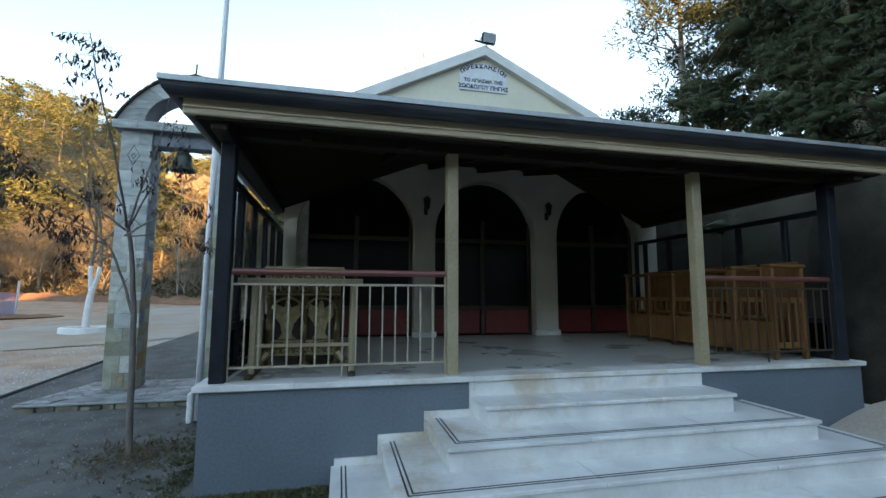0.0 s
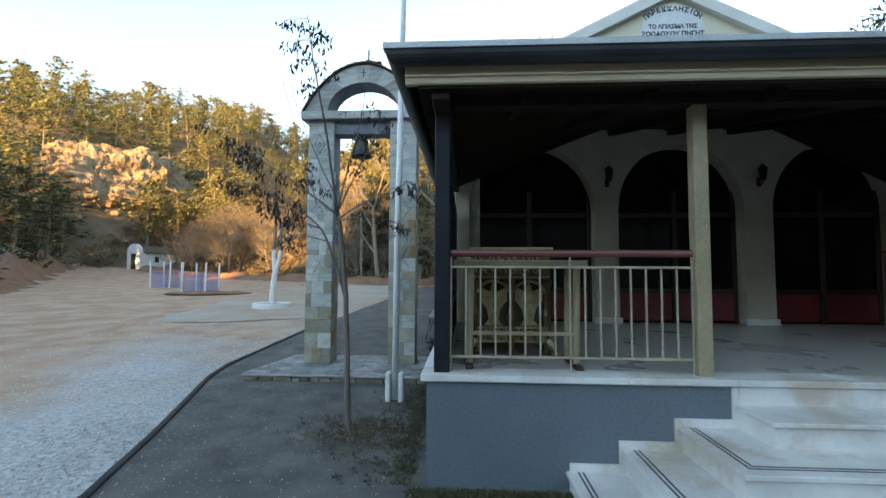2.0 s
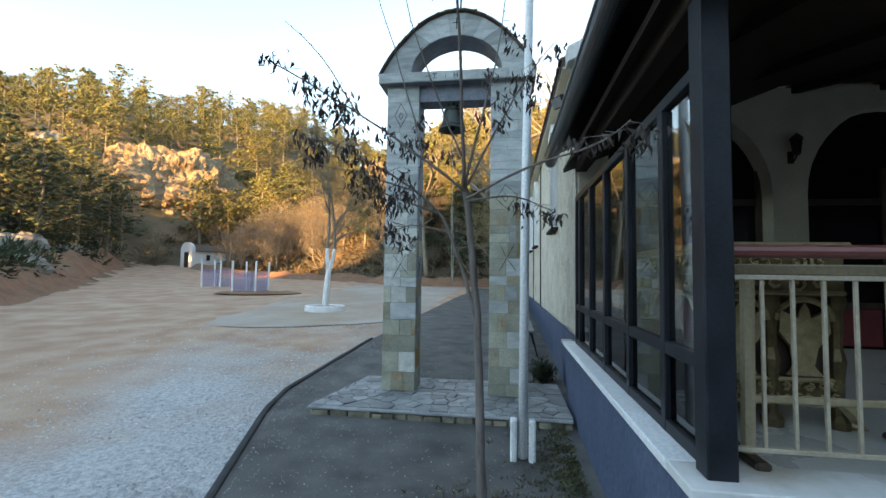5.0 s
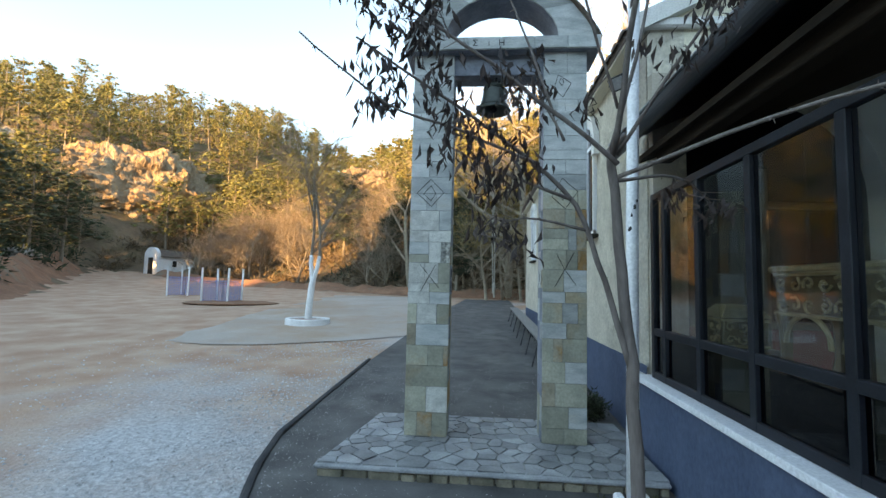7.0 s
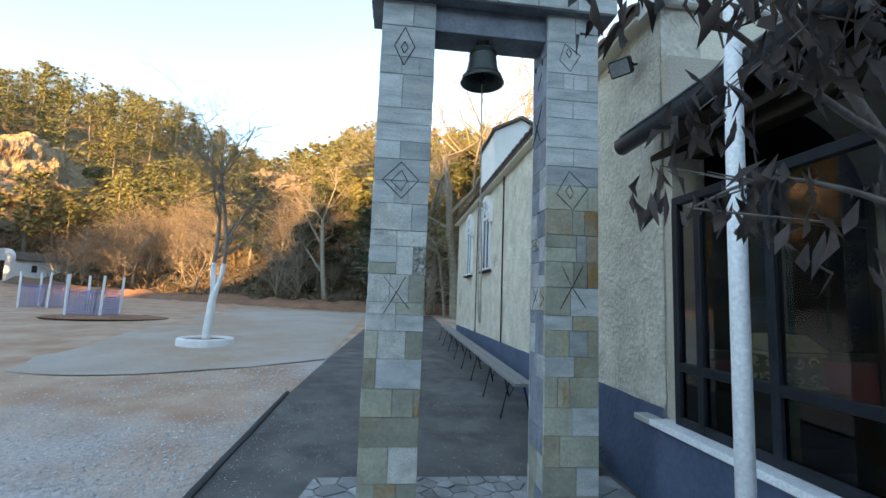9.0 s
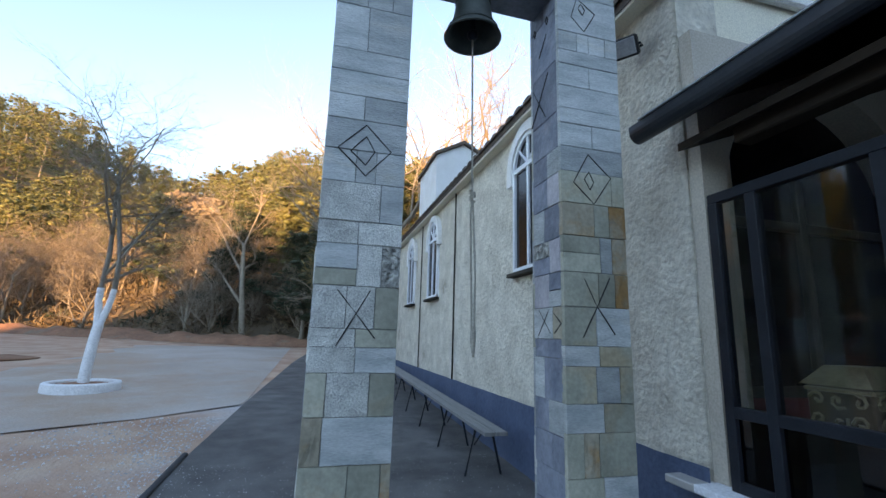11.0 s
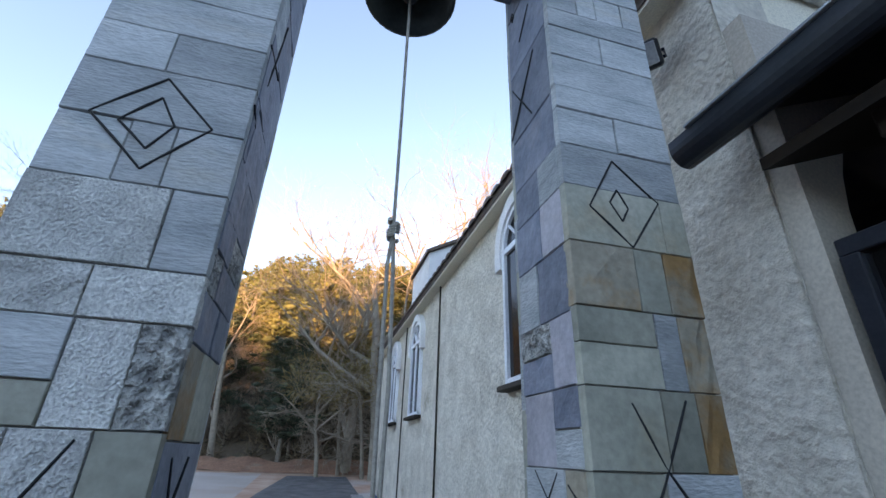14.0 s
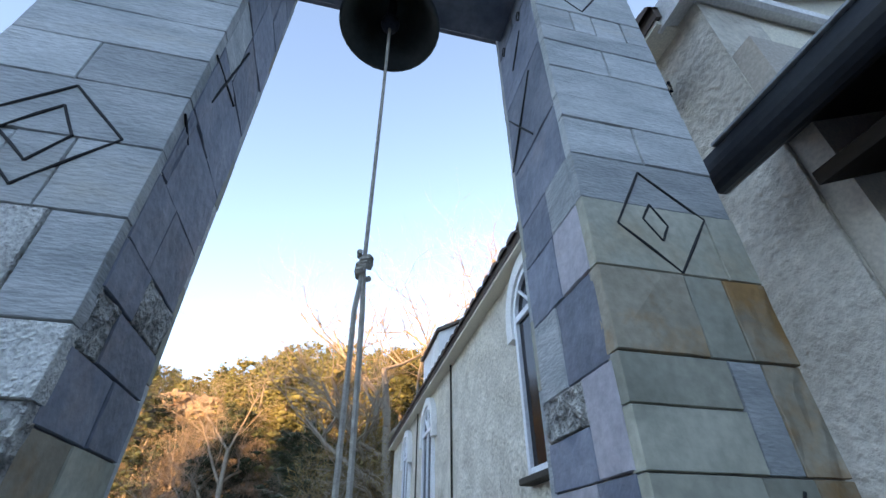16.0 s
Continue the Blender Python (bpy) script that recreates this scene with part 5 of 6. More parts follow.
def build_woods():
    rng = np.random.default_rng(21)
    pines = [pine_template(rng, 9.0, 90, 24, 0.26, (0.30, 0.055), 0.60) for _ in range(6)]
    bares = []
    for _ in range(4):
        wood, tips = branching(rng, 7.5, 4, 0.6, 0.12, 0.22, (5, 6), 0.12)
        haze = needles(rng, np.array([p for p, d in tips[::5]]), np.full(len(tips[::5]), 0.22), 3, 0.6, 0.03, 0.9)
        bares.append((wood, haze))
    trunks, crowns, dark, bare, hazes = [], [], [], [], []
    # pines over the north hillside and the west bank
    placed = []
    tries = 0
    while len(placed) < 560 and tries < 14000:
        tries += 1
        az = rng.uniform(radians(-66), radians(16))
        D = rng.uniform(34, 125)
        x, y = -2 + math.sin(az) * D, 2 + math.cos(az) * D
        d = y - foot_y(x)
        b = bank_d(x, y)
        if d < 2 and b < 1.5:
            continue
        if math.hypot(x + 43.5, y - 51) < 7.5 or math.hypot(x + 54, y - 46) < 4.0 or math.hypot(x + 14.5, y - 48) < 3.2:
            continue
        if -27 < x < -3 and d < 11:
            continue
        if math.hypot(x + 33, y - 41) < 6:
            continue
        gap = 2.2 if D < 60 else 2.8
        if any((x - u) ** 2 + (y - w) ** 2 < gap ** 2 for u, w in placed):
            continue
        placed.append((x, y))
        s = rng.uniform(0.62, 1.0)
        k = rng.integers(len(pines))
        rz = rng.uniform(0, 6.28)
        z = ground_z(x, y) - 0.3
        trunks.append(place(pines[k][0], x, y, z, s, rz))
        # most of the nearer bank pines take the copy with shade in its colour
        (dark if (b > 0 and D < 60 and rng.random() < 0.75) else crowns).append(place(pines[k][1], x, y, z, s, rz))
    # bare broadleaf trees along the foot of the hill
    for _ in range(85):
        x = rng.uniform(-30, 4)
        d = rng.uniform(0.5, 13)
        y = foot_y(x) + d
        if math.hypot(x + 33, y - 41) < 5:
            continue
        wood, haze = bares[rng.integers(len(bares))]
        at = (x, y, ground_z(x, y) - 0.2, rng.uniform(0.55, 0.95), rng.uniform(0, 6.28))
        bare.append(place(wood, *at))
        hazes.append(place(haze, *at))
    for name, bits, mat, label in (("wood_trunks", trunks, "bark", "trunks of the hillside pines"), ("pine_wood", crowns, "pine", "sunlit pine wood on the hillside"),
                                   ("dark_pine_wood", dark, "pine_dark_shaded", "dark pines on the bank, shade put into their colour"), ("bare_wood", bare, "bark_pale", "bare pale broadleaf trees at the foot of the hill"),
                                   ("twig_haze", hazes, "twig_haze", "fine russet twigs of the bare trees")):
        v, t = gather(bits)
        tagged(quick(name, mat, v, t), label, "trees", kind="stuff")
    # scrub
    for name, mat, count, x0, x1, d0, d1, size, label in (("scrub", "scrub", 1100, -40, 8, 0.3, 22, 0.8, "dry brown brush on the slope"), ("green_scrub", "pine_dark_shaded", 90, -34, 6, 0.5, 30, 0.9, "dark evergreen shrubs")):
        c = []
        for _ in range(count):
            x = rng.uniform(x0, x1)
            y = foot_y(x) + rng.uniform(d0, d1)
            if math.hypot(x + 33, y - 41) < 5:
                continue
            c.append((x, y, ground_z(x, y) + 0.2))
        c = np.array(c)
        v, t = needles(rng, c, rng.uniform(0.35, 1.4, len(c)) * size, 55, 0.5, 0.085 if mat == "scrub" else 0.12, 0.7)
        tagged(quick(name, mat, v, t), label, "bushes", kind="stuff")
    # bushes on the west bank
    c = []
    while len(c) < 230:
        x, y = rng.uniform(-52, -17), rng.uniform(2, 45)
        if 1.5 < bank_d(x, y) < 22:
            c.append((x, y, ground_z(x, y) + 0.3))
    c = np.array(c)
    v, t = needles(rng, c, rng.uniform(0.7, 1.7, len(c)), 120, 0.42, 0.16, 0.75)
    tagged(quick("bank_bushes", "pine_dark_shaded", v, t), "dark evergreen bushes on the rocky bank", "bushes", kind="stuff")


build_woods()


def rock_mass(name, at, size, seed, mat, label, rz=0.0, rough=0.35, sub=5):
    bm = bmesh.new()
    bmesh.ops.create_icosphere(bm, subdivisions=sub, radius=1.0)
    for v in bm.verts:
        p = v.co.copy()
        n = noise.fractal(p * 1.7 + Vector((seed, 0, 0)), 0.75, 2.2, 8) + 0.06 * noise.cell(Vector((p.x * 4 + seed, p.y * 4, p.z * 2.5))) + 0.7 * abs(noise.noise(Vector((p.x * 6, p.y * 6, p.z * 1.2)) + Vector((0, seed, 0)))) + 0.3 * noise.noise(Vector((p.x * 13, p.y * 13, p.z * 6)))
        v.co = p * (1 + rough * n)
        v.co = Vector((v.co.x * size[0], v.co.y * size[1], v.co.z * size[2]))
    ob = part(name, bm, mat)
    ob.matrix_world = pose(*at, 0, 0, rz)
    return tagged(ob, label, "rock")


rock_mass("cliff", (-44.5, 53.0, 11.6), (8.2, 4.4, 5.6), 2.0, "rock", "sunlit ochre limestone cliff on the hillside", 38, 0.23, 6)
rock_mass("cliff", (-57.5, 49.0, 14.6), (4.0, 3.0, 3.6), 4.0, "rock_grey", "grey limestone crag on the hillside", 50, 0.22)
rock_mass("rock_outcrop", (-15.9, 50.0, 12.9), (1.7, 1.4, 1.3), 6.0, "rock", "small sunlit ochre outcrop among the trees", 10, 0.3, 4)
rock_mass("rock_outcrop", (-13.4, 50.3, 12.9), (1.6, 1.4, 1.1), 9.0, "rock", "small sunlit pale outcrop among the trees", 10, 0.3, 4)


def earth_berm():
    """Low ridge of red earth along the foot of the hill."""
    bm = bmesh.new()
    rows = []
    for x in axis((-30, 9, 0.4)):
        y = foot_y(x) - 0.6
        z = ground_z(x, y)
        row = []
        for k in range(9):
            u = k / 8 * 2 - 1
            h = 0.55 * (1 - u * u) * (0.8 + 0.5 * fbm(x, k, 0.5, 2)) + 0.12 * noise.noise(Vector((x * 2, k, 3)))
            row.append(bm.verts.new((x + 0.2 * noise.noise(Vector((x, k, 0))), y + u * 1.3, z - 0.05 + max(0, h))))
        rows.append(row)
    for r, s in zip(rows, rows[1:]):
        for k in range(8):
            bm.faces.new((r[k], s[k], s[k + 1], r[k + 1])).smooth = True
    tagged(part("earth_bank", bm, "red_earth"), "low bank of red earth along the yard", "earth", kind="structure")
    bm = bmesh.new()
    rows = []
    for s in range(-30, 60):
        # along the road's west edge
        x, y = -9.0 - s * 0.45, 2.4 + s * 0.6
        row = []
        for k in range(8):
            u = k / 7
            d = -0.3 + 2.6 * u
            px, py = x - 0.8 * d + 0.3 * noise.noise(Vector((s * 0.5, k, 1))), y - 0.6 * d
            h = 1.2 * smoothstep(0.05, 0.75, u) + 0.35 * noise.noise(Vector((s * 0.35, k * 0.8, 5))) * smoothstep(0, 0.3, u)
            row.append(bm.verts.new((px, py, ground_z(px, py) - 0.04 + h * (0.7 + 0.5 * noise.noise(Vector((s * 0.15, 0, 9)))))))
        rows.append(row)
    for r, s in zip(rows, rows[1:]):
        for k in range(7):
            bm.faces.new((r[k], r[k + 1], s[k + 1], s[k])).smooth = True
    tagged(part("earth_bank", bm, "red_earth"), "cut bank of red earth beside the road", "earth", kind="structure")


earth_berm()
for k, (x, y, s) in enumerate(((-21.5, 15.5, 0.7), (-24.5, 19.5, 0.9), (-28.5, 22.5, 1.2), (-32.5, 29, 1.0), (-29.5, 17.0, 1.6), (-37.0, 24.0, 2.6))):
    rock_mass("boulder", (x, y, ground_z(x, y) + 0.2), (s * 1.2, s * 0.9, s * 0.75), 3.3 * k, "rock_grey", "grey limestone boulder on the bank", 40 * k, 0.3, 4)

# ---- trees that stand alone ----
def limb(name, parent, pts, r0, r1, mat="bark_thin", n=7):
    bm = bmesh.new()
    fine = []
    P = [Vector(p) for p in pts]
    for i in range(len(P) - 1):
        a, b, c, d = P[max(0, i - 1)], P[i], P[i + 1], P[min(len(P) - 1, i + 2)]
        for k in range(4):
            t = k / 4
            fine.append(0.5 * ((2 * b) + (c - a) * t + (2 * a - 5 * b + 4 * c - d) * t * t + (3 * b - a - 3 * c + d) * t ** 3))
    fine.append(P[-1])
    m = len(fine)
    wob = [p + Vector((noise.noise(p * 7) * 0.012, noise.noise(p * 7 + Vector((9, 0, 0))) * 0.012, 0)) for p in fine]
    tube(bm, wob, [r0 + (r1 - r0) * i / (m - 1) for i in range(m)], n)
    part(name, bm, mat, parent, smooth=True)
    return wob


def dry_cluster(rng, at, count, size, bits):
    """Hanging, curled, dry leaves below a twig."""
    for _ in range(count):
        p = np.array(at) + rng.normal(0, size * 0.55, 3) * np.array((1, 1, 0.6))
        L, w = rng.uniform(0.04, 0.085), rng.uniform(0.006, 0.012)
        d = np.array((rng.normal(0, 0.4), rng.normal(0, 0.4), -1.0))
        d /= np.linalg.norm(d)
        s = np.cross(d, rng.normal(0, 1, 3))
        s /= np.linalg.norm(s)
        bend = np.cross(s, d) * rng.uniform(-0.03, 0.03)
        m, e = p + d * L * 0.5 + bend, p + d * L
        fold = np.cross(s, d) * w * 0.5
        v = np.array((p, m - s * w, m + fold, m + s * w, e))
        bits.append((v, np.array(((0, 1, 2), (0, 2, 3), (1, 4, 2), (2, 4, 3)))))


def build_young_tree():
    rng = np.random.default_rng(3)
    e = thing("young_tree", "slender young tree with thorny bare twigs and hanging dry brown leaves", "tree")
    limb("trunk", e, [(-1.33, 3.9, -0.05), (-1.35, 3.9, 0.6), (-1.37, 3.9, 1.28), (-1.42, 3.9, 1.75), (-1.46, 3.86, 2.12)], 0.031, 0.017, n=9)
    limbs = [
        ([(-1.45, 3.80, 2.05), (-1.75, 3.75, 2.28), (-2.15, 3.68, 2.55), (-2.64, 3.59, 2.83)], 0.013, 0.004, (0.45, 1.0, 19)),
        ([(-1.38, 3.90, 1.27), (-1.48, 3.88, 1.6), (-1.6, 3.85, 1.9), (-1.85, 3.8, 2.12), (-2.1, 3.65, 2.25), (-2.39, 3.48, 2.39)], 0.017, 0.004, (0.6, 1.0, 14)),
        ([(-1.62, 3.84, 1.92), (-1.85, 3.8, 2.0), (-2.12, 3.73, 2.11)], 0.010, 0.003, (0.5, 1.0, 8)),
        ([(-1.55, 3.86, 1.8), (-1.8, 3.88, 1.85), (-1.97, 3.88, 1.78)], 0.008, 0.002, (0.5, 1.0, 5)),
        ([(-1.75, 3.8, 2.05), (-2.05, 3.65, 2.13), (-2.3, 3.5, 2.18), (-2.55, 3.38, 2.36)], 0.008, 0.003, (0.1, 0.4, 2)),
        ([(-1.43, 3.86, 2.0), (-1.15, 4.0, 2.05), (-0.87, 4.27, 1.99)], 0.010, 0.003, (0.6, 1.0, 5)),
        ([(-1.45, 3.80, 2.0), (-1.1, 3.45, 2.1), (-0.81, 3.15, 2.13), (-0.68, 3.02, 2.2)], 0.011, 0.003, (0.65, 1.0, 5)),
        ([(-1.46, 3.84, 2.08), (-1.45, 3.55, 2.6), (-1.46, 3.2, 3.1), (-1.47, 3.0, 3.5)], 0.016, 0.003, (0.6, 1.0, 13)),
        ([(-1.46, 3.88, 2.1), (-1.36, 3.86, 2.5), (-1.25, 3.9, 3.0), (-1.2, 3.9, 3.4)], 0.013, 0.002, (0.3, 0.8, 4)),
        ([(-1.7, 3.76, 2.25), (-1.9, 3.9, 2.9), (-2.1, 4.0, 3.5)], 0.007, 0.002, (0.1, 0.4, 1)),
        ([(-2.1, 3.68, 2.5), (-2.4, 3.8, 2.95), (-2.7, 3.85, 3.25)], 0.006, 0.002, (0.1, 0.4, 0)),
        ([(-1.46, 3.75, 2.25), (-1.65, 3.6, 2.7), (-1.82, 3.5, 3.25)], 0.008, 0.002, (0.1, 0.4, 1)),
        ([(-1.44, 3.85, 2.1), (-1.2, 3.7, 2.5), (-1.0, 3.6, 2.78)], 0.011, 0.003, (0.45, 1.0, 7)),
        ([(-1.65, 3.82, 2.15), (-1.72, 3.9, 2.35), (-1.75, 4.0, 2.6)], 0.008, 0.002, (0.3, 1.0, 5)),
    ]
    bits, twig_bits = [], []
    for pts, r0, r1, (a, b, k) in limbs:
        w = limb("branch", e, pts, r0 * 0.82, r1 * 0.85)
        m = len(w)
        # thorns and short twigs
        for i in range(2, m - 1):
            for _ in range(2):
                d = rng.normal(0, 1, 3)
                d /= np.linalg.norm(d)
                p = np.array(w[i])
                twig_bits.append(tri_tube(p, p + d * rng.uniform(0.012, 0.03), 0.003, 0.0006, 3))
        for _ in range(int(k)):
            f = rng.uniform(a, b) * (m - 1)
            i = min(m - 2, int(f))
            p = np.array(w[i].lerp(w[i + 1], f - i))
            q = p + np.array((rng.normal(0, 0.08), rng.normal(0, 0.08), rng.uniform(-0.05, 0.06)))
            twig_bits.append(tri_tube(p, q, 0.003, 0.0015, 3))
            dry_cluster(rng, q - np.array((0, 0, 0.03)), rng.integers(10, 20), 0.07, bits)
    v, t = gather(twig_bits)
    ob = quick("twig_growth", "bark_thin", v, t)
    ob.parent = e
    tagged(ob, "short thorny twigs", kind="stuff")
    v, t = gather(bits)
    ob = quick("dry_leaves", "dry_leaf", v, t)
    ob.parent = e
    tagged(ob, "curled dark brown dry leaves", kind="stuff")
    # litter and weeds round the foot
    n = 420
    c = np.stack((rng.normal(-1.25, 0.26, n), rng.normal(3.88, 0.26, n), np.full(n, 0.03)), 1)
    v, t = needles(rng, c, np.full(n, 0.02), 3, 0.06, 0.012, 0.3)
    tagged(quick("leaf_litter", "litter", v, t), "dead leaves and weeds round the young tree", "litter", kind="stuff")


build_young_tree()


def build_planter_tree():
    x, y = -6.85, 14.55
    z = ground_z(x, y)
    e = thing("bare_tree", "bare tree with a whitewashed forked trunk", "tree")
    rng = np.random.default_rng(8)
    limb("trunk", e, [(x, y, z), (x + 0.03, y, z + 0.7), (x + 0.10, y, z + 1.3)], 0.10, 0.085, "whitewash", 10)
    limb("fork", e, [(x + 0.08, y, z + 1.2), (x + 0.03, y, z + 1.6), (x + 0.02, y, z + 1.95)], 0.07, 0.06, "whitewash", 9)
    limb("fork", e, [(x + 0.10, y, z + 1.2), (x + 0.20, y, z + 1.6), (x + 0.26, y, z + 1.93)], 0.065, 0.055, "whitewash", 9)
    for dx, h, sd in ((0.02, 5.6, 1), (0.26, 5.0, 2)):
        r = np.random.default_rng(sd)
        wood, tips = branching(r, h, 4, 0.74, 0.05, 0.15, (6, 7), 0.04)
        v, t = wood
        ob = quick("crown", "bark", v + np.array((x + dx, y, z + 1.9)), t)
        ob.parent = e
        ob["label"] = "bare spreading branches"
    p = thing("tree_ring", "low whitewashed concrete ring round the bare tree", "planter")
    bm = bmesh.new()
    lathe(bm, [(0.50, 0.0), (0.50, 0.13), (0.52, 0.15), (0.60, 0.15), (0.62, 0.13), (0.63, -0.05)], 28, (x, y, z))
    part("rim", bm, "whitewash", p)
    bm = bmesh.new()
    lathe(bm, [(0.51, 0.10), (0.2, 0.13), (0.0, 0.13)], 20, (x, y, z))
    part("soil", bm, "red_earth", p, "dry red soil")


build_planter_tree()


def build_cage(x, y):
    z = ground_z(x, y)
    e = thing("sapling_guard", "blue net guard on white stakes round a sapling", "tree guard", "sapling guards")
    w = 0.55
    for sx, sy in ((-1, -1), (1, -1), (1, 1), (-1, 1)):
        bm = bmesh.new()
        tube(bm, [(x + sx * w, y + sy * w, z - 0.1), (x + sx * w * 1.05, y + sy * w, z + 1.45)], 0.04, 6)
        part("stake", bm, "white_paint", e)
    # net of thin strands
    for a, b in (((-w, -w), (w, -w)), ((w, -w), (w, w)), ((w, w), (-w, w)), ((-w, w), (-w, -w))):
        bm = bmesh.new()
        for k in range(11):
            zz = z + 0.05 + k * 0.085
            tube(bm, [(x + a[0], y + a[1], zz), (x + (a[0] + b[0]) / 2, y + (a[1] + b[1]) / 2, zz - 0.02), (x + b[0], y + b[1], zz)], 0.009, 4)
        for k in range(12):
            t = k / 11
            px, py = x + a[0] + (b[0] - a[0]) * t, y + a[1] + (b[1] - a[1]) * t
            tube(bm, [(px, py, z), (px, py, z + 0.95)], 0.008, 4)
        part("net", bm, "blue_net", e, "blue plastic net")
    limb("sapling", e, [(x, y, z), (x + 0.05, y, z + 0.8), (x + 0.02, y, z + 1.5)], 0.025, 0.01, "bark")


build_cage(-12.8, 20.1)
build_cage(-17.2, 24.0)
bm = bmesh.new()
bmesh.ops.create_icosphere(bm, subdivisions=4, radius=1.0)
for v in bm.verts:
    v.co = Vector((v.co.x * 1.9, v.co.y * 1.3, v.co.z * 0.10 * (1 + 0.5 * noise.noise(v.co * 3))))
ob = tagged(part("earth_patch", bm, "red_earth", smooth=True), "dug earth round the sapling guard", "earth", kind="structure")
ob.matrix_world = pose(-12.4, 20.2, ground_z(-12.4, 20.2), 0, 0, 15)


def build_back_trees():
    """Tall bare trees behind the church, with gold scrub below, and pines."""
    spots = ((0.6, 25.0, 17.5, 31, 0.17), (3.6, 27.0, 19.0, 32, 0.2), (-0.4, 27.5, 15.0, 33, 0.17), (6.8, 26.0, 18.0, 34, 0.18), (-6.5, 31.0, 11.0, 36, 0.12))
    for x, y, h, sd, r in spots:
        rng = np.random.default_rng(sd)
        z = ground_z(x, y) - 0.2
        e = thing("tall_bare_tree", "tall bare pale-barked tree behind the church", "tree", "bare trees behind the church")
        wood, tips = branching(rng, h, 4, 0.6, r * 1.5, 0.24, (5, 6), 0.18)
        v, t = wood
        v = v + np.array((x, y, z))
        stem = 4 * 14                   # four seven-sided lengths of trunk come first
        for name, vs, ts in (("trunk", v[:stem], t[:stem]), ("crown", v[stem:], t[stem:] - stem)):
            ob = quick(name, "bark_pale", vs, ts)
            ob.parent = e
    rng = np.random.default_rng(44)
    # arching gold-leaved thicket
    c = []
    for k in range(60):
        a = rng.uniform(0, 6.28)
        rr = rng.uniform(0, 1) ** 0.5
        c.append((-0.6 + 3.0 * rr * math.cos(a), 26.5 + 2.0 * rr * math.sin(a), 3.6 + rng.uniform(0, 3.8) * (1 - 0.6 * rr)))
    v, t = needles(rng, np.array(c), rng.uniform(0.5, 1.0, len(c)), 60, 0.40, 0.045, 0.9)
    tagged(quick("gold_thicket", "gold_leaf", v, t), "thicket of thin golden twigs behind the church", "bushes", kind="stuff")
    for k in range(3):
        wood, tips = branching(np.random.default_rng(60 + k), 7.0, 4, 0.75, 0.09, 0.1, (5, 6), 0.05, 0.25)
        x, y = -1.6 + 0.9 * k, 25.6 + (k % 2) * 1.4
        v, t = wood
        tagged(quick("arching_shrub", "bark_pale", v + np.array((x, y, ground_z(x, y) - 0.1)), t), "arching bare shrub with pale twigs", "bush")
    tp = [pine_template(np.random.default_rng(70 + k), 12.0, 170, 80 if k == 0 else 70, 0.22, (0.20, 0.045), 0.0 if k == 0 else 0.7) for k in range(3)]
    # the four 0.5-scale pines near x = 10 are added to shade the east side screen
    for k, (x, y, s) in enumerate(((13.1, 13.6, 1.0), (17.5, 10.0, 1.0), (20.5, 13.0, 1.05), (15.5, 6.0, 0.8), (19.5, 4.0, 1.0), (23.5, 8.0, 1.1), 
                                   (13.0, 2.0, 0.7), (10.2, 6.5, 0.5), (10.0, 3.2, 0.5), (10.6, 9.5, 0.5), (10.4, 0.0, 0.5), (24.0, 1.0, 1.1), (27.0, 14.0, 1.1), (1.5, 33.0, 0.85), (-2.5, 33.5, 0.75), (4.5, 34.0, 0.9), (-5.0, 35.5, 0.7), (-13.2, 38.0, 0.62), (-3.4, 30.0, 0.55), (-7.5, 33.5, 0.6), (18.2, 8.0, 0.9), (16.4, 10.5, 0.9), (22.5, 11.0, 1.1), (15.2, 8.6, 0.75), (19.0, 11.5, 1.1), (17.4, 12.4, 1.0), (21.0, 9.5, 1.2))):
        e = thing("pine_tree", "tall shaded pine on the slope beside the church", "tree", "pines round the church")
        z = ground_z(x, y) - 0.3
        rz = k * 2.1
        for name, tpl, mat in (("trunk", tp[0 if k == 0 else 1 + k % 2][0], "bark"), ("crown", tp[0 if k == 0 else 1 + k % 2][1], "pine_dark_shaded" if x > 8 or k >= 17 else "pine")):
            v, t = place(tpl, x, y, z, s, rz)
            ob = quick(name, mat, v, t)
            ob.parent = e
    c = []
    while len(c) < 190:
        x, y = rng.uniform(8.6, 26), rng.uniform(-6, 26)
        c.append((x, y, ground_z(x, y) + 0.4))
    v, t = needles(rng, np.array(c), rng.uniform(0.6, 1.5, len(c)), 90, 0.4, 0.13, 0.8)
    tagged(quick("slope_bushes", "pine_dark_shaded", v, t), "dark evergreen undergrowth on the slope beside the church", "bushes", kind="stuff")


build_back_trees()


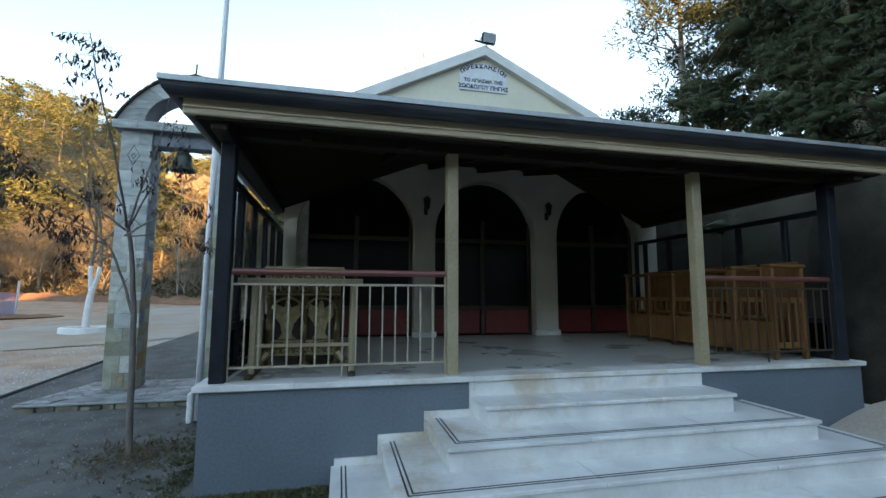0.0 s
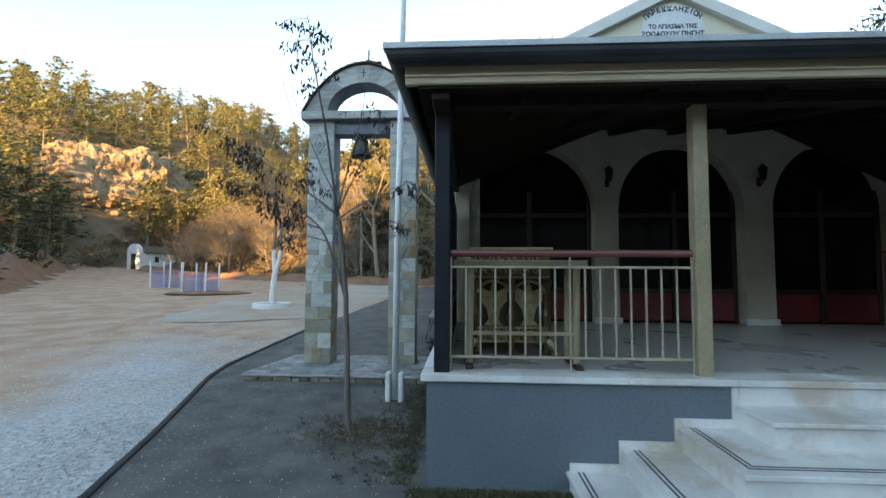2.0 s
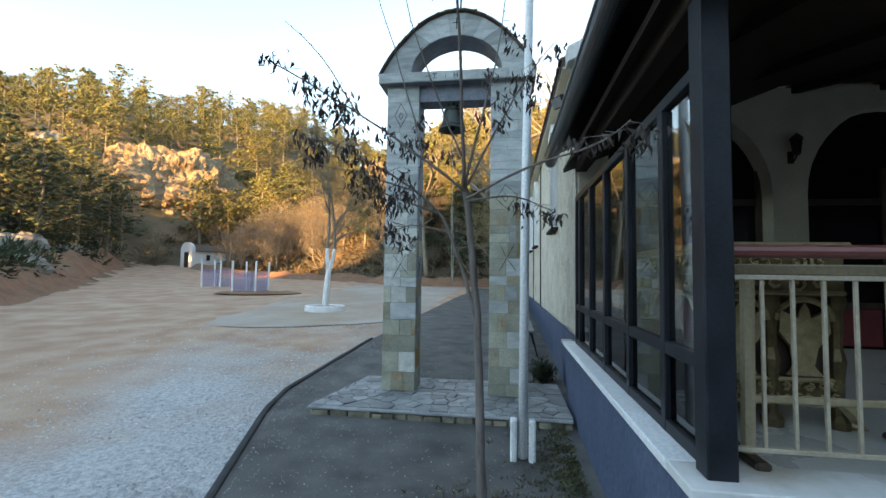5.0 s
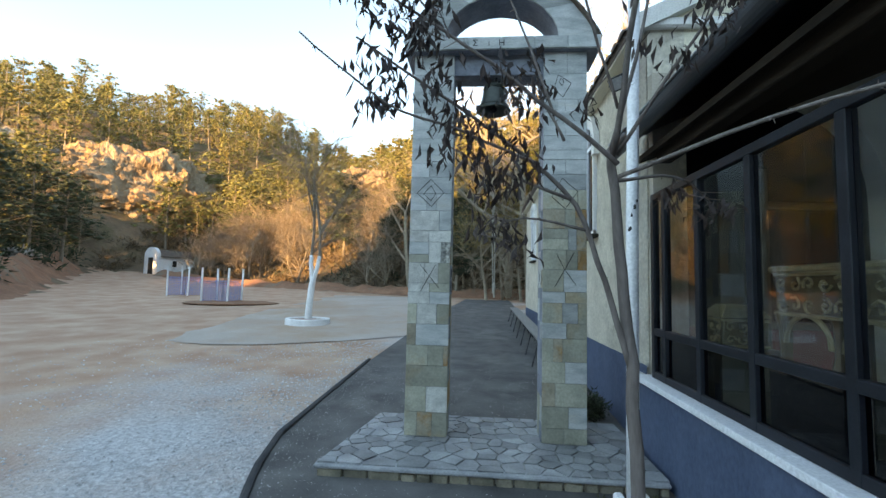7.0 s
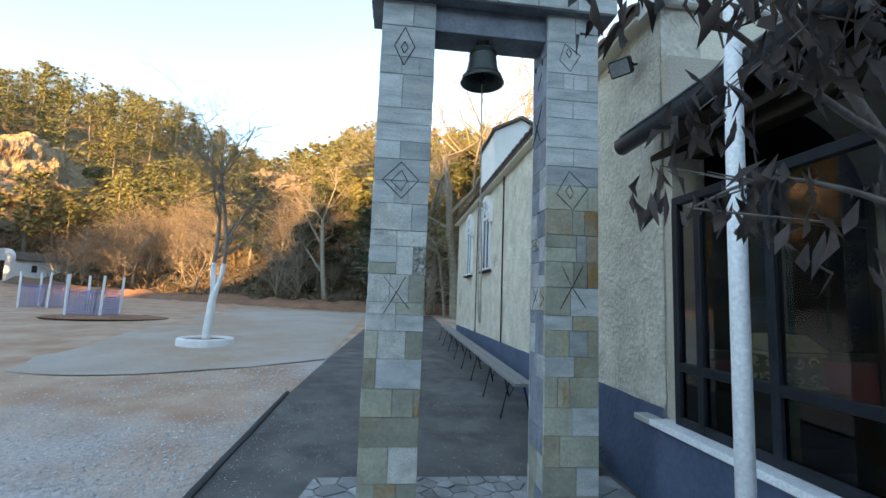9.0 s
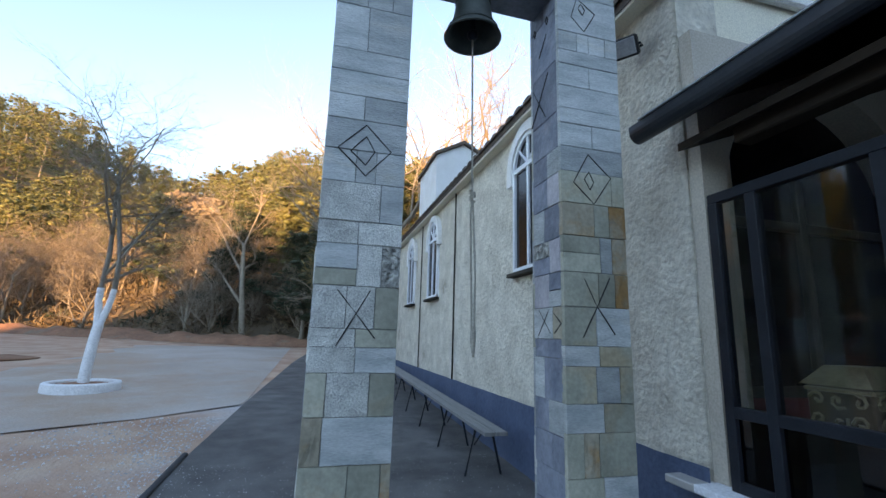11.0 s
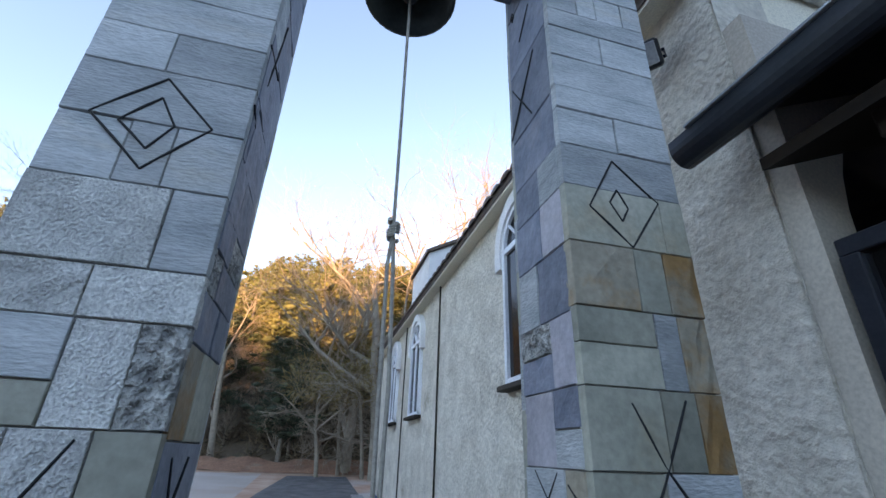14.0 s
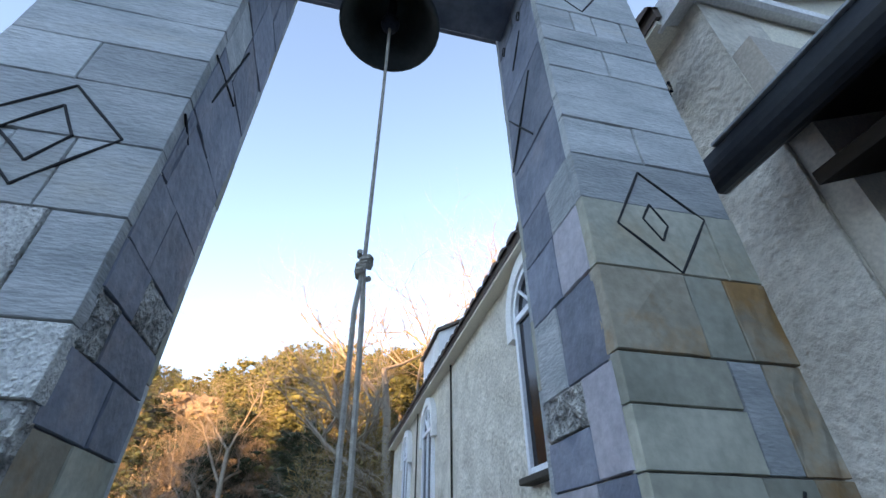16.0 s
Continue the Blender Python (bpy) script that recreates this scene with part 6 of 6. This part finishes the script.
# ---- things round the church ----
def build_flagpole():
    e = thing("flagpole", "white painted steel flagpole with peeling paint", "flagpole")
    x, y = -1.05, 4.88
    bm = bmesh.new()
    tube(bm, [(x, y, 0.05), (x + 0.01, y, 2.0), (x + 0.05, y, 4.5), (x + 0.09, y, 7.2)], [0.038, 0.037, 0.033, 0.028], 12)
    part("pole", bm, "white_paint", e, smooth=True)
    for dx in (-0.075, 0.075):
        bm = bmesh.new()
        box(bm, x + dx - 0.028, x + dx + 0.028, y - 0.05, y + 0.05, -0.02, 0.36, 0.012)
        part("base_plate", bm, "whitewash", e)
    rng = random.Random(4)
    for k in range(7):
        z, a = 1.86 + rng.uniform(0, 0.34), -math.pi / 2 + rng.uniform(-0.9, 0.6)
        bm = bmesh.new()
        bmesh.ops.create_icosphere(bm, subdivisions=1, radius=1.0)
        for v in bm.verts:
            v.co = Vector((v.co.x * 0.006, v.co.y * rng.uniform(0.006, 0.011), v.co.z * rng.uniform(0.008, 0.018)))
        ob = part("paint_flake", bm, "kerb", e, "dark spot of flaked paint")
        ob.matrix_world = pose(x + 0.01 + 0.036 * math.cos(a), y + 0.036 * math.sin(a), z, 0, 0, math.degrees(a))


build_flagpole()


def build_bench():
    e = thing("bench", "long grey plank bench on dark steel trestles", "bench")
    y0, y1 = 8.45, 16.6
    top = lambda y: 0.655 + 0.027 * (y - 8.5)
    for xa, xb in ((-0.98, -0.87), (-0.862, -0.74)):
        bm = bmesh.new()
        vs = box(bm, xa, xb, y0, y1, 0, 0.035)
        for v in bm.verts:
            v.co.z += top(v.co.y) - 0.035
        part("plank", bm, "bench_grey", e)
    for k in range(8):
        y = y0 + 0.35 + k * (y1 - y0 - 0.7) / 7
        z, g = top(y) - 0.036, ground_z(0, y)
        bm = bmesh.new()
        tube(bm, [(-1.06, y, g), (-0.95, y, z - 0.012), (-0.77, y, z - 0.012), (-0.66, y, g)], 0.014, 6)
        tube(bm, [(-0.86, y, z - 0.02), (-0.86, y + 0.28, g + 0.25)], 0.008, 5)
        part("trestle", bm, "dark_metal", e)


build_bench()


def build_dark_bush():
    rng = np.random.default_rng(2)
    c = np.array([(-0.70 + rng.normal(0, 0.05), 7.25 + rng.normal(0, 0.06), 0.24 + rng.normal(0, 0.05)) for _ in range(40)])
    v, t = needles(rng, c, np.full(40, 0.10), 40, 0.05, 0.018, 0.9)
    tagged(quick("shrub", "pine_dark_shaded", v, t), "small dark clipped shrub against the church plinth", "bush")


build_dark_bush()


def floodlight(at, aim, s, label):
    e = thing("floodlight", label, "floodlight", "floodlights", at)
    m = look((0, 0, 0), aim)
    bm = bmesh.new()
    box(bm, -s, s, -s * 0.75, s * 0.75, -s * 0.25, s * 0.45, s * 0.14)
    for k in range(5):
        x = -s * 0.7 + k * s * 0.35
        box(bm, x - 0.006, x + 0.006, -s * 0.6, s * 0.6, s * 0.40, s * 0.62)
    housing = part("housing", bm, "black_rubber", e)
    housing.matrix_local = m
    bm = bmesh.new()
    box(bm, -s * 0.85, s * 0.85, -s * 0.6, s * 0.6, -s * 0.30, -s * 0.22, 0.004)
    part("lens", bm, "lens", housing, "clear glass front")
    bm = bmesh.new()
    tube(bm, [(-s * 1.1, 0, 0), (-s * 1.1, -s * 0.2, s * 0.9), (s * 1.1, -s * 0.2, s * 0.9), (s * 1.1, 0, 0)], 0.010, 6)
    tube(bm, [(0, -s * 0.2, s * 0.9), (0, -s * 0.2, s * 1.35)], 0.012, 6)
    part("bracket", bm, "dark_metal", e).matrix_local = m
    return e


floodlight((2.93, 6.25, 5.98), (0.05, -1, -0.25), 0.125, "black floodlight with a glass front on the gable's peak")
floodlight((-0.56, 6.72, 3.72), (-0.7, -0.5, -0.55), 0.10, "small black floodlight on the church's side wall")
bm = bmesh.new()
tube(bm, [(2.93, 6.38, 5.80), (2.93, 6.36, 5.95), (2.70, 6.34, 5.97)], 0.016, 6)
tagged(part("light_bracket", bm, "dark_metal"), "dark steel arm that carries the gable floodlight", "bracket")


def build_sign():
    e = thing("church_sign", "pale painted name board with dark Greek lettering on the gable", "sign")
    y = CY0 - 0.008
    xc, w, z0, z1 = 2.87, 0.44, 5.06, 5.34
    bm = bmesh.new()
    pts = [(xc - w, z0), (xc + w, z0), (xc + w, z1)] + [(xc + w * math.cos(math.pi * k / 12), z1 + 0.24 * math.sin(math.pi * k / 12)) for k in range(1, 12)] + [(xc - w, z1)]
    wall_poly(bm, pts, y - 0.012, y + 0.01)
    bmesh.ops.recalc_face_normals(bm, faces=bm.faces)
    part("board", bm, "sign_board", e)

    def letter(s, x, z, size, turn=0.0):
        c = bpy.data.curves.new("letter", "FONT")
        c.body, c.size, c.extrude, c.align_x, c.offset = s, size, 0.001, "CENTER", 0.004
        c.materials.append(M["sign_ink"])
        ob = new("letter", c)
        ob.parent = e
        ob.matrix_world = Matrix.Translation((x, y - 0.014, z)) @ pose(0, 0, 0, 90, 0, 0) @ pose(0, 0, 0, 0, 0, turn)
    word = "ΠΑΡΕΚΚΛΗΣΙΟΝ"
    for k, ch in enumerate(word):
        a = math.radians(152 - 124 * k / (len(word) - 1))
        letter(ch, xc + 0.42 * math.cos(a), z1 - 0.065 + 0.21 * math.sin(a), 0.105, (math.degrees(a) - 90) * 0.55)
    letter("ΤΟ ΑΓΙΑΣΜΑ ΤΗΣ", xc, 5.215, 0.085)
    letter("ΖΩΟΔΟΧΟΥ ΠΗΓΗΣ", xc, 5.095, 0.098)


build_sign()


def wall_lamp(x, z):
    e = thing("wall_lantern", "black iron wall lantern on the pier", "lantern", "wall lanterns", (x, CY0 - 0.10, z))
    bm = bmesh.new()
    tube(bm, [(0, 0, -0.12), (0, -0.07, -0.15), (0, -0.11, -0.11)], 0.010, 6)
    box(bm, -0.03, 0.03, -0.015, 0.0, -0.17, -0.04, 0.004)
    part("arm", bm, "black_rubber", e)
    bm = bmesh.new()
    lathe(bm, [(0.0, -0.11), (0.035, -0.10), (0.04, -0.09), (0.062, 0.06), (0.07, 0.065), (0.04, 0.10), (0.012, 0.125), (0.0, 0.14)], 6, (0, -0.11, 0))
    cage = part("cage", bm, "black_rubber", e)
    bm = bmesh.new()
    lathe(bm, [(0.037, -0.08), (0.058, 0.05)], 6, (0, -0.114, 0))
    part("glass", bm, "dark_glass", cage)


wall_lamp(1.83, 2.95)
wall_lamp(3.98, 2.95)


# ---- things in the porch ----
def build_stall(y, first):
    """A church stall facing -x."""
    e = thing("church_stall", "varnished orange wooden church stall with tall armrests", "stall", "row of church stalls", (5.05, y, FLOOR))
    for s in (-0.24, 0.24):
        for x in (0.0, 0.40):
            bm = bmesh.new()
            box(bm, x - 0.025, x + 0.025, s - 0.025, s + 0.025, 0.0, 1.0 if x else 0.98, 0.006)
            part("post", bm, "stall_wood", e)
        bm = bmesh.new()
        box(bm, -0.05, 0.45, s - 0.038, s + 0.038, 0.985, 1.025, 0.012)
        part("armrest", bm, "stall_wood", e)
        bm = bmesh.new()
        for z in (0.12, 0.60):
            box(bm, 0.02, 0.38, s - 0.018, s + 0.018, z, z + 0.06, 0.005)
        for k in range(3):
            box(bm, 0.08 + 0.1 * k, 0.115 + 0.1 * k, s - 0.012, s + 0.012, 0.18, 0.60)
        part("side_frame", bm, "stall_wood", e)
    bm = bmesh.new()
    box(bm, 0.385, 0.41, -0.22, 0.22, 0.08, 1.06, 0.006)
    part("backrest", bm, "stall_wood", e)
    bm = bmesh.new()
    box(bm, 0.05, 0.38, -0.215, 0.215, 0.42, 0.45, 0.008)
    part("seat", bm, "stall_wood", e)
    bm = bmesh.new()
    box(bm, -0.012, 0.012, -0.22, 0.22, 0.06, 0.40, 0.004)
    part("front_panel", bm, "stall_wood", e)


for k in range(5):
    build_stall(3.35 + k * 0.50, k == 0)


def build_table():
    e = thing("trestle_table", "pale topped table on khaki tubular legs behind the railing", "table")
    y0, y1 = 3.08, 3.50
    bm = bmesh.new()
    box(bm, -0.32, 0.68, y0, y1, 1.555, 1.60, 0.006)
    part("tabletop", bm, "khaki_paint", e)
    for x in (-0.20, 0.60):
        for y in (y0 + 0.06, y1 - 0.06):
            bm = bmesh.new()
            tube(bm, [(x, y, FLOOR + 0.03), (x + 0.01, y, 1.555)], 0.028, 8)
            part("leg", bm, "khaki_paint", e)
        bm = bmesh.new()
        box(bm, x - 0.03, x + 0.03, y0 - 0.06, y1 + 0.03, FLOOR + 0.001, FLOOR + 0.035, 0.01)
        part("foot", bm, "dark_wood", e)
    bm = bmesh.new()
    box(bm, -0.20, 0.60, y0 + 0.045, y0 + 0.075, 1.03, 1.06, 0.005)
    part("crossbar", bm, "khaki_paint", e)


build_table()


def carved_panel(bm, x0, x1, z0, z1, y, seed, ax):
    """Scroll relief: rings and tendrils over a panel. ax: 0 panel along x, 1 along y."""
    rng = random.Random(seed)
    def W(a, d, z):
        return (a, y - d, z) if ax == 0 else (y - d, a, z)
    step = (z1 - z0) * 0.5
    a = x0 + step * 0.5
    k = 0
    while a < x1 - step * 0.3:
        for zc in (z0 + step * 0.5, z0 + step * 1.5):
            r = step * 0.42
            pts = [W(a + r * (1 - 0.13 * q) * math.cos(q * 0.9 + k), 0.012, zc + r * (1 - 0.13 * q) * math.sin(q * 0.9 + k)) for q in range(8)]
            tube(bm, pts, [0.009] * 7 + [0.014], 4)
            k += 1.3
        a += step * 0.95
    for zc in (z0, z1):
        tube(bm, [W(x0, 0.006, zc), W(x1, 0.006, zc)], 0.012, 5)


def build_candle_stand():
    e = thing("candle_stand", "carved gilded wooden candle stand with arches and eagles", "candle stand")
    x0, x1, y0, y1 = -0.17, 0.50, 3.62, 4.95
    bm = bmesh.new()
    box(bm, x0 - 0.03, x1 + 0.03, y0 - 0.03, y1 + 0.03, 1.69, 1.73, 0.012)
    part("tray", bm, "gilt", e, "gilded tray edge")
    bm = bmesh.new()
    box(bm, x0, x1, y0, y1, 1.45, 1.69)
    frieze = part("frieze", bm, "brass", e)
    bm = bmesh.new()
    carved_panel(bm, x0, x1, 1.47, 1.68, y0, 1, 0)
    carved_panel(bm, y0, y1, 1.45, 1.68, x0, 2, 1)
    part("frieze_carving", bm, "gilt", frieze, "gilded scroll carving")
    for x in (x0 + 0.03, (x0 + x1) / 2, x1 - 0.03):
        for y in (y0 + 0.03, y1 - 0.03):
            bm = bmesh.new()
            lathe(bm, [(0.05, 0), (0.055, 0.04), (0.03, 0.07), (0.035, 0.25), (0.045, 0.34), (0.03, 0.40), (0.035, 0.58), (0.05, 0.63), (0.05, 0.66)], 8, (x, y, FLOOR))
            part("column", bm, "brass", e)
    for xa, xb in ((x0 + 0.05, (x0 + x1) / 2 - 0.02), ((x0 + x1) / 2 + 0.02, x1 - 0.05)):
        xm, h = (xa + xb) / 2, (xb - xa) / 2
        bm = bmesh.new()
        tube(bm, [(xm + h * math.cos(math.pi * k / 10), y0 + 0.01, 1.33 + h * 0.8 * math.sin(math.pi * k / 10)) for k in range(11)], 0.016, 6)
        part("arch", bm, "gilt", e)
        # a plain spread-winged bird shape
        bm = bmesh.new()
        half = [(0, 0.20), (0.02, 0.17), (0.03, 0.12), (0.11, 0.16), (0.12, 0.05), (0.06, -0.03), (0.04, -0.12), (0.08, -0.17), (0, -0.17)]
        out = [(xm + a, 1.22 + b) for a, b in half] + [(xm - a, 1.22 + b) for a, b in half[-2:0:-1]]
        wall_poly(bm, out, y0 + 0.005, y0 + 0.04)
        bmesh.ops.recalc_face_normals(bm, faces=bm.faces)
        part("bird_relief", bm, "gilt", e, "gilded bird relief")
    bm = bmesh.new()
    box(bm, x0 + 0.02, x1 - 0.02, y0 + 0.02, y1 - 0.02, 0.90, 1.04, 0.01)
    base = part("base", bm, "brass", e)
    bm = bmesh.new()
    carved_panel(bm, x0 + 0.02, x1 - 0.02, 0.91, 1.03, y0 + 0.02, 3, 0)
    carved_panel(bm, y0 + 0.02, y1 - 0.02, 0.91, 1.03, x0 + 0.02, 4, 1)
    part("base_carving", bm, "gilt", base)
    bm = bmesh.new()
    box(bm, x0 + 0.04, x1 - 0.04, y0 + 0.07, y0 + 0.09, 1.04, 1.45)
    part("back_panel", bm, "dark_wood", e)
    for k in range(3):
        yc, h = y0 + 0.25 + k * 0.42, 0.17
        bm = bmesh.new()
        tube(bm, [(x0 + 0.005, yc + h * math.cos(math.pi * q / 10), 1.28 + h * math.sin(math.pi * q / 10)) for q in range(11)], 0.014, 6)
        part("arch", bm, "gilt", e)
    for x in (x0 + 0.02, x1 - 0.02):
        for y in (y0 + 0.02, y1 - 0.02):
            bm = bmesh.new()
            tube(bm, [(x, y, 0.92), (x + (0.05 if x > 0.2 else -0.05), y - 0.03, 0.86), (x + (0.07 if x > 0.2 else -0.07), y - 0.04, 0.815), (x + (0.03 if x > 0.2 else -0.03), y - 0.02, 0.815)], [0.04, 0.03, 0.025, 0.02], 6)
            part("foot", bm, "gilt", e)


build_candle_stand()


def build_carved_box():
    p = thing("pedestal", "dark wooden pedestal under the carved box", "pedestal")
    bm = bmesh.new()
    box(bm, -0.10, 0.34, 5.72, 6.12, FLOOR, 1.10, 0.01)
    part("body", bm, "dark_wood", p)
    bm = bmesh.new()
    box(bm, -0.12, 0.36, 5.70, 6.14, 1.10, 1.125, 0.006)
    part("top", bm, "dark_wood", p)
    e = thing("reliquary_box", "pale gilded openwork box with a domed lid", "box")
    x0, x1, y0, y1, z = -0.06, 0.28, 5.76, 6.06, 1.126
    bm = bmesh.new()
    box(bm, x0, x1, y0, y1, z, z + 0.24, 0.008)
    body = part("body", bm, "brass", e)
    bm = bmesh.new()
    carved_panel(bm, x0, x1, z + 0.02, z + 0.22, y0, 5, 0)
    carved_panel(bm, y0, y1, z + 0.02, z + 0.22, x0, 6, 1)
    part("carving", bm, "gilt", body)
    bm = bmesh.new()
    a = [bm.verts.new(q) for q in ((x0 - 0.02, y0 - 0.02, z + 0.24), (x1 + 0.02, y0 - 0.02, z + 0.24), (x1 + 0.02, y1 + 0.02, z + 0.24), (x0 - 0.02, y1 + 0.02, z + 0.24))]
    b = [bm.verts.new(q) for q in ((x0 + 0.06, y0 + 0.06, z + 0.34), (x1 - 0.06, y0 + 0.06, z + 0.34), (x1 - 0.06, y1 - 0.06, z + 0.34), (x0 + 0.06, y1 - 0.06, z + 0.34))]
    for k in range(4):
        bm.faces.new((a[k], a[(k + 1) % 4], b[(k + 1) % 4], b[k]))
    bm.faces.new(b)
    bm.faces.new(a[::-1])
    part("lid", bm, "gilt", e)


build_carved_box()


# ---- the white chapel up the road ----
def build_chapel():
    e = thing("chapel", "tiny whitewashed chapel with a round-topped front and dark tile roof", "chapel", at=(-31.9, 40.4, ground_z(-31.9, 40.4) - 0.05), rz=-18)
    def own(name, bm, mat, label=""):
        ob = part(name, bm, mat, e, label)
        return ob
    bm = bmesh.new()
    pts = [(-0.9, 0), (0.9, 0), (0.9, 1.75)] + [(0.9 * math.cos(math.pi * k / 12), 1.75 + 0.75 * math.sin(math.pi * k / 12)) for k in range(1, 12)] + [(-0.9, 1.75)]
    wall_poly(bm, pts, -0.15, 0.15)
    bmesh.ops.recalc_face_normals(bm, faces=bm.faces)
    own("front_wall", bm, "whitewash")
    bm = bmesh.new()
    box(bm, -0.8, 0.8, 0.15, 3.6, 0, 1.65)
    own("wall", bm, "whitewash")
    bm = bmesh.new()
    wall_poly(bm, [(-0.98, 1.60), (0, 2.22), (0.98, 1.60), (0.98, 1.68), (0, 2.32), (-0.98, 1.68)], 0.15, 3.75)
    bmesh.ops.recalc_face_normals(bm, faces=bm.faces)
    own("roof", bm, "roof_tile")
    bm = bmesh.new()
    box(bm, -0.32, 0.32, -0.17, -0.14, 0.05, 1.55, 0.01)
    own("door", bm, "black_rubber", "dark doorway")
    for y in (1.6,):
        bm = bmesh.new()
        box(bm, 0.79, 0.815, y - 0.2, y + 0.2, 0.75, 1.3, 0.004)
        own("window", bm, "black_rubber", "small dark window")


build_chapel()

# ---- retaining wall and concrete apron east of the porch ----
bm = bmesh.new()
rows = []
for i in range(40):
    y = -4 + i * 0.62
    h = 3.6 + 0.25 * fbm(y, 1, 0.4)
    rows.append([bm.verts.new((x + 0.03 * noise.noise(Vector((y, z, 2))), y, z)) for x, z in ((7.7, -0.1), (7.72, 0.9), (7.75, 1.8), (7.8, h), (8.9, h + 0.1), (8.9, -0.1))])
for r, s in zip(rows, rows[1:]):
    for k in range(5):
        bm.faces.new((r[k], s[k], s[k + 1], r[k + 1]))
bm.faces.new(rows[0]), bm.faces.new(rows[-1][::-1])
bmesh.ops.recalc_face_normals(bm, faces=bm.faces)
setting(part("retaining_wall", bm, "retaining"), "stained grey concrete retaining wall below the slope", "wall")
bm = bmesh.new()
rows = []
for i in range(16):
    x = 4.75 + i * 0.2
    rows.append([bm.verts.new((x, y, min(0.5, 0.02 + 0.36 * smoothstep(4.7, 6.2, x) * smoothstep(0.2, 2.4, y)))) for y in (0.2, 0.8, 1.4, 2.0, 2.6, 2.85)])
for r, s in zip(rows, rows[1:]):
    for k in range(5):
        bm.faces.new((r[k], s[k], s[k + 1], r[k + 1])).smooth = True
setting(part("apron", bm, "concrete"), "dusty concrete apron beside the stairs", "pavement")
rock_mass("boulder", (6.35, 2.5, 0.45), (0.35, 0.4, 0.3), 12.0, "rock", "brown stone at the porch corner", 20, 0.3, 3)

# ---- loose gravel along the path ----
def build_gravel():
    rng = np.random.default_rng(17)
    n = 9000
    y = rng.uniform(0.5, 12.0, n)
    d = rng.exponential(1.6, n)
    x = np.array([kerb_x(v) for v in y]) - 0.10 - d
    keep = x > -10
    x, y = x[keep], y[keep]
    n = len(x)
    base = np.array(((1, 0, 0), (-0.5, 0.87, 0), (-0.5, -0.87, 0), (0, 0, 0.8)))
    tri = np.array(((0, 1, 3), (1, 2, 3), (2, 0, 3)))
    s = rng.uniform(0.006, 0.021, n)
    a = rng.uniform(0, 6.28, n)
    R = np.stack((np.stack((np.cos(a), -np.sin(a), 0 * a), 1), np.stack((np.sin(a), np.cos(a), 0 * a), 1), np.stack((0 * a, 0 * a, 1 + 0 * a), 1)), 1)
    V = np.einsum("nij,kj->nki", R, base) * s[:, None, None] * rng.uniform(0.7, 1.3, (n, 4, 3))
    V += np.stack((x, y, np.array([ground_z(p, q) for p, q in zip(x, y)]) - 0.018), 1)[:, None]
    T = tri[None] + 4 * np.arange(n)[:, None, None]
    tagged(quick("gravel", "gravel_stone", V.reshape(-1, 3), T.reshape(-1, 3)), "loose pale crushed gravel beside the kerb", "gravel", kind="stuff")


build_gravel()


def build_debris():
    """Moss along the porch foot, and grit on the asphalt."""
    rng = np.random.default_rng(23)
    n = 1500
    along = rng.uniform(0, 1, n)
    front = rng.random(n) < 0.55
    x = np.where(front, -0.6 + 1.2 * along, -0.62 - rng.exponential(0.14, n))
    y = np.where(front, PY0 - 0.06 - rng.exponential(0.10, n), PY0 + 2.7 * along)
    c = np.stack((x, y, np.array([ground_z(0, v) for v in y]) + 0.022), 1)
    v, t = needles(rng, c, np.full(n, 0.035), 7, 0.03, 0.016, 0.25)
    tagged(quick("moss", "moss", v, t), "moss and dead leaves along the foot of the porch", "moss", kind="stuff")
    n = 5200
    y = rng.uniform(-0.5, 9.5, n)
    kx = np.array([kerb_x(q) for q in y])
    x = kx + 0.05 + (np.minimum(0.8, -0.6) - kx) * rng.uniform(0, 1, n) ** 1.6
    zz = np.array([ground_z(0, q) for q in y]) + 0.022
    keep = ~((y > 5.5) & (y < 7.05) & (x > -3.3))
    x, y, zz = x[keep], y[keep], zz[keep]
    n = len(x)
    base = np.array(((1, 0, 0), (-0.5, 0.87, 0), (-0.5, -0.87, 0), (0, 0, 0.7)))
    tri = np.array(((0, 1, 3), (1, 2, 3), (2, 0, 3)))
    V = base[None] * rng.uniform(0.002, 0.0075, n)[:, None, None] * rng.uniform(0.6, 1.4, (n, 4, 3)) + np.stack((x, y, zz), 1)[:, None]
    T = tri[None] + 4 * np.arange(n)[:, None, None]
    tagged(quick("grit", "gravel_stone", V.reshape(-1, 3), T.reshape(-1, 3)), "pale grit scattered on the asphalt", "grit", kind="stuff")


build_debris()
